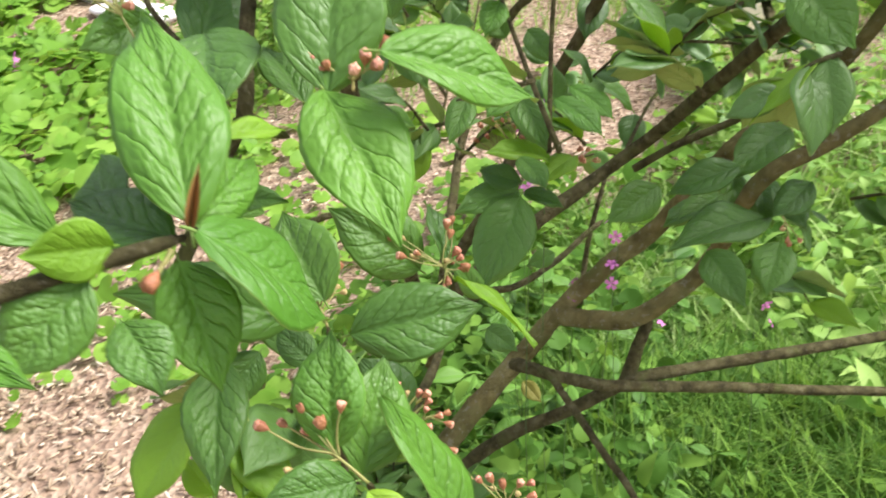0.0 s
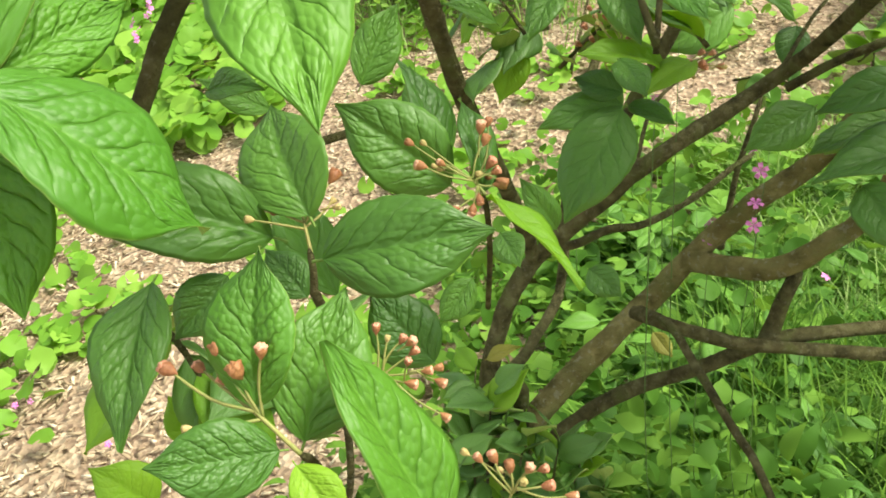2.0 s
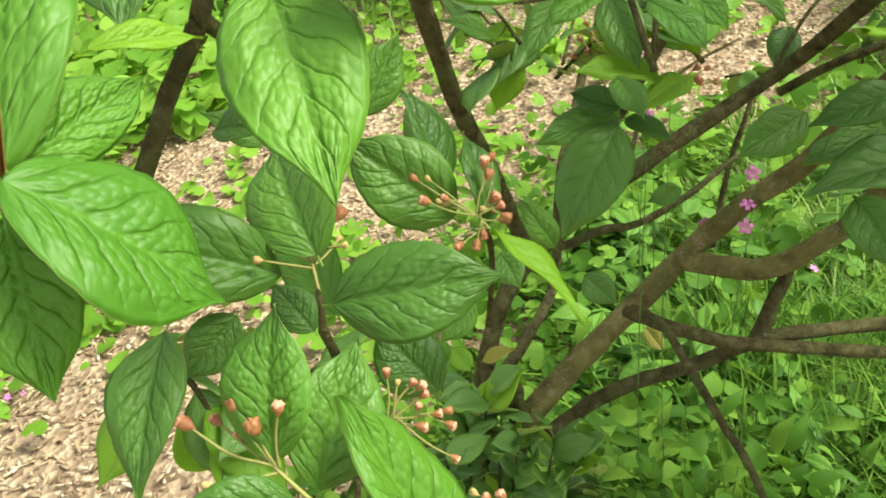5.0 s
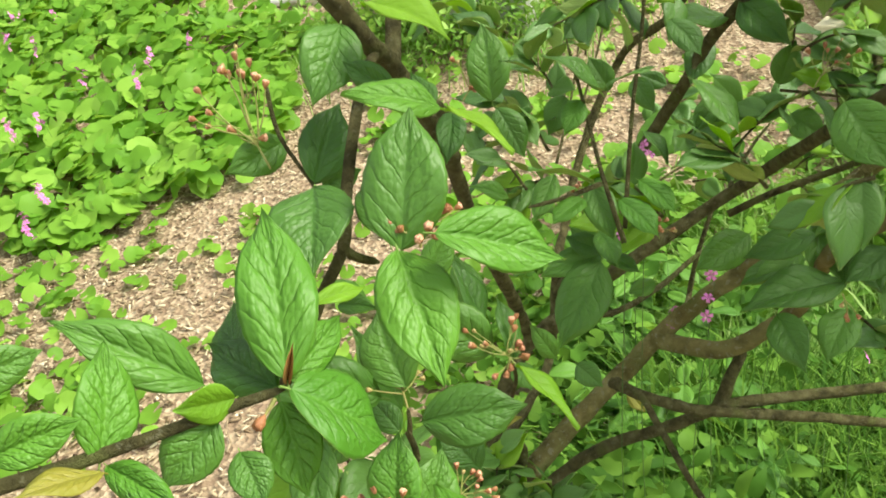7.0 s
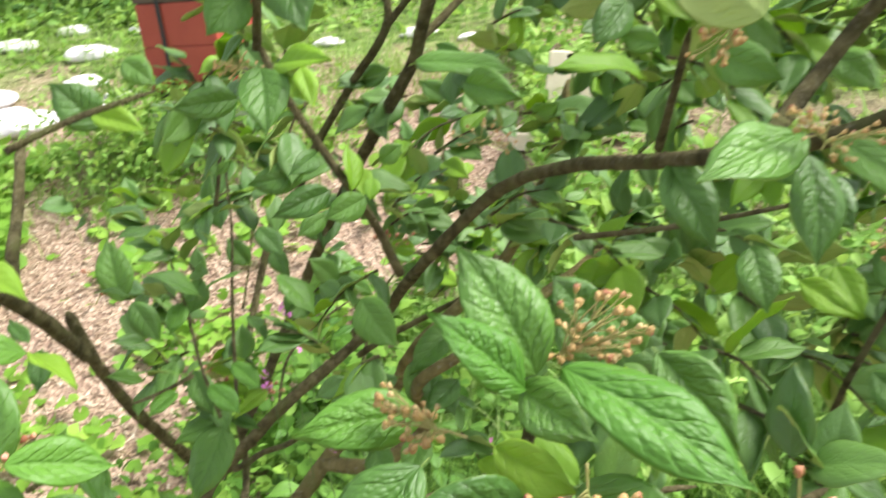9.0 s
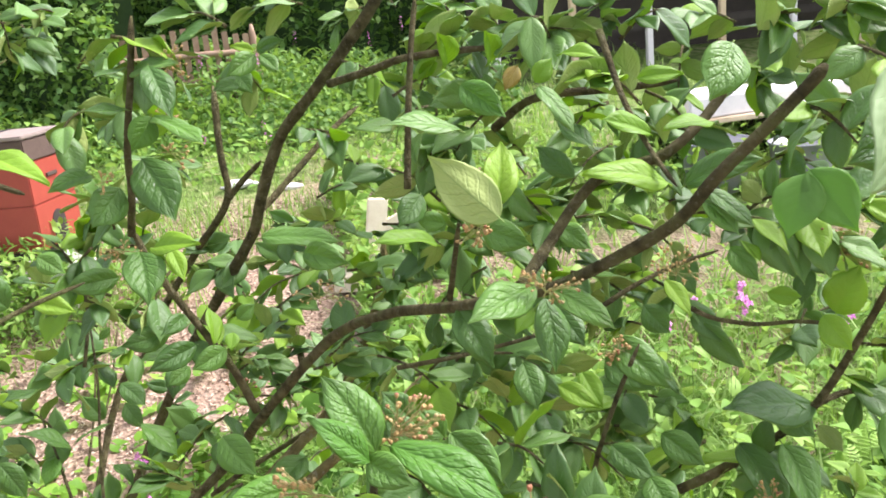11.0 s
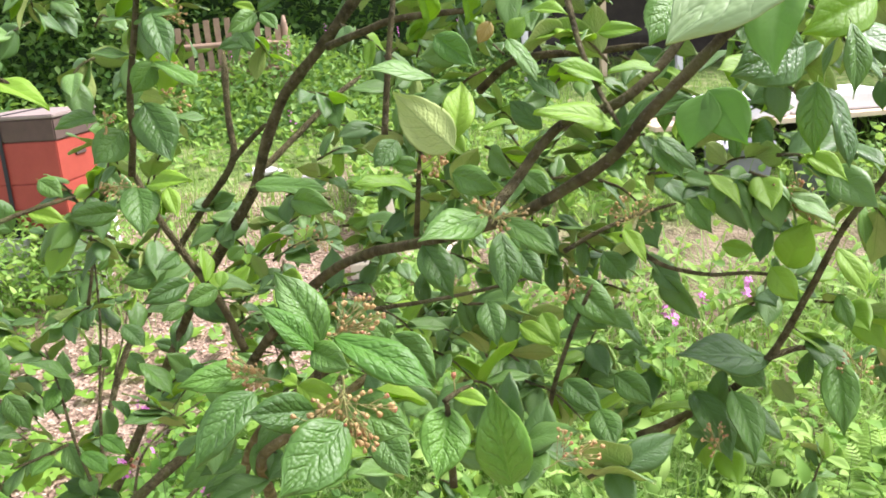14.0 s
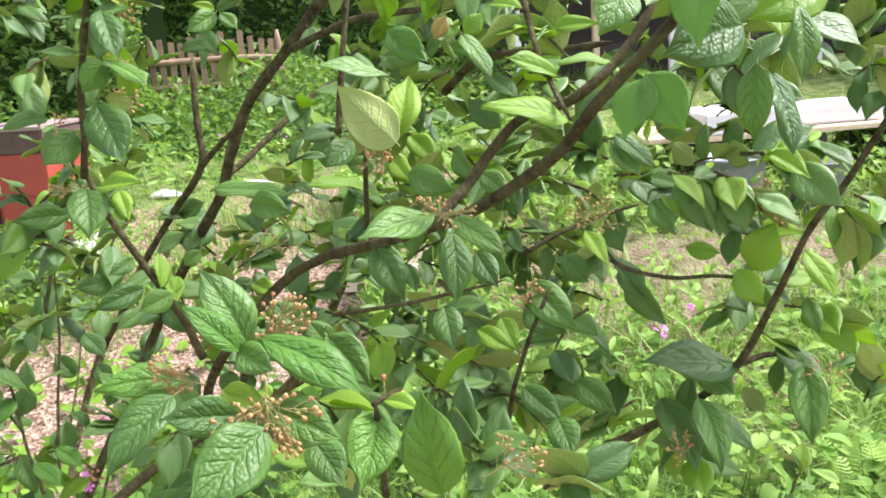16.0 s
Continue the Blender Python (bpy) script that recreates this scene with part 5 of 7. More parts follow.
leaf((0.938, 0.195, 1.765), (0.937, 0.165, 1.719), -24, 0.46)
leaf((0.935, 0.468, 1.692), (0.951, 0.434, 1.665), 27, 0.46)
leaf((0.940, 0.469, 1.700), (0.964, 0.434, 1.671), 16, 0.46)
leaf((0.778, 0.418, 1.648), (0.815, 0.382, 1.621), 28, 0.46)
leaf((0.785, 0.471, 1.624), (0.779, 0.433, 1.568), -12, 0.46)
leaf((0.719, 0.538, 1.604), (0.740, 0.496, 1.556), 35, 0.51)
leaf((0.869, 0.529, 1.551), (0.901, 0.476, 1.514), 50, 0.51)
leaf((0.916, 0.565, 1.566), (0.939, 0.554, 1.536), 74, 0.72)
leaf((1.146, 0.488, 1.442), (1.125, 0.435, 1.380), 12, 0.46)
leaf((1.115, 0.576, 1.414), (0.993, 0.549, 1.444), -31, 0.46)
leaf((1.076, 0.582, 1.418), (1.100, 0.546, 1.391), 55, 0.72)
leaf((1.084, 0.597, 1.388), (1.058, 0.609, 1.421), 105, 0.52)
leaf((1.131, 0.588, 1.379), (1.143, 0.558, 1.358), -132, 0.59)
leaf((1.082, 0.511, 1.546), (1.099, 0.487, 1.514), 61, 0.67, "young_backlit")
leaf((1.145, 0.494, 1.563), (1.157, 0.455, 1.523), 20, 0.46, "young_backlit")
leaf((1.111, 0.531, 1.537), (1.127, 0.516, 1.591), 93, 0.72, "young_backlit")
leaf((0.942, 0.568, 1.589), (0.952, 0.532, 1.559), 7, 0.46, "young_backlit")
leaf((1.141, 0.482, 1.518), (1.144, 0.460, 1.484), 39, 0.46)
leaf((0.876, 0.470, 1.430), (0.877, 0.425, 1.409), 22, 0.65)
leaf((0.852, 0.505, 1.451), (0.881, 0.468, 1.427), 50, 0.54)
leaf((0.916, 0.532, 1.438), (0.945, 0.495, 1.414), 53, 0.59)
leaf((1.068, 0.561, 1.631), (1.106, 0.524, 1.610), 40, 0.46)
leaf((1.074, 0.444, 1.676), (1.099, 0.411, 1.653), 40, 0.46, "young_backlit")
leaf((1.043, 0.547, 1.565), (1.078, 0.540, 1.557), 77, 0.53, "young_backlit")
leaf((1.012, 0.564, 1.614), (1.024, 0.529, 1.584), 47, 0.50)
leaf((1.024, 0.564, 1.619), (1.029, 0.533, 1.601), -7, 0.46, "young_backlit")
leaf((1.022, 0.569, 1.387), (1.031, 0.489, 1.336), 4, 0.46)
leaf((1.050, 0.530, 1.401), (1.044, 0.464, 1.348), -4, 0.46)
leaf((0.900, 0.457, 1.392), (0.929, 0.428, 1.397), 35, 0.46, "young_backlit")
leaf((0.646, 0.463, 1.520), (0.673, 0.432, 1.507), 49, 0.57)
leaf((0.645, 0.321, 1.511), (0.665, 0.282, 1.489), 31, 0.61)
leaf((0.845, 0.560, 1.507), (0.853, 0.526, 1.481), 29, 0.58, "young_backlit")
leaf((0.820, 0.561, 1.497), (0.850, 0.526, 1.481), 43, 0.46, "young_backlit")
leaf((0.787, 0.572, 1.523), (0.789, 0.536, 1.485), 15, 0.60)
leaf((0.820, 0.544, 1.583), (0.833, 0.509, 1.556), 38, 0.58)
leaf((0.870, 0.559, 1.517), (0.899, 0.499, 1.503), 54, 0.52)
leaf((0.728, 0.674, 1.632), (0.657, 0.649, 1.650), -21, 0.46, "young_backlit")
leaf((0.709, 0.629, 1.698), (0.680, 0.601, 1.675), -52, 0.62)
leaf((0.730, 0.618, 1.667), (0.700, 0.624, 1.675), -79, 0.64)
leaf((0.765, 0.611, 1.659), (0.806, 0.575, 1.644), 69, 0.58)
leaf((0.836, 0.575, 1.659), (0.856, 0.541, 1.640), 55, 0.55)
leaf((0.879, 0.587, 1.731), (0.853, 0.625, 1.759), -16, 0.46)
leaf((0.865, 0.607, 1.700), (0.838, 0.645, 1.729), -60, 0.47)
leaf((0.839, 0.636, 1.796), (0.859, 0.639, 1.818), 73, 0.72, "young_backlit")
leaf((0.766, 0.717, 1.818), (0.749, 0.664, 1.854), -126, 0.46, "young_backlit")
leaf((0.811, 0.710, 1.815), (0.797, 0.657, 1.851), -128, 0.46, "young_backlit")
leaf((0.817, 0.618, 1.815), (0.801, 0.615, 1.793), -71, 0.64, "turning")
leaf((0.856, 0.602, 1.823), (0.888, 0.569, 1.816), 25, 0.46, "young_backlit")
leaf((0.906, 0.536, 1.798), (0.944, 0.518, 1.799), 56, 0.46, "young_backlit")
leaf((0.562, 0.929, 1.845), (0.524, 0.905, 1.822), -76, 0.56)
leaf((0.566, 0.929, 1.848), (0.601, 0.904, 1.860), 68, 0.46)
leaf((0.569, 0.928, 1.844), (0.590, 0.896, 1.821), 30, 0.46)
leaf((0.562, 0.930, 1.849), (0.533, 0.936, 1.858), -59, 0.46, "young_backlit")
leaf((0.543, 1.038, 1.807), (0.496, 1.020, 1.799), -55, 0.46)
leaf((0.529, 1.045, 1.824), (0.551, 1.010, 1.791), 41, 0.55)
leaf((0.426, 0.851, 1.473), (0.398, 0.828, 1.460), -62, 0.60)
leaf((0.478, 0.805, 1.505), (0.437, 0.784, 1.493), -69, 0.63)
leaf((0.466, 0.798, 1.516), (0.461, 0.833, 1.556), 44, 0.46, "young_backlit")
leaf((0.498, 0.800, 1.542), (0.521, 0.801, 1.558), 80, 0.72)
leaf((0.492, 0.776, 1.534), (0.488, 0.760, 1.517), -24, 0.72, "young_backlit")
leaf((0.408, 0.865, 1.518), (0.349, 0.849, 1.514), -75, 0.54)
leaf((0.445, 0.801, 1.517), (0.389, 0.770, 1.504), -70, 0.47)
leaf((0.435, 0.812, 1.553), (0.411, 0.778, 1.543), -60, 0.51)
# leaves low on the open side
leaf((0.244, 0.956, 1.352), (0.293, 0.955, 1.371), -10, 0.54)
leaf((0.248, 0.825, 1.306), (0.197, 0.795, 1.331), 21, 0.56)
leaf((0.242, 0.933, 1.353), (0.190, 0.910, 1.397), -16, 0.51)
leaf((0.223, 0.926, 1.348), (0.212, 0.890, 1.325), -24, 0.56, "fresh_lit")
leaf((0.243, 0.798, 1.302), (0.222, 0.763, 1.294), -7, 0.61, "fresh_lit")
leaf((0.239, 0.870, 1.286), (0.264, 0.834, 1.244), 23, 0.51)
leaf((0.270, 0.824, 1.290), (0.307, 0.800, 1.266), 8, 0.58, "fresh_lit")
leaf((0.325, 0.997, 1.344), (0.372, 0.965, 1.295), -8, 0.61)
leaf((0.275, 0.996, 1.289), (0.303, 0.969, 1.264), -19, 0.54)
leaf((0.268, 0.992, 1.437), (0.314, 0.985, 1.445), -24, 0.62)
leaf((0.245, 0.835, 1.481), (0.216, 0.804, 1.483), -9, 0.61)
leaf((0.354, 1.025, 1.318), (0.327, 0.986, 1.289), -13, 0.52)
leaf((0.263, 0.974, 1.386), (0.247, 0.962, 1.428), -7, 0.59)
leaf((0.299, 1.040, 1.394), (0.332, 1.016, 1.362), 21, 0.63)
leaf((0.200, 0.846, 1.396), (0.171, 0.821, 1.418), -2, 0.51)
leaf((0.282, 0.882, 1.284), (0.318, 0.858, 1.261), 13, 0.55, "fresh_lit")
# flower heads
flowers(0.0038, (0.181, 0.492, 1.193), (0.150, 0.501, 1.230), (0.130, 0.495, 1.223), (0.170, 0.499, 1.233), (0.147, 0.477, 1.212), (0.138, 0.503, 1.219), (0.158, 0.501, 1.224))
flowers(0.0036, (0.137, 0.602, 1.212), (0.108, 0.601, 1.231), (0.113, 0.615, 1.230), (0.136, 0.640, 1.237), (0.136, 0.634, 1.226), (0.118, 0.637, 1.244))
flowers(0.0033, (0.204, 0.672, 1.214), (0.172, 0.675, 1.241), (0.178, 0.671, 1.230), (0.181, 0.673, 1.231), (0.171, 0.669, 1.231), (0.203, 0.691, 1.247), (0.208, 0.680, 1.224), (0.211, 0.677, 1.218), (0.202, 0.686, 1.239), (0.201, 0.670, 1.212), (0.198, 0.666, 1.208), (0.165, 0.673, 1.242))
flowers(0.003, (0.181, 0.547, 1.182), (0.185, 0.561, 1.203), (0.190, 0.560, 1.199), (0.201, 0.561, 1.193), (0.207, 0.559, 1.185), (0.215, 0.552, 1.167), (0.196, 0.562, 1.198), (0.201, 0.554, 1.181))
flowers(0.003, (0.242, 0.542, 1.131), (0.229, 0.548, 1.150), (0.235, 0.550, 1.150), (0.242, 0.550, 1.146), (0.252, 0.545, 1.151), (0.258, 0.551, 1.137), (0.268, 0.552, 1.132))
flowers(0.0032, (0.267, 0.963, 1.188), (0.293, 0.978, 1.196), (0.301, 0.980, 1.195), (0.308, 0.977, 1.185), (0.286, 0.967, 1.182), (0.288, 0.971, 1.187), (0.296, 0.973, 1.186))
flowers(0.0032, (0.218, 1.015, 1.164), (0.193, 1.029, 1.205), (0.201, 1.034, 1.208), (0.209, 1.033, 1.201), (0.215, 1.036, 1.202), (0.200, 1.026, 1.195), (0.189, 1.020, 1.193))
flowers(0.0036, (0.171, 0.584, 1.364), (0.176, 0.570, 1.378), (0.186, 0.574, 1.379), (0.186, 0.601, 1.384), (0.155, 0.585, 1.375), (0.151, 0.586, 1.380), (0.177, 0.597, 1.382), (0.162, 0.588, 1.377))
flowers(0.004, (0.003, 0.705, 1.366), (-0.060, 0.706, 1.409), (-0.047, 0.712, 1.412), (-0.024, 0.734, 1.438), (-0.004, 0.736, 1.428), (-0.029, 0.711, 1.398), (-0.004, 0.715, 1.389), (-0.057, 0.718, 1.429), (-0.018, 0.741, 1.445), (-0.038, 0.733, 1.444), (-0.029, 0.740, 1.451))
flowers(0.0056, (0.126, 0.450, 1.339), (0.122, 0.437, 1.332))
flowers(0.0032, (0.244, 0.963, 1.181), (0.219, 0.979, 1.226), (0.230, 0.980, 1.220), (0.207, 0.979, 1.233), (0.213, 0.975, 1.222), (0.224, 0.984, 1.231), (0.237, 0.976, 1.208))
flowers(0.0034, (0.086, 0.987, 1.327), (0.102, 1.012, 1.363), (0.114, 1.010, 1.351), (0.091, 1.003, 1.353), (0.120, 1.009, 1.344), (0.109, 1.003, 1.340), (0.098, 0.996, 1.336), (0.079, 1.006, 1.365))
flowers(0.0032, (0.447, 1.099, 1.298), (0.457, 1.125, 1.340), (0.474, 1.133, 1.343), (0.440, 1.117, 1.336), (0.481, 1.127, 1.326), (0.469, 1.120, 1.322), (0.492, 1.133, 1.330))
flowers(0.0034, (0.473, 0.920, 1.150), (0.479, 0.910, 1.127), (0.473, 0.915, 1.140), (0.489, 0.915, 1.128))
flowers(0.0023, (0.609, 0.298, 1.599), (0.630, 0.302, 1.626), (0.641, 0.302, 1.629), (0.650, 0.299, 1.622), (0.647, 0.296, 1.613), (0.642, 0.295, 1.604), (0.633, 0.298, 1.610), (0.622, 0.298, 1.604), (0.656, 0.296, 1.616), (0.638, 0.299, 1.617), (0.627, 0.300, 1.614), (0.646, 0.299, 1.623), (0.651, 0.295, 1.610))
flowers(0.0027, (0.580, 0.278, 1.581), (0.548, 0.286, 1.595), (0.550, 0.284, 1.587), (0.556, 0.282, 1.580), (0.560, 0.281, 1.581), (0.547, 0.289, 1.602), (0.565, 0.283, 1.590), (0.555, 0.284, 1.590), (0.562, 0.280, 1.578))
flowers(0.0025, (0.623, 0.232, 1.599), (0.603, 0.226, 1.567), (0.611, 0.222, 1.557), (0.618, 0.221, 1.555), (0.628, 0.220, 1.556), (0.637, 0.219, 1.559), (0.645, 0.223, 1.578), (0.634, 0.222, 1.567), (0.625, 0.222, 1.564), (0.594, 0.227, 1.566), (0.600, 0.228, 1.574), (0.608, 0.229, 1.579), (0.617, 0.227, 1.578), (0.622, 0.225, 1.571), (0.640, 0.217, 1.554), (0.611, 0.225, 1.568), (0.633, 0.224, 1.574), (0.629, 0.227, 1.583))
flowers(0.003, (0.690, 0.229, 1.573), (0.697, 0.232, 1.589), (0.707, 0.228, 1.578))
flowers(0.002, (0.762, 0.397, 1.651), (0.754, 0.402, 1.665), (0.764, 0.401, 1.667), (0.773, 0.398, 1.659), (0.782, 0.396, 1.656), (0.774, 0.396, 1.650), (0.789, 0.396, 1.658), (0.759, 0.401, 1.662), (0.768, 0.398, 1.656), (0.750, 0.404, 1.670))
flowers(0.0023, (0.734, 0.431, 1.718), (0.718, 0.431, 1.709), (0.724, 0.427, 1.700), (0.730, 0.428, 1.706), (0.715, 0.430, 1.705), (0.707, 0.429, 1.696), (0.719, 0.427, 1.695))
flowers(0.002, (0.941, 0.543, 1.595), (0.922, 0.551, 1.616), (0.935, 0.552, 1.624), (0.949, 0.549, 1.620), (0.960, 0.545, 1.611), (0.964, 0.541, 1.599), (0.936, 0.547, 1.607), (0.952, 0.542, 1.594), (0.927, 0.547, 1.602), (0.945, 0.547, 1.612), (0.961, 0.548, 1.622))
flowers(0.0022, (1.127, 0.516, 1.589), (1.095, 0.528, 1.616), (1.107, 0.528, 1.624), (1.121, 0.524, 1.618), (1.135, 0.520, 1.608), (1.111, 0.523, 1.607), (1.125, 0.519, 1.600), (1.139, 0.515, 1.593), (1.099, 0.524, 1.605), (1.090, 0.531, 1.625), (1.133, 0.524, 1.622), (1.120, 0.528, 1.632), (1.145, 0.516, 1.599))
flowers(0.0022, (0.869, 0.514, 1.544), (0.859, 0.517, 1.551), (0.870, 0.517, 1.555), (0.877, 0.512, 1.541), (0.863, 0.514, 1.542), (0.875, 0.514, 1.549), (0.849, 0.516, 1.543), (0.860, 0.513, 1.537))
flowers(0.0023, (1.163, 0.468, 1.426), (1.153, 0.476, 1.450), (1.165, 0.473, 1.446), (1.175, 0.469, 1.437), (1.157, 0.471, 1.432), (1.174, 0.473, 1.451), (1.180, 0.466, 1.425), (1.146, 0.474, 1.439))
flowers(0.0022, (1.020, 0.494, 1.349), (1.011, 0.502, 1.373), (1.023, 0.500, 1.375), (1.016, 0.498, 1.361), (1.028, 0.497, 1.366), (1.004, 0.500, 1.362), (1.012, 0.495, 1.349))
flowers(0.0022, (0.461, 0.766, 1.793), (0.452, 0.769, 1.800), (0.464, 0.767, 1.796), (0.457, 0.766, 1.790), (0.471, 0.765, 1.792))
flowers(0.0022, (0.449, 0.770, 1.755), (0.463, 0.770, 1.763), (0.480, 0.762, 1.743), (0.470, 0.763, 1.741), (0.456, 0.769, 1.758), (0.478, 0.765, 1.753))
flowers(0.0023, (0.469, 0.767, 1.849), (0.476, 0.767, 1.855), (0.485, 0.764, 1.848), (0.477, 0.763, 1.840), (0.473, 0.770, 1.862), (0.483, 0.769, 1.864), (0.487, 0.761, 1.836), (0.468, 0.766, 1.846))
flowers(0.002, (0.402, 0.739, 1.657), (0.376, 0.744, 1.662), (0.385, 0.742, 1.658), (0.396, 0.742, 1.664), (0.414, 0.737, 1.656), (0.372, 0.742, 1.653), (0.388, 0.739, 1.652))
flowers(0.002, (0.371, 0.785, 1.726), (0.379, 0.786, 1.736), (0.388, 0.783, 1.729), (0.380, 0.782, 1.719), (0.392, 0.784, 1.735))
flowers(0.002, (0.598, 0.788, 1.549), (0.571, 0.796, 1.565), (0.586, 0.796, 1.571), (0.600, 0.794, 1.573), (0.614, 0.790, 1.562), (0.623, 0.786, 1.554), (0.592, 0.791, 1.556), (0.577, 0.793, 1.554))
flowers(0.0019, (0.759, 0.242, 1.503), (0.774, 0.247, 1.530), (0.777, 0.245, 1.523), (0.788, 0.242, 1.517), (0.783, 0.240, 1.509), (0.797, 0.241, 1.520), (0.780, 0.242, 1.513), (0.799, 0.238, 1.508))
# leafy side twigs that fill the crown
spray((0.665, 0.867, 1.440), (0.747, 0.785, 1.393), 7)
spray((0.713, 0.905, 1.387), (0.801, 0.834, 1.385), 7)
spray((0.747, 0.785, 1.393), (0.805, 0.707, 1.347), 7)
spray((0.797, 0.793, 1.449), (0.864, 0.721, 1.434), 6)
spray((0.825, 0.720, 1.409), (0.864, 0.647, 1.374), 7)
spray((0.845, 0.654, 1.388), (0.898, 0.579, 1.358), 7)
spray((0.774, 0.543, 1.406), (0.816, 0.469, 1.392), 6)
spray((0.651, 0.687, 1.414), (0.708, 0.611, 1.383), 6)
spray((0.471, 1.111, 1.382), (0.553, 1.059, 1.446), 6)
spray((0.537, 1.066, 1.465), (0.629, 1.061, 1.493), 6)
spray((0.602, 0.931, 1.426), (0.671, 0.928, 1.454), 6)
spray((0.237, 1.195, 1.381), (0.193, 1.150, 1.382), 6)
spray((0.142, 1.161, 1.200), (0.091, 1.184, 1.259), 5)
spray((0.135, 1.052, 1.194), (0.094, 1.067, 1.232), 5)
spray((0.987, 0.709, 1.454), (0.923, 0.652, 1.423), 6)
spray((0.974, 0.697, 1.399), (1.006, 0.628, 1.378), 6)
spray((1.020, 0.644, 1.354), (0.967, 0.621, 1.327), 6)
spray((1.036, 0.613, 1.336), (1.053, 0.546, 1.316), 6)
spray((0.977, 0.678, 1.552), (1.003, 0.605, 1.514), 6)
spray((0.884, 0.696, 1.571), (0.948, 0.677, 1.534), 6)
spray((0.957, 0.699, 1.619), (1.013, 0.679, 1.576), 6)
spray((1.018, 0.691, 1.622), (1.065, 0.621, 1.610), 6, 1)
spray((1.084, 0.679, 1.611), (1.126, 0.622, 1.644), 6)
spray((1.107, 0.665, 1.570), (1.142, 0.596, 1.555), 6)
spray((1.173, 0.621, 1.666), (1.196, 0.548, 1.649), 6)
spray((1.180, 0.541, 1.615), (1.208, 0.503, 1.583), 6)
spray((1.172, 0.572, 1.478), (1.195, 0.502, 1.473), 6)
spray((1.167, 0.621, 1.434), (1.171, 0.552, 1.403), 5)
spray((1.106, 0.582, 1.341), (1.036, 0.554, 1.336), 5)
spray((1.026, 0.474, 1.766), (1.043, 0.404, 1.734), 6)
spray((1.051, 0.424, 1.814), (1.059, 0.352, 1.773), 6)
spray((0.999, 0.730, 1.763), (1.024, 0.654, 1.713), 6)
spray((0.975, 0.788, 1.748), (0.899, 0.732, 1.716), 6)
spray((0.859, 0.864, 1.752), (0.793, 0.858, 1.698), 6)
spray((0.820, 0.919, 1.721), (0.746, 0.860, 1.679), 5)
spray((0.837, 0.784, 1.659), (0.869, 0.712, 1.625), 6)
spray((0.784, 0.837, 1.611), (0.843, 0.761, 1.575), 6)
spray((0.702, 0.961, 1.596), (0.773, 0.886, 1.571), 6)
spray((0.670, 1.018, 1.571), (0.621, 0.976, 1.609), 6, 1)
spray((0.647, 1.008, 1.523), (0.710, 0.939, 1.515), 6)
spray((0.624, 1.199, 1.600), (0.702, 1.192, 1.613), 5)
spray((0.617, 1.122, 1.721), (0.685, 1.105, 1.690), 5)
spray((0.676, 1.024, 1.822), (0.737, 1.004, 1.778), 5)
spray((0.761, 0.894, 1.817), (0.823, 0.892, 1.843), 6)
spray((0.869, 0.823, 1.824), (0.926, 0.761, 1.840), 6)
spray((0.978, 0.749, 1.823), (1.028, 0.750, 1.853), 5)
spray((0.726, 0.888, 1.776), (0.788, 0.884, 1.794), 5)
spray((0.514, 1.275, 1.832), (0.565, 1.252, 1.772), 5)
spray((0.455, 1.054, 1.821), (0.425, 1.046, 1.774), 5)
spray((0.309, 0.892, 1.568), (0.358, 0.877, 1.536), 6)
spray((0.305, 0.902, 1.605), (0.279, 0.916, 1.644), 4)
spray((0.413, 0.938, 1.579), (0.388, 0.874, 1.541), 5)
spray((0.500, 1.194, 1.514), (0.441, 1.198, 1.499), 5)
spray((0.404, 1.087, 1.473), (0.465, 1.006, 1.417), 6)
spray((0.446, 1.275, 1.292), (0.506, 1.250, 1.317), 6)
spray((0.490, 1.129, 1.106), (0.534, 1.071, 1.079), 6)
spray((0.527, 1.139, 0.991), (0.560, 1.079, 0.967), 4)
spray((0.101, 1.614, 1.264), (0.047, 1.575, 1.228), 5)
spray((0.024, 1.473, 1.275), (-0.037, 1.468, 1.305), 6)
spray((0.018, 1.200, 1.215), (0.071, 1.194, 1.168), 5)
spray((-0.064, 1.343, 1.312), (-0.098, 1.353, 1.352), 5)
spray((0.073, 0.623, 1.104), (0.118, 0.628, 1.150), 5)
spray((0.048, 0.591, 1.171), (0.075, 0.581, 1.136), 5)
spray((0.044, 0.666, 1.093), (0.021, 0.658, 1.136), 4)
spray((0.177, 1.290, 1.313), (0.136, 1.259, 1.372), 8)
spray((0.152, 1.221, 1.235), (0.116, 1.195, 1.314), 8)
spray((0.081, 1.292, 1.270), (0.035, 1.313, 1.323), 7)
spray((0.307, 1.192, 1.206), (0.378, 1.144, 1.259), 8)
spray((0.145, 1.105, 1.185), (0.106, 1.049, 1.170), 8)
spray((0.470, 0.805, 1.323), (0.430, 0.804, 1.297), 7)
spray((0.644, 0.511, 1.464), (0.672, 0.464, 1.446), 6)
spray((0.763, 0.613, 1.417), (0.799, 0.542, 1.416), 7)
spray((0.667, 0.433, 1.416), (0.636, 0.419, 1.440), 5)
spray((0.814, 0.465, 1.376), (0.780, 0.456, 1.423), 6)
spray((0.842, 0.403, 1.395), (0.884, 0.399, 1.402), 5)
spray((0.039, 1.036, 0.542), (0.037, 1.050, 0.715), 9)
spray((0.066, 1.045, 0.539), (0.074, 1.084, 0.727), 9)
spray((0.023, 1.026, 0.578), (0.016, 1.022, 0.701), 9)
spray((0.101, 1.049, 0.522), (0.113, 1.070, 0.676), 9)
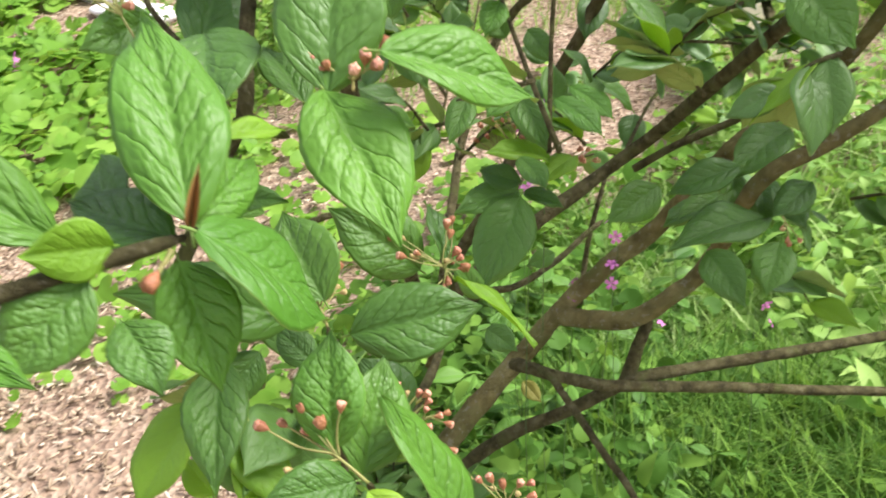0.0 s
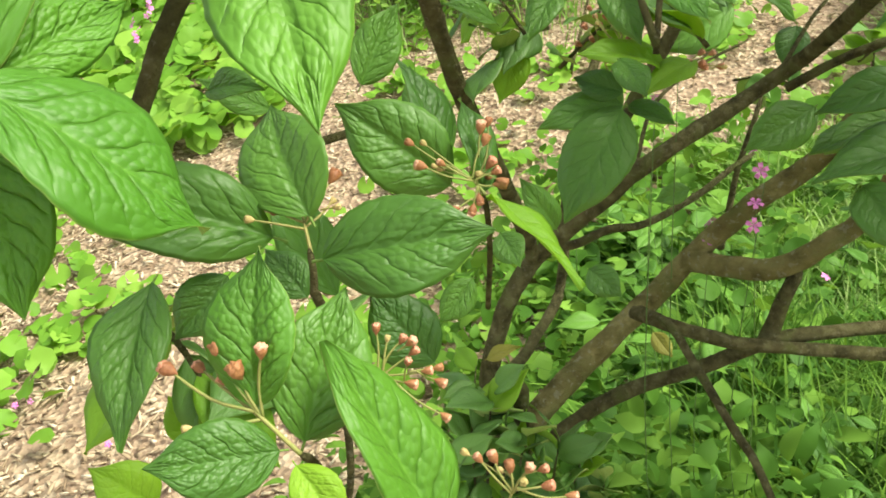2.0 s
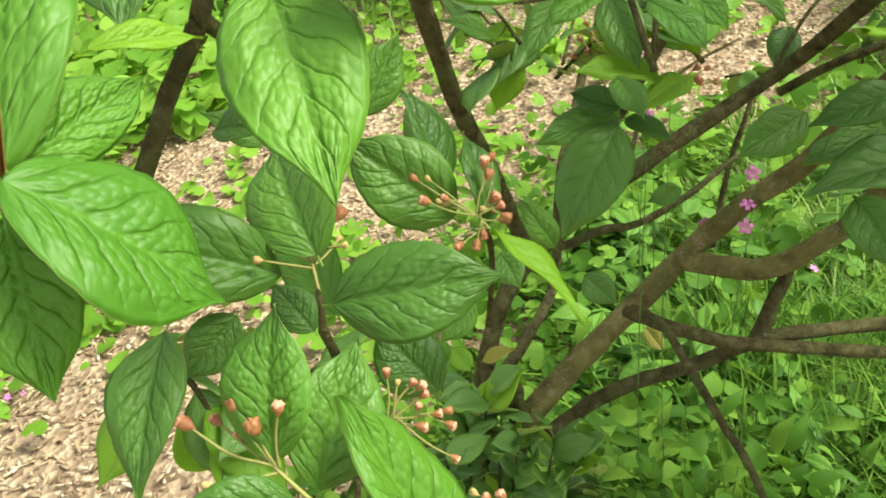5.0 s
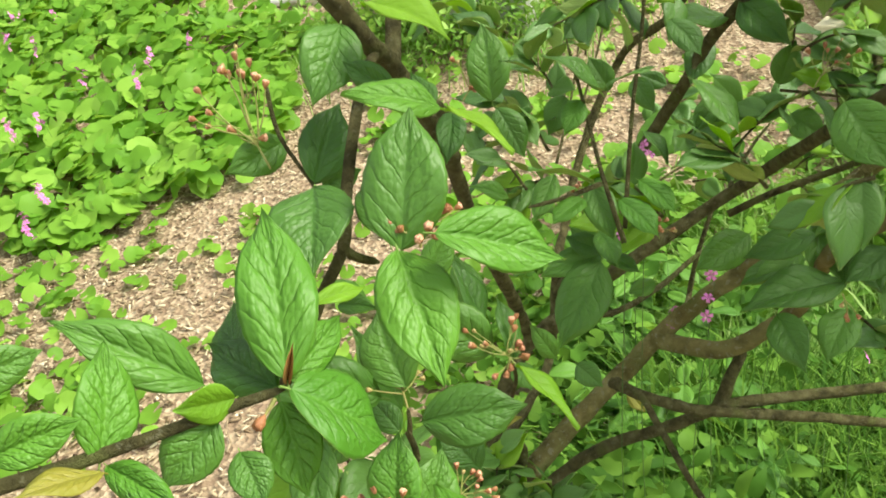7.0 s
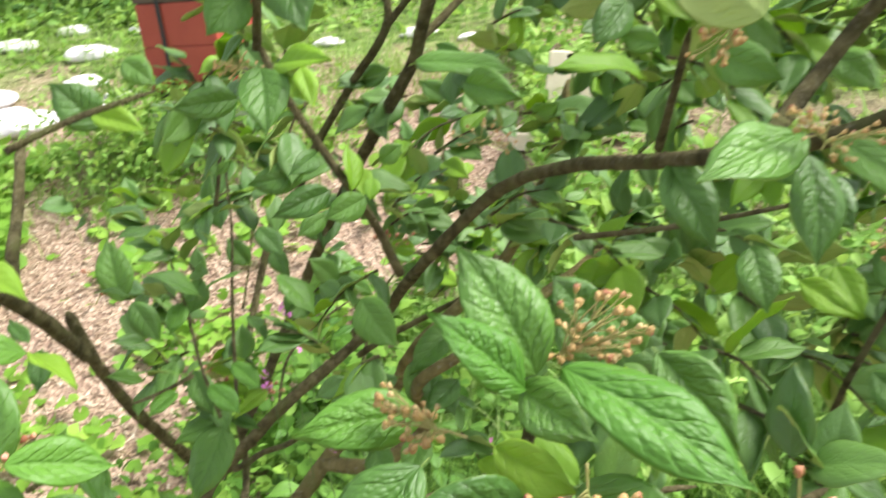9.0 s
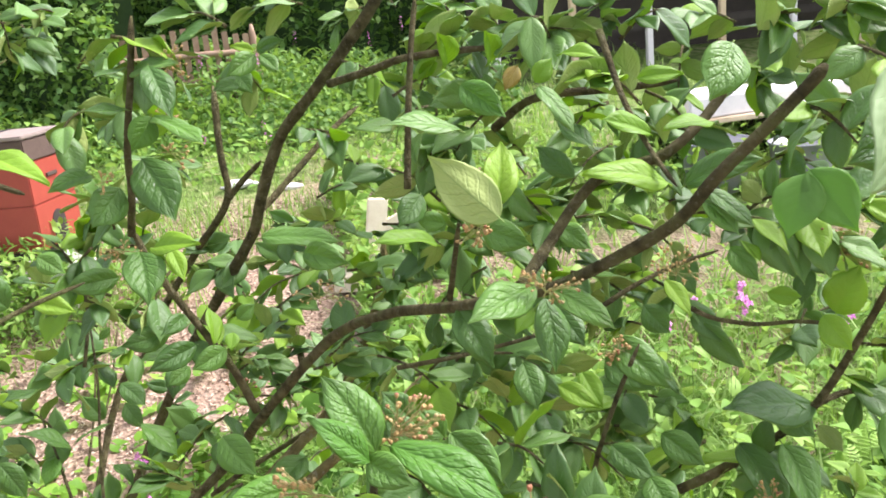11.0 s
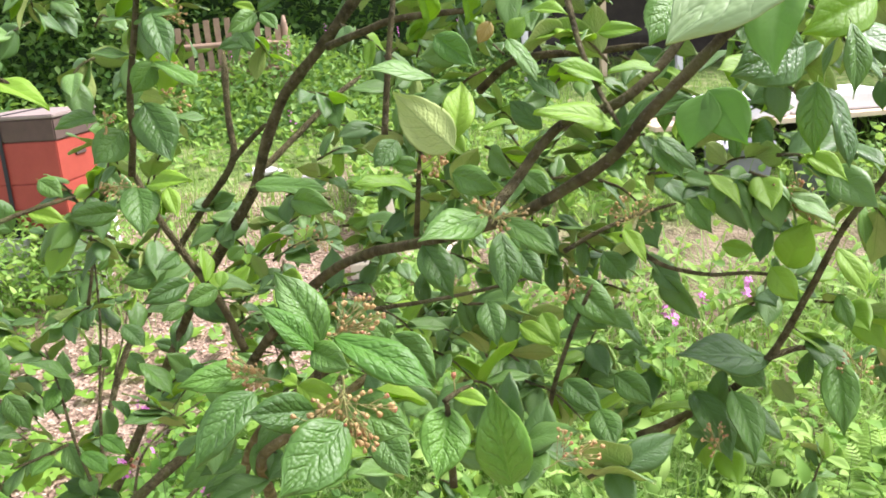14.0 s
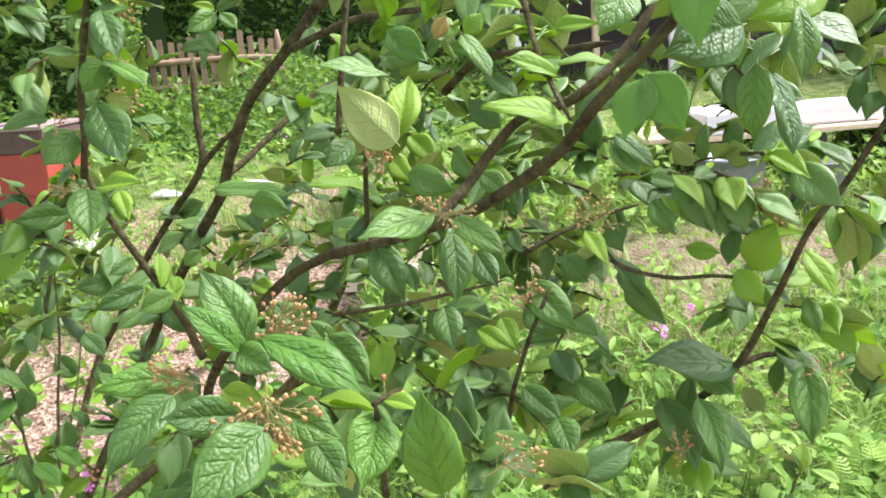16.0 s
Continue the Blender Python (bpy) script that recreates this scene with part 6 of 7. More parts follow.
spray((0.138, 1.053, 0.546), (0.164, 1.086, 0.670), 9)
spray((0.052, 1.045, 0.632), (0.054, 1.100, 0.747), 9)
spray((0.082, 1.056, 0.589), (0.105, 1.056, 0.721), 9)
spray((0.177, 1.073, 0.554), (0.192, 1.082, 0.643), 9)
spray((0.126, 1.055, 0.600), (0.136, 1.095, 0.684), 9)
spray((0.028, 1.046, 0.608), (0.028, 1.122, 0.762), 9)
spray((0.168, 1.040, 1.166), (0.240, 1.019, 1.215), 7)
spray((0.298, 0.973, 1.202), (0.248, 0.968, 1.249), 7)
spray((0.397, 0.916, 1.263), (0.348, 0.912, 1.308), 7)
spray((0.121, 1.118, 1.223), (0.102, 1.105, 1.292), 7)
spray((1.080, 0.504, 1.666), (1.112, 0.457, 1.654), 7)
spray((1.081, 0.561, 1.639), (1.110, 0.511, 1.609), 7)
spray((1.033, 0.569, 1.642), (1.078, 0.556, 1.615), 6)
spray((0.759, 1.280, 1.381), (0.749, 1.264, 1.375), 6)
spray((0.940, 0.976, 1.581), (0.978, 0.950, 1.553), 8)
spray((0.164, 1.474, 1.922), (0.193, 1.409, 1.865), 8)
spray((0.789, 0.949, 1.384), (0.743, 0.967, 1.299), 6)
spray((0.639, 0.887, 1.273), (0.709, 0.780, 1.258), 6)
spray((1.289, 0.763, 1.819), (1.309, 0.740, 1.819), 6)
spray((0.331, 0.892, 1.634), (0.285, 0.893, 1.573), 7)
spray((1.315, 0.676, 1.834), (1.371, 0.643, 1.813), 6)
spray((1.315, 0.678, 1.716), (1.319, 0.625, 1.730), 6)
spray((0.224, 1.299, 1.407), (0.147, 1.302, 1.423), 7)
spray((1.094, 0.963, 1.681), (1.088, 0.900, 1.705), 8)
spray((1.371, 0.786, 1.765), (1.340, 0.702, 1.749), 6)
spray((1.171, 0.584, 1.738), (1.090, 0.502, 1.748), 6)
spray((0.472, 1.363, 1.420), (0.386, 1.360, 1.482), 7)
spray((0.415, 0.798, 1.883), (0.466, 0.813, 1.853), 6)
spray((0.897, 0.754, 1.829), (0.852, 0.679, 1.860), 7)
spray((0.897, 1.199, 1.208), (0.948, 1.187, 1.158), 7)
spray((0.578, 1.262, 1.278), (0.663, 1.257, 1.273), 7)
spray((1.100, 0.896, 1.586), (1.120, 0.907, 1.582), 6)
spray((0.815, 0.991, 1.712), (0.769, 1.001, 1.689), 6)
spray((1.113, 0.614, 1.333), (1.041, 0.574, 1.360), 6)
spray((0.988, 0.803, 1.368), (0.937, 0.747, 1.345), 8)
spray((0.809, 1.342, 1.889), (0.749, 1.284, 1.934), 8)
spray((0.297, 1.197, 1.845), (0.342, 1.109, 1.852), 6)
spray((0.398, 1.006, 1.720), (0.434, 0.984, 1.709), 6)
spray((0.273, 1.191, 1.555), (0.361, 1.162, 1.561), 8)
spray((1.012, 0.940, 1.729), (1.066, 0.923, 1.699), 6)
spray((0.832, 0.981, 1.864), (0.824, 1.012, 1.886), 6)
spray((1.244, 0.967, 1.818), (1.189, 0.987, 1.835), 6)
spray((0.745, 1.158, 0.968), (0.743, 1.120, 0.946), 7)
spray((0.892, 0.915, 1.361), (0.894, 0.882, 1.316), 6)
spray((0.816, 0.977, 1.209), (0.782, 0.998, 1.213), 8)
spray((0.870, 1.074, 1.477), (0.764, 1.045, 1.414), 7)
spray((0.729, 1.120, 1.075), (0.710, 1.107, 1.118), 7)
spray((0.701, 1.210, 1.146), (0.695, 1.161, 1.190), 8)
spray((1.283, 0.663, 1.826), (1.215, 0.677, 1.846), 6)
spray((0.980, 0.968, 1.805), (0.899, 0.917, 1.801), 6)
spray((0.921, 0.757, 1.311), (0.961, 0.690, 1.324), 6)
spray((0.957, 0.647, 1.759), (0.900, 0.641, 1.802), 8)
spray((0.356, 0.891, 1.802), (0.325, 0.871, 1.778), 6)
spray((1.024, 1.223, 1.881), (1.091, 1.190, 1.913), 8)
spray((0.979, 1.195, 1.592), (0.937, 1.216, 1.644), 6)
spray((1.241, 0.935, 1.553), (1.275, 0.923, 1.505), 7)
spray((0.395, 1.346, 1.769), (0.354, 1.385, 1.824), 8)
spray((1.235, 0.724, 1.823), (1.265, 0.656, 1.833), 7)
spray((0.885, 0.912, 1.490), (0.971, 0.888, 1.459), 7)
spray((1.421, 0.861, 1.834), (1.437, 0.822, 1.853), 6)
spray((0.873, 1.031, 1.561), (0.936, 0.999, 1.609), 8)
spray((0.794, 1.077, 1.765), (0.825, 1.113, 1.815), 7)
spray((1.109, 0.936, 1.633), (1.036, 0.880, 1.611), 6)
spray((0.123, 1.485, 1.866), (0.052, 1.419, 1.787), 8)
spray((0.259, 1.222, 1.559), (0.257, 1.214, 1.588), 7)
spray((0.538, 0.796, 1.881), (0.499, 0.810, 1.900), 8)
spray((0.293, 1.473, 1.721), (0.299, 1.431, 1.737), 7)
spray((0.846, 0.902, 1.323), (0.829, 0.934, 1.363), 6)
spray((0.882, 1.061, 1.541), (0.947, 1.061, 1.531), 6)
spray((1.235, 0.732, 1.696), (1.194, 0.699, 1.710), 7)
spray((0.945, 1.062, 1.643), (0.899, 0.997, 1.677), 7)
spray((0.864, 1.090, 1.271), (0.954, 1.087, 1.265), 8)
spray((0.636, 1.045, 1.902), (0.564, 1.032, 1.902), 6)
spray((0.853, 1.152, 1.259), (0.827, 1.096, 1.286), 8)
spray((0.297, 1.183, 1.388), (0.266, 1.169, 1.403), 7)
spray((1.318, 0.726, 1.812), (1.260, 0.735, 1.793), 6)
spray((0.950, 0.999, 1.513), (0.924, 0.948, 1.463), 7)
spray((0.282, 1.205, 1.641), (0.282, 1.184, 1.577), 6)
spray((1.078, 0.884, 1.612), (0.999, 0.865, 1.628), 6)
spray((0.981, 0.819, 1.865), (1.009, 0.799, 1.884), 7)
spray((1.317, 0.859, 1.749), (1.405, 0.863, 1.703), 7)
spray((0.869, 0.849, 1.824), (0.843, 0.809, 1.861), 7)
spray((0.327, 1.331, 1.571), (0.362, 1.284, 1.631), 6)
spray((1.322, 0.678, 1.572), (1.317, 0.594, 1.536), 6)
spray((1.094, 0.996, 1.619), (1.043, 0.928, 1.629), 8)
spray((1.309, 0.780, 1.105), (1.338, 0.797, 1.139), 7)
spray((1.049, 0.919, 1.606), (1.023, 0.916, 1.645), 6)
spray((0.769, 1.226, 1.547), (0.844, 1.128, 1.470), 8)
spray((0.872, 0.860, 1.599), (0.943, 0.870, 1.588), 8)
spray((0.688, 1.089, 1.552), (0.764, 1.049, 1.540), 7)
spray((0.757, 1.403, 1.895), (0.706, 1.370, 1.868), 7)
spray((0.903, 0.798, 1.832), (0.884, 0.756, 1.826), 6)
spray((0.842, 1.372, 1.812), (0.852, 1.385, 1.775), 6)
spray((1.465, 0.830, 1.286), (1.427, 0.814, 1.282), 6)
spray((0.204, 1.389, 1.434), (0.106, 1.367, 1.484), 7)
spray((0.362, 1.055, 1.585), (0.372, 1.060, 1.624), 6)
spray((0.132, 1.493, 1.929), (0.080, 1.523, 1.923), 7)
spray((1.340, 0.952, 1.705), (1.352, 0.911, 1.756), 7)
spray((1.326, 0.886, 1.846), (1.344, 0.854, 1.829), 6)
spray((0.615, 1.252, 1.301), (0.638, 1.212, 1.348), 6)
spray((1.016, 0.888, 1.679), (0.929, 0.848, 1.623), 8)
spray((1.003, 1.384, 1.743), (0.934, 1.407, 1.791), 6)
spray((1.064, 0.971, 1.467), (0.978, 0.905, 1.445), 8)
spray((0.705, 1.023, 1.363), (0.654, 1.021, 1.327), 7)
spray((0.823, 1.124, 1.718), (0.826, 1.122, 1.776), 8)
spray((1.148, 0.664, 1.837), (1.091, 0.646, 1.820), 8)
spray((0.873, 1.114, 1.678), (0.777, 1.045, 1.639), 7)
spray((0.757, 1.109, 1.298), (0.858, 1.109, 1.337), 8)
spray((1.373, 0.771, 1.753), (1.376, 0.720, 1.798), 8)
spray((0.349, 0.957, 1.641), (0.360, 0.880, 1.696), 8)
spray((1.201, 0.723, 1.464), (1.158, 0.677, 1.434), 6)
spray((0.859, 0.848, 1.773), (0.805, 0.803, 1.775), 7)
spray((0.951, 0.897, 1.498), (0.949, 0.884, 1.484), 6)
spray((1.254, 0.787, 1.636), (1.153, 0.743, 1.655), 6)
spray((1.018, 0.802, 1.516), (0.974, 0.766, 1.528), 6)
spray((0.324, 0.978, 1.545), (0.259, 0.977, 1.561), 6)
spray((0.177, 1.304, 1.924), (0.177, 1.318, 1.871), 7)
spray((1.054, 1.021, 1.829), (1.041, 0.948, 1.839), 7)
spray((0.732, 1.156, 1.782), (0.770, 1.142, 1.763), 6)
spray((1.392, 0.984, 1.765), (1.445, 0.936, 1.784), 8)
spray((0.651, 1.291, 1.648), (0.730, 1.232, 1.616), 7)
spray((1.207, 0.665, 1.830), (1.180, 0.619, 1.842), 6)
spray((0.384, 0.936, 1.784), (0.432, 0.843, 1.808), 8)
spray((1.402, 0.835, 1.848), (1.400, 0.741, 1.807), 8)
spray((0.245, 1.415, 1.930), (0.199, 1.357, 1.936), 6)
spray((1.218, 0.870, 1.750), (1.194, 0.824, 1.738), 7)
spray((0.608, 1.004, 1.381), (0.636, 1.000, 1.391), 8)
spray((1.099, 0.864, 1.193), (1.049, 0.833, 1.154), 8)
spray((0.841, 1.328, 1.759), (0.920, 1.278, 1.815), 8)
spray((0.974, 0.897, 1.613), (0.898, 0.831, 1.579), 8)
spray((1.065, 0.885, 1.405), (0.995, 0.891, 1.420), 6)
spray((1.009, 0.936, 1.715), (0.991, 0.930, 1.754), 8)
spray((1.053, 0.901, 1.465), (0.971, 0.848, 1.522), 7)
spray((1.272, 0.817, 1.670), (1.210, 0.777, 1.683), 6)
spray((0.771, 0.868, 1.637), (0.703, 0.910, 1.684), 7)
spray((0.994, 0.799, 1.868), (0.944, 0.831, 1.834), 7)
spray((0.818, 1.232, 1.531), (0.799, 1.231, 1.595), 8)
spray((1.239, 0.764, 1.815), (1.247, 0.705, 1.831), 8)
spray((0.819, 1.070, 1.651), (0.847, 1.058, 1.597), 7)
spray((0.434, 0.879, 1.840), (0.428, 0.788, 1.841), 8)
spray((0.148, 1.435, 1.867), (0.229, 1.376, 1.926), 6)
spray((1.202, 1.052, 1.787), (1.156, 0.976, 1.721), 7)
spray((0.619, 1.186, 1.057), (0.677, 1.101, 1.077), 8)
spray((0.968, 0.878, 1.609), (0.921, 0.899, 1.587), 8)
spray((0.942, 0.825, 1.528), (0.871, 0.819, 1.486), 7)
spray((0.717, 1.251, 1.284), (0.717, 1.233, 1.298), 6)
spray((0.883, 1.190, 1.872), (0.867, 1.171, 1.850), 7)
spray((0.253, 1.426, 1.492), (0.311, 1.424, 1.509), 8)
spray((1.179, 0.737, 1.419), (1.274, 0.751, 1.452), 8)
spray((1.260, 0.821, 1.809), (1.196, 0.849, 1.762), 6)
spray((1.421, 0.833, 1.703), (1.437, 0.754, 1.672), 8)
spray((1.471, 0.877, 1.564), (1.520, 0.882, 1.502), 8)
spray((0.767, 0.821, 1.208), (0.803, 0.806, 1.239), 7)
spray((0.792, 1.010, 1.746), (0.735, 0.967, 1.726), 7)
spray((0.481, 1.373, 1.510), (0.429, 1.364, 1.471), 6)
spray((1.446, 0.817, 1.221), (1.430, 0.753, 1.291), 6)
spray((0.786, 1.171, 1.634), (0.803, 1.175, 1.549), 7)
spray((0.949, 0.751, 1.337), (0.966, 0.758, 1.323), 8)
spray((1.142, 0.951, 1.681), (1.148, 0.863, 1.645), 7)
spray((0.694, 1.322, 1.376), (0.767, 1.355, 1.422), 8)
spray((0.937, 1.230, 1.476), (0.834, 1.168, 1.432), 8)
spray((0.863, 1.100, 1.558), (0.920, 1.034, 1.487), 6)
spray((0.928, 0.812, 1.604), (0.995, 0.803, 1.587), 6)
spray((0.562, 1.291, 1.524), (0.598, 1.246, 1.532), 8)
spray((0.809, 0.961, 1.475), (0.882, 0.889, 1.419), 7)
spray((0.582, 1.216, 1.471), (0.483, 1.177, 1.427), 7)
spray((0.591, 1.459, 1.451), (0.629, 1.401, 1.409), 7)
spray((0.442, 1.414, 1.227), (0.446, 1.393, 1.307), 8)
spray((0.671, 1.452, 1.206), (0.594, 1.418, 1.193), 8)
spray((0.839, 1.136, 1.446), (0.752, 1.122, 1.506), 8)
spray((0.734, 0.997, 1.308), (0.731, 0.941, 1.270), 7)
spray((0.534, 1.510, 1.414), (0.648, 1.464, 1.459), 8)
spray((0.613, 1.405, 1.225), (0.510, 1.368, 1.189), 7)
spray((0.709, 0.953, 1.530), (0.701, 0.904, 1.516), 8)
spray((0.643, 1.416, 1.486), (0.551, 1.397, 1.522), 7)
spray((0.722, 1.247, 1.405), (0.687, 1.226, 1.463), 8)
spray((0.483, 1.392, 1.206), (0.586, 1.334, 1.196), 8)
spray((0.826, 1.462, 1.183), (0.928, 1.403, 1.171), 8)
spray((0.778, 1.220, 0.946), (0.850, 1.151, 0.879), 7)
spray((0.626, 1.454, 1.222), (0.526, 1.436, 1.261), 8)
spray((0.747, 1.057, 1.520), (0.775, 1.015, 1.552), 8)
spray((0.759, 1.125, 1.302), (0.794, 1.090, 1.344), 7)
spray((0.539, 1.394, 1.377), (0.528, 1.340, 1.324), 7)
spray((0.794, 1.311, 1.237), (0.837, 1.280, 1.301), 8)
spray((0.477, 1.282, 1.435), (0.490, 1.227, 1.394), 8)
spray((0.773, 1.083, 1.189), (0.840, 1.034, 1.197), 7)
spray((0.620, 1.184, 1.399), (0.636, 1.138, 1.394), 8)
spray((0.445, 1.358, 1.507), (0.420, 1.321, 1.511), 8)
spray((0.480, 1.323, 1.407), (0.466, 1.280, 1.395), 8)
spray((0.856, 1.501, 1.448), (0.932, 1.428, 1.370), 7)
spray((0.655, 1.363, 1.258), (0.759, 1.314, 1.286), 8)
spray((0.796, 0.951, 1.551), (0.824, 0.906, 1.569), 7)
spray((0.771, 1.112, 1.455), (0.710, 1.090, 1.501), 8)
spray((0.768, 1.093, 1.030), (0.823, 1.037, 1.005), 8)
spray((0.491, 1.430, 1.244), (0.509, 1.367, 1.170), 7)
spray((0.610, 1.362, 1.421), (0.504, 1.347, 1.466), 7)
spray((0.789, 1.047, 1.353), (0.870, 0.985, 1.336), 8)
spray((0.837, 1.188, 1.546), (0.865, 1.131, 1.503), 8)
spray((0.447, 1.046, 1.317), (0.361, 0.997, 1.264), 8)
spray((0.116, 1.662, 1.185), (0.127, 1.662, 1.245), 6)
spray((0.308, 1.599, 0.969), (0.393, 1.591, 0.964), 6)
spray((0.512, 1.752, 1.154), (0.467, 1.680, 1.115), 6)
spray((0.263, 1.617, 1.114), (0.304, 1.586, 1.097), 6)
spray((0.591, 1.522, 0.994), (0.515, 1.447, 0.971), 6)
spray((0.476, 1.622, 0.987), (0.533, 1.625, 1.021), 6)
spray((0.123, 1.722, 1.313), (0.147, 1.719, 1.358), 6)
spray((0.481, 1.555, 0.985), (0.505, 1.518, 0.966), 6)
spray((0.422, 1.831, 1.249), (0.456, 1.815, 1.263), 6)
spray((0.499, 1.647, 0.972), (0.495, 1.643, 1.033), 6)
tagged(joined("foliage", (CROWN, LEAF_UNDER, YOUNG_BACKLIT), shrub), kind="stuff")

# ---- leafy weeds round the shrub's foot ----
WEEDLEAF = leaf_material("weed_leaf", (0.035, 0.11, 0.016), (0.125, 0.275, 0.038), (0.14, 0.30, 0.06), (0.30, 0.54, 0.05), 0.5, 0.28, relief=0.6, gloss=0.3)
# Brighter copy of the weed leaf; open sunlight is put into its colour.
SUNLIT_WEEDLEAF = leaf_material("sunlit_weed_leaf", (0.13, 0.27, 0.03), (0.26, 0.43, 0.07), (0.28, 0.44, 0.09), (0.42, 0.64, 0.07), 0.55, 0.35, relief=0.4, gloss=0.3)


def plant_weeds():
    rows, stalks = broad_weeds()
    FILL.clear()
    for base, tip, roll, wide, sunlit in rows:
        FILL.append((picker.choice(SMALL[""]), leaf_pose(base, tip, roll, wide), int(sunlit)))
    leaves = joined("broad_weeds", (WEEDLEAF, WEEDLEAF, SUNLIT_WEEDLEAF))
    tagged(leaves, "leafy green weeds crowding round the shrub's foot", "weeds", kind="stuff")
    verts, faces = [], []
    for a, b in stalks:
        v, f = tube([a, a.lerp(b, 0.5) + Vector((0.008, 0, 0)), b], 0.0022, 0.0012, 5, 3, 0.05)
        k = len(verts)
        verts.extend(v)
        faces.extend(tuple(q + k for q in g) for g in f)
    tagged(link("stalks", mesh_of("stalks", verts, faces, True), WEEDSTALK, leaves), kind="stuff")


plant_weeds()

# ---- a fern at the edge of the grass ----
def fern(x, y, count, seed):
    r = random.Random(seed)
    z = float(lie(x, y))
    ob = thing("fern", (x, y, z), "light green fern with feathered arching fronds in grass", "fern")
    for k in range(count):
        turn = 6.2832 * (k + r.uniform(-0.25, 0.25)) / count
        length, rise = r.uniform(0.36, 0.48), r.uniform(0.85, 1.15)
        out, across = Vector((math.cos(turn), math.sin(turn), 0)), Vector((-math.sin(turn), math.cos(turn), 0))
        line = [Vector((x, y, z)) + out * (length * u * (0.35 + 0.55 * u)) + Vector((0, 0, length * rise * (u - 0.45 * u ** 2.4))) for u in (0, 0.25, 0.5, 0.75, 1.0)]
        verts, faces = tube(line, 0.0024, 0.0007, 5, 5, 0.03)
        track = spline(line, 7)
        for i in range(5, len(track) - 1):
            u = i / (len(track) - 1)
            along = (Vector(track[i + 1]) - Vector(track[i - 1])).normalized()
            reach = 0.125 * math.sin(math.pi * min(1, 0.22 + 0.78 * u)) ** 0.8 * length / 0.42
            for s in (-1, 1):
                a = Vector(track[i])
                d = (across * s + along * 0.45).normalized()
                n = Vector((0, 0, 1))
                w = along * 0.0075
                at = len(verts)
                verts.extend([a - w * 0.7, a + d * reach * 0.45 - w + n * 0.006, a + d * reach - n * 0.014, a + d * reach * 0.45 + w + n * 0.006, a + w * 0.7, a + d * reach * 0.45 + n * 0.001])
                faces.extend([(at, at + 1, at + 5), (at + 1, at + 2, at + 5), (at + 2, at + 3, at + 5), (at + 3, at + 4, at + 5), (at + 4, at, at + 5)])
        link("frond", mesh_of("frond", verts, faces, False), FERN, ob)


FERN = plain("fern_green", (0.16, 0.32, 0.04), (0.30, 0.48, 0.09), 30.0, 0.6, 0.1, 0.3)
fern(2.42, 2.10, 7, 5)
fern(2.75, 2.30, 6, 9)

# ---- pink wild flowers ----
def wild_flower(x, y, height, count, big=1.0):
    z = float(lie(x, y))
    ob = thing("wild_flower", (x, y, z), "slender stalk with small pink-purple blossoms", "flower", "pink wild flowers")
    sway = picker.uniform(-0.04, 0.04)
    v, f = tube([(x + 3 * sway, y + 0.12, z), (x + sway * 0.4, y + 0.05, z + height * 0.5), (x + sway, y + 0.01, z + height)], 0.0010, 0.0007, 6, 4, 0.1)
    link("stalk", mesh_of("stalk", v, f, True), WEEDSTALK, ob)
    for k in range(count):
        bm = bmesh.new()
        c = Vector((x + sway + picker.uniform(-0.018, 0.018), y + picker.uniform(-0.018, 0.018), z + height - 0.018 * k))
        tilt = Euler((picker.uniform(-1.2, 1.2), picker.uniform(-1.2, 1.2), picker.uniform(0, 6))).to_matrix().to_4x4()
        for p in range(5):
            a = 6.2832 * p / 5
            m = Matrix.Translation(c) @ tilt @ Matrix.Rotation(a, 4, "Z")
            q = [m @ (Vector(t) * big) for t in ((0, 0, 0), (-0.0028, 0.005, 0.003), (-0.0026, 0.0098, 0.0015), (0.0, 0.0088, 0.001), (0.0026, 0.0098, 0.0015), (0.0028, 0.005, 0.003))]
            bm.faces.new([bm.verts.new(t) for t in q])
        part("blossom", bm, PINK, ob)


wild_flower(0.318, 1.253, 1.044, 3)
wild_flower(0.367, 1.267, 0.958, 2)
wild_flower(0.273, 1.300, 0.911, 3)
wild_flower(0.213, 1.513, 1.009, 2)
wild_flower(0.166, 1.639, 1.048, 2)
wild_flower(0.244, 1.245, 1.205, 2)
wild_flower(0.218, 1.158, 1.136, 2)
wild_flower(0.588, 1.315, 0.869, 2)
wild_flower(0.446, 1.716, 0.611, 1)
wild_flower(-2.951, 3.591, 0.326, 7, 1.8)
wild_flower(-4.468, 5.213, 0.214, 7, 1.8)
wild_flower(-3.672, 4.508, 0.305, 7, 1.8)
wild_flower(-3.990, 4.609, 0.309, 7, 1.8)
wild_flower(-2.544, 3.003, 0.330, 7, 1.8)
wild_flower(-2.815, 4.353, 0.277, 7, 1.8)
wild_flower(-2.706, 4.102, 0.301, 7, 1.8)
wild_flower(-3.013, 4.079, 0.305, 7, 1.8)
wild_flower(-3.126, 3.528, 0.327, 7, 1.8)
wild_flower(-2.313, 2.684, 0.330, 7, 1.8)
wild_flower(-4.093, 5.256, 0.192, 7, 1.8)
wild_flower(-2.681, 4.628, 0.242, 7, 1.8)
wild_flower(-1.120, 1.628, 0.050, 2)
wild_flower(-1.489, 1.751, 0.050, 2)
wild_flower(-1.472, 1.714, 0.050, 1)
wild_flower(1.929, 2.762, 0.688, 3, 1.7)
wild_flower(2.118, 2.566, 0.831, 4, 1.7)
wild_flower(2.180, 2.643, 0.757, 3, 1.7)
wild_flower(2.093, 2.844, 0.686, 3, 1.7)
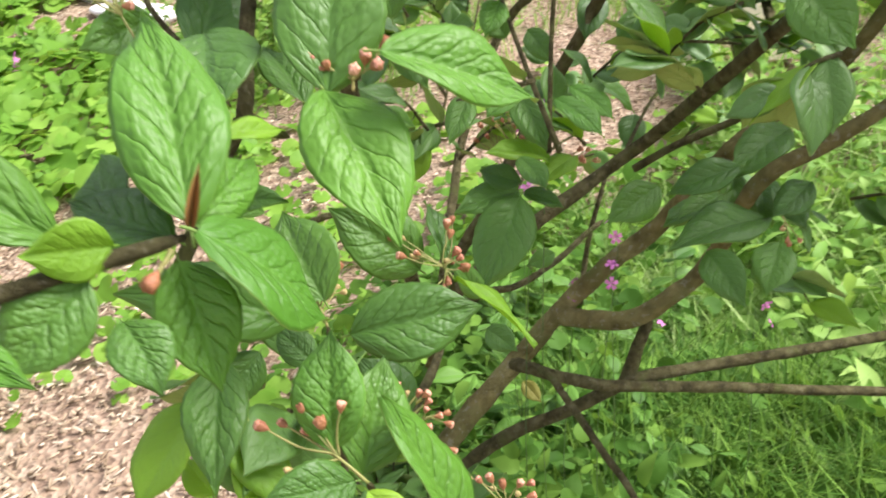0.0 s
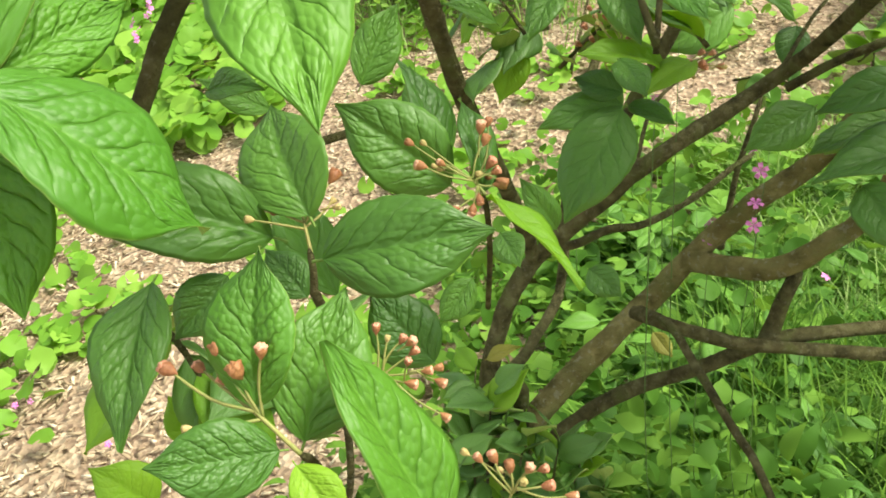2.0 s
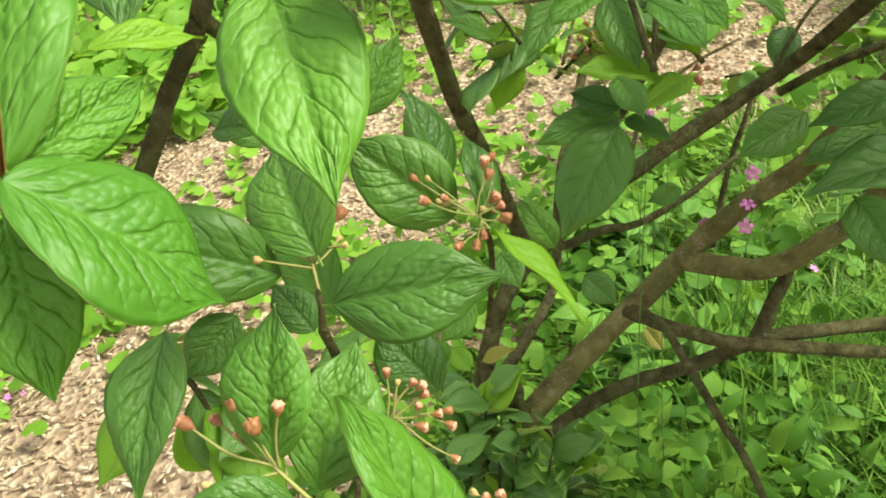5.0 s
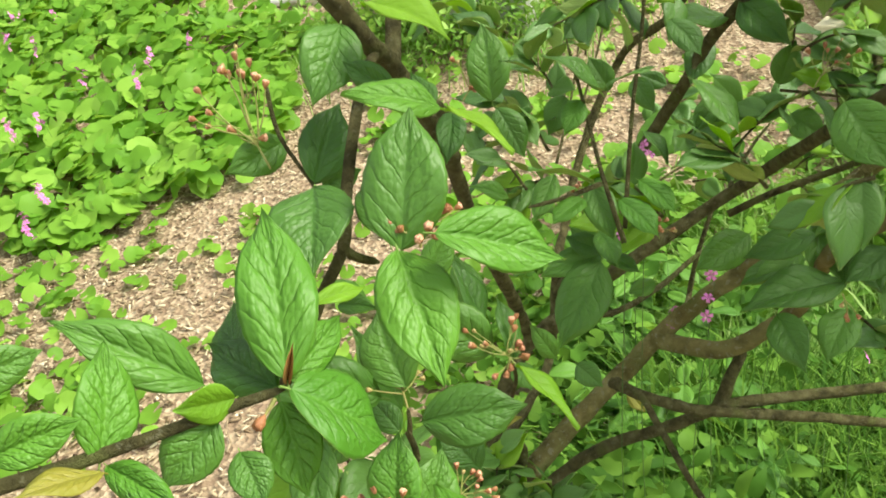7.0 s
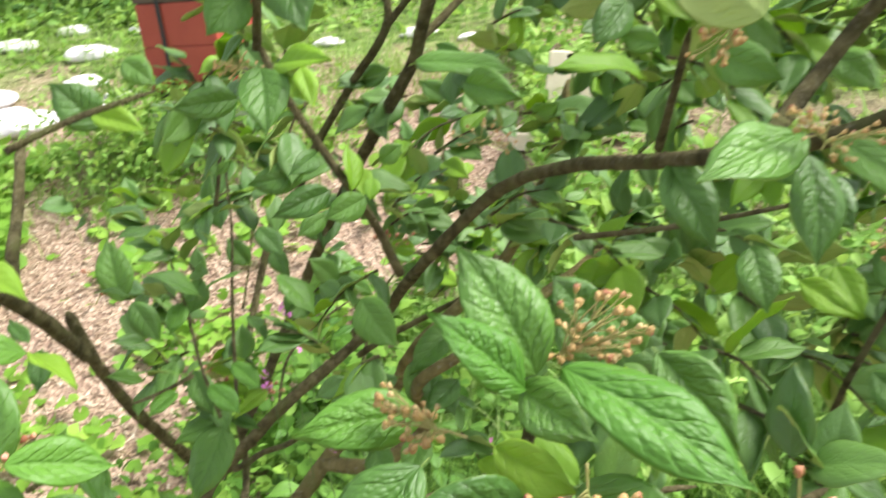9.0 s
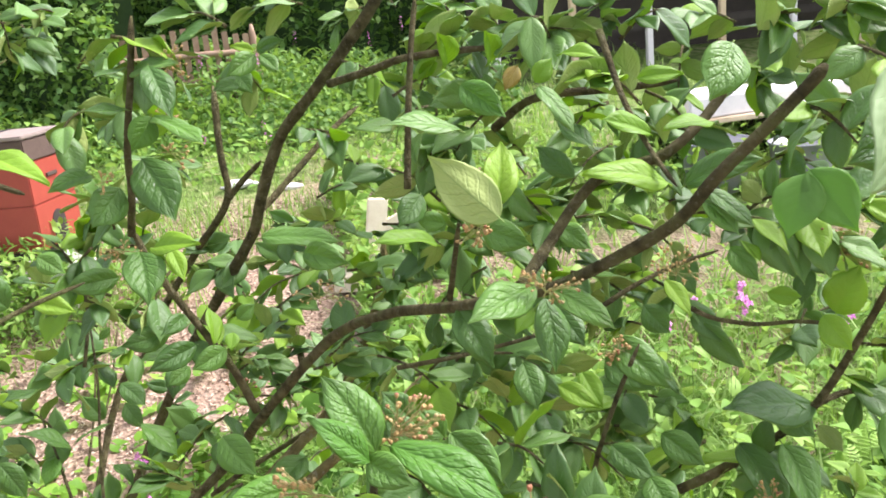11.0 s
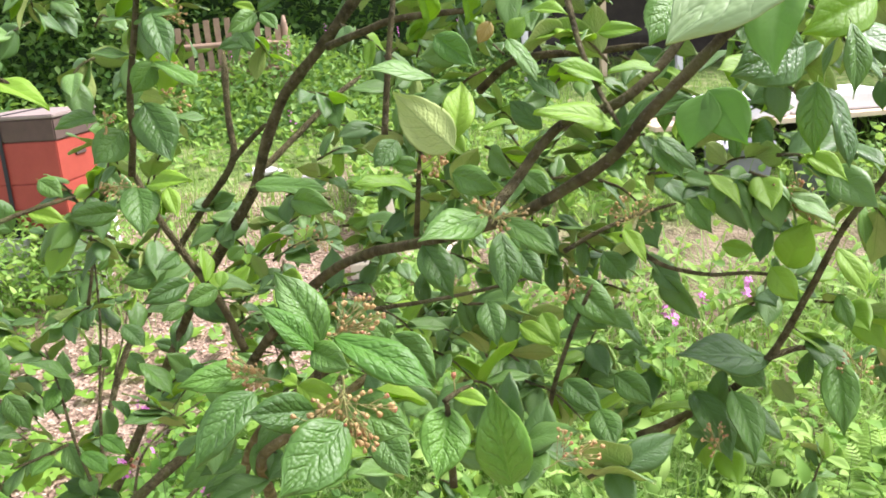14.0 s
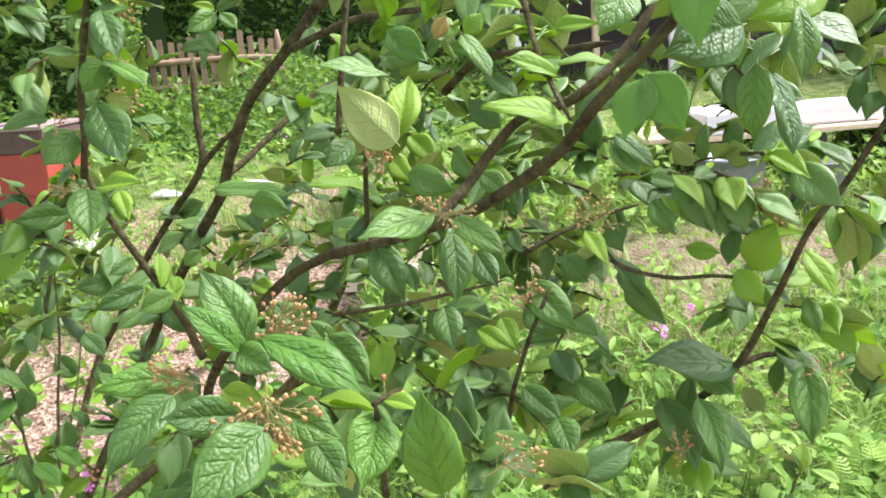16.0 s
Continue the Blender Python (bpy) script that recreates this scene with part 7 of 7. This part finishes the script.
wild_flower(2.130, 3.300, 0.427, 3, 1.7)
wild_flower(1.985, 2.850, 0.610, 3, 1.7)
wild_flower(2.260, 2.800, 0.680, 4, 1.8)
wild_flower(2.250, 2.780, 0.630, 3, 1.5)
wild_flower(2.480, 2.450, 0.700, 3, 1.5)
wild_flower(0.503, 5.803, 0.710, 5)
wild_flower(0.069, 6.277, 0.625, 4)
wild_flower(0.456, 7.061, 0.482, 3)
for spot in [(-0.5, 8.4, 0.6, 6), (-0.1, 8.8, 0.7, 7), (0.5, 8.6, 0.7, 7), (0.9, 9.0, 0.8, 8), (1.6, 8.6, 0.8, 8), (1.9, 8.8, 0.9, 9), (2.2, 8.9, 0.8, 9), (-3.5, 5.6, 0.3, 4), (-4.2, 5.0, 0.3, 4)]:
    wild_flower(*spot)

# ---- beehive on its stand ----
def beehive(x, y, z, turn):
    ob = thing("beehive", (x, y, z), "red-painted wooden beehive with a brown roof and black strap", "beehive", turn=turn)
    top = ob.matrix_basis
    def piece(name, size, at, mat, bevel=0.006, label=""):
        bm = bmesh.new()
        box(bm, size, top @ Matrix.Translation(at), bevel)
        return part(name, bm, mat, ob, label)
    piece("floor", (0.51, 0.51, 0.05), (0, 0, 0.025), DARKWOOD, 0.005)
    piece("hive_box", (0.50, 0.50, 0.268), (0, 0, 0.185), RED)
    piece("hive_box", (0.50, 0.50, 0.248), (0, 0, 0.445), RED)
    piece("roof", (0.512, 0.512, 0.13), (0, 0, 0.637), BROWN, 0.008, "brown felt-covered roof")
    piece("roof_cap", (0.526, 0.526, 0.022), (0, 0, 0.715), GREYCAP, 0.006, "weathered grey roof top")
    piece("strap", (0.026, 0.004, 0.68), (-0.09, -0.262, 0.35), BLACK, 0.001, "black webbing strap")
    piece("strap", (0.026, 0.53, 0.004), (-0.09, 0, 0.729), BLACK, 0.001)
    piece("handle", (0.014, 0.12, 0.022), (0.254, 0, 0.47), BROWN, 0.003)
    bm = bmesh.new()
    outline = [(-0.075, 0.02), (0.075, 0.02)] + [(0.075 * math.cos(a), 0.15 + 0.075 * math.sin(a)) for a in np.linspace(0, math.pi, 13)]
    front = [bm.verts.new(top @ Vector((0.256, p - 0.02, q + 0.03))) for p, q in outline]
    back = [bm.verts.new(top @ Vector((0.247, p - 0.02, q + 0.03))) for p, q in outline]
    bm.faces.new(front)
    for k in range(len(front)):
        bm.faces.new((front[k - 1], back[k - 1], back[k], front[k]))
    part("entrance", bm, DARKWOOD, ob, "dark arched entrance")


HX, HY, HZ = -1.03, 5.40, 0.70
beehive(HX, HY, HZ, -15)


def block_stand():
    for dx, dy in ((-0.2, -0.16), (0.2, -0.16), (-0.2, 0.2), (0.2, 0.2)):
        z = float(lie(HX + dx, HY + dy))
        bm = bmesh.new()
        box(bm, (0.21, 0.2, HZ - z + 0.02), None, 0.012)
        p = Matrix.Translation((HX + dx, HY + dy, z + (HZ - z) / 2 - 0.01)) @ pose(0, 0, 0, 0, 0, -15)
        bmesh.ops.transform(bm, matrix=p, verts=bm.verts)
        tagged(part("concrete_block", bm, BLOCK, None), "pale concrete block under the beehive", "block", "blocks under the hive")


block_stand()

# ---- fence ----
def fence():
    ob = thing("fence", (0.0, 9.6, float(lie(0, 9.6))), "rustic wooden slat fence with two round rails", "fence")
    z0 = float(lie(0, 9.6))
    r = random.Random(5)
    for k in range(17):
        x = -1.30 + 0.105 * k
        h = 0.80 + r.uniform(-0.05, 0.06)
        bm = bmesh.new()
        box(bm, (0.062, 0.02, h), Matrix.Translation((x, 9.6 + r.uniform(-0.004, 0.004), z0 + h / 2 - 0.02)) @ pose(0, 0, 0, 0, r.uniform(-1.5, 1.5), 0), 0.004)
        part("slat", bm, WOOD, ob)
    for z in (0.27, 0.54):
        v, f = tube([(-1.4, 9.56, z0 + z), (-0.3, 9.555, z0 + z + 0.02), (0.5, 9.56, z0 + z)], 0.032, 0.028, 10, 6, 0.2)
        link("rail", mesh_of("rail", v, f, True), WOOD, ob)
    for x in (-1.25, 0.45):
        v, f = tube([(x, 9.66, z0 - 0.1), (x, 9.66, z0 + 0.45), (x, 9.66, z0 + 0.82)], 0.05, 0.045, 10, 4, 0.15)
        link("post", mesh_of("post", v, f, True), WOOD, ob)


fence()

# ---- hedges and far trees ----
def hedge(name, x0, x1, y, depth, height, n, size, label, seed, z_up=0.0):
    r = np.random.default_rng(seed)
    ob = thing(name, ((x0 + x1) / 2, y, float(lie((x0 + x1) / 2, y))), label, "hedge")
    # added dark sheet behind the leaves, in place of the hedge's inner shade
    nx, nz = 40, 16
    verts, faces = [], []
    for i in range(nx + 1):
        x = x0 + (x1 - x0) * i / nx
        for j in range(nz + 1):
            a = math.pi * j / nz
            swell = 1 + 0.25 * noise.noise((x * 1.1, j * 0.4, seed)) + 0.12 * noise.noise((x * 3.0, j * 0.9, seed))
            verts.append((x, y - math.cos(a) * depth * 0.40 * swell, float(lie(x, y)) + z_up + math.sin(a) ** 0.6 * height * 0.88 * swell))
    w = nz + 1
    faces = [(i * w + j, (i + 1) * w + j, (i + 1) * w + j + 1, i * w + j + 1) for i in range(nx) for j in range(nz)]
    link("core", mesh_of("core", verts, faces, True), HEDGE_CORE, ob, "dark backing sheet standing in for the inner shade")
    x = r.uniform(x0, x1, n)
    a = np.pi * r.beta(0.8, 1.1, n)
    lump = np.array([1 + 0.3 * noise.noise((p * 1.1, q * 2.5, seed)) + 0.16 * noise.noise((p * 3.0, q * 6, seed)) for p, q in zip(x, a)])
    reach = r.uniform(0.8, 1.12, n) * lump
    yy = y - np.cos(a) * depth * 0.5 * reach
    zz = lie(x, y) + z_up + np.sin(a) ** 0.6 * height * reach
    ln = r.uniform(0.6, 1.3, n) * size
    block, shape = pointed_leaves(x, yy, zz, ln, ln * 0.7, r.uniform(0, 6.28, n), r.normal(-0.3, 0.6, n), r.normal(0, 0.6, n))
    leaves = stuff("foliage", [(block, shape)], HEDGE, "", "")
    leaves.parent, leaves.matrix_parent_inverse = ob, world_of(ob).inverted()


hedge("hedge", -9.0, -0.9, 10.2, 2.2, 3.2, 80000, 0.09, "tall dark green hedge behind the beehive", 1)
hedge("hedge", -1.5, 12.0, 12.6, 2.4, 3.0, 52000, 0.105, "deep green hedge behind the fence", 2)
hedge("hedge", -16.0, -8.0, 8.0, 3.0, 3.4, 4000, 0.15, "shaggy green hedge at the edge of the plot", 3)
hedge("hedge", 8.5, 18.0, 9.0, 3.0, 3.6, 4000, 0.15, "green hedge beyond the sheds", 4)

# ---- right-hand clutter ----
def slab(x, y, z, size, turn, tilt):
    bm = bmesh.new()
    box(bm, size, pose(x, y, z, tilt, 0, turn), 0.012)
    tagged(part("white_slab", bm, WHITE, None), "white slab lying on the timber stack", "slab", "white slabs")


def timber_stack(x, y):
    z = float(lie(x, y))
    ob = thing("timber_stack", (x, y, z), "low stack of weathered planks on bearers", "timber")
    r = random.Random(9)
    for k, dx in enumerate((-0.8, 0.0, 0.8)):
        bm = bmesh.new()
        box(bm, (0.12, 0.9, 0.30), pose(x + dx, y, z + 0.15), 0.01)
        part("bearer", bm, DARKWOOD, ob)
    for k in range(6):
        bm = bmesh.new()
        box(bm, (2.3 + r.uniform(-0.2, 0.2), 0.14, 0.04), pose(x + r.uniform(-0.1, 0.1), y - 0.38 + 0.15 * k, z + 0.325, 0, 0, r.uniform(-2, 2)), 0.006)
        part("plank", bm, PALEWOOD, ob)


TX, TY = 4.5, 6.3
timber_stack(TX, TY)
tz = float(lie(TX, TY)) + 0.345
slab(TX - 0.62, TY - 0.1, tz + 0.085, (0.66, 0.6, 0.16), 6, 0)
slab(TX + 0.22, TY + 0.0, tz + 0.07, (0.8, 0.62, 0.13), -5, 0)
slab(TX + 0.98, TY - 0.06, tz + 0.05, (0.55, 0.6, 0.09), 3, 0)


def boards(x, y):
    z = float(lie(x, y))
    ob = thing("plank_trestle", (x, y, z), "pale offcut boards propped together on the ground", "timber")
    for dx, dz, size, tilt, turn in ((-0.10, 0.26, (0.12, 0.035, 0.56), 10, 6), (0.09, 0.21, (0.15, 0.03, 0.44), -22, -4), (0.16, 0.09, (0.40, 0.16, 0.10), 0, 12), (-0.2, 0.06, (0.3, 0.2, 0.09), 0, -20)):
        bm = bmesh.new()
        box(bm, size, pose(x + dx, y, z + dz, 0, tilt, turn), 0.006)
        part("board", bm, SAWNWOOD, ob)


boards(1.14, 4.8)


def shed(x, y):
    z = float(lie(x, y))
    ob = thing("shed", (x, y, z), "dark open-fronted timber shed", "shed")
    bm = bmesh.new()
    box(bm, (4.6, 0.06, 2.0), pose(x, y + 0.9, z + 1.0), 0)
    part("back_wall", bm, DARKWOOD, ob)
    for k in range(6):
        bm = bmesh.new()
        box(bm, (0.07, 0.07, 1.5), pose(x - 2.2 + 0.88 * k, y, z + 0.75), 0.008)
        part("post", bm, PALEWOOD if k % 2 else WHITE, ob)
    bm = bmesh.new()
    box(bm, (4.9, 1.2, 0.07), pose(x, y + 0.45, z + 1.62, -6, 0, 0), 0.01)
    part("roof", bm, DARKWOOD, ob)
    for k in (0.45, 1.0):
        bm = bmesh.new()
        box(bm, (4.5, 0.04, 0.09), pose(x, y + 0.03, z + k), 0.006)
        part("rail", bm, DARKWOOD, ob)


shed(5.2, 9.2)


def tub(x, y, r, h):
    z = float(lie(x, y))
    bm = bmesh.new()
    rings = [(0.8 * r, 0), (0.95 * r, 0.5 * h), (r, h), (1.06 * r, h), (1.06 * r, h * 0.95), (0.95 * r, h * 0.97), (0.75 * r, 0.03)]
    rows = [[bm.verts.new((x + q * math.cos(6.2832 * a / 28), y + q * math.sin(6.2832 * a / 28), z + zz)) for a in range(28)] for q, zz in rings]
    for a, b in zip(rows, rows[1:]):
        for k in range(28):
            bm.faces.new((a[k], a[(k + 1) % 28], b[(k + 1) % 28], b[k]))
    bm.faces.new(rows[0][::-1])
    bm.faces.new(rows[-1])
    tagged(part("plastic_tub", bm, TUB, None, "", True), "grey plastic garden tub standing in the grass", "tub")


tub(3.62, 5.55, 0.24, 0.36)
tub(4.2, 5.4, 0.22, 0.32)


def stone(x, y, size, seed):
    bm = bmesh.new()
    bmesh.ops.create_icosphere(bm, subdivisions=3, radius=1.0)
    z = float(lie(x, y))
    for v in bm.verts:
        k = 1 + 0.3 * noise.noise(v.co * 1.3 + Vector((seed, 0, 0)))
        v.co = Vector((v.co.x * size[0] * k + x, v.co.y * size[1] * k + y, v.co.z * size[2] * k + z + size[2] * 0.4))
    tagged(part("pale_stone", bm, WHITE if size[0] > 0.17 else BLOCK, None, "", True), "rough pale stone lying on the soil", "stone", "pale stones")


for k, (x, y, s) in enumerate([(-3.3, 7.6, 0.2), (-2.9, 7.9, 0.16), (-2.5, 7.2, 0.22), (-3.9, 8.2, 0.25), (-2.2, 7.7, 0.14), (-3.6, 7.1, 0.13), (-2.45, 5.75, 0.26), (-2.7, 5.95, 0.2), (-2.1, 5.95, 0.19), (-1.9, 6.2, 0.14), (-2.95, 6.3, 0.22), (-2.3, 6.5, 0.18), (-0.5, 6.9, 0.12), (0.2, 7.0, 0.14), (0.6, 6.8, 0.1)]):
    stone(x, y, (s, s * 0.7, s * 0.3), k * 3.1)
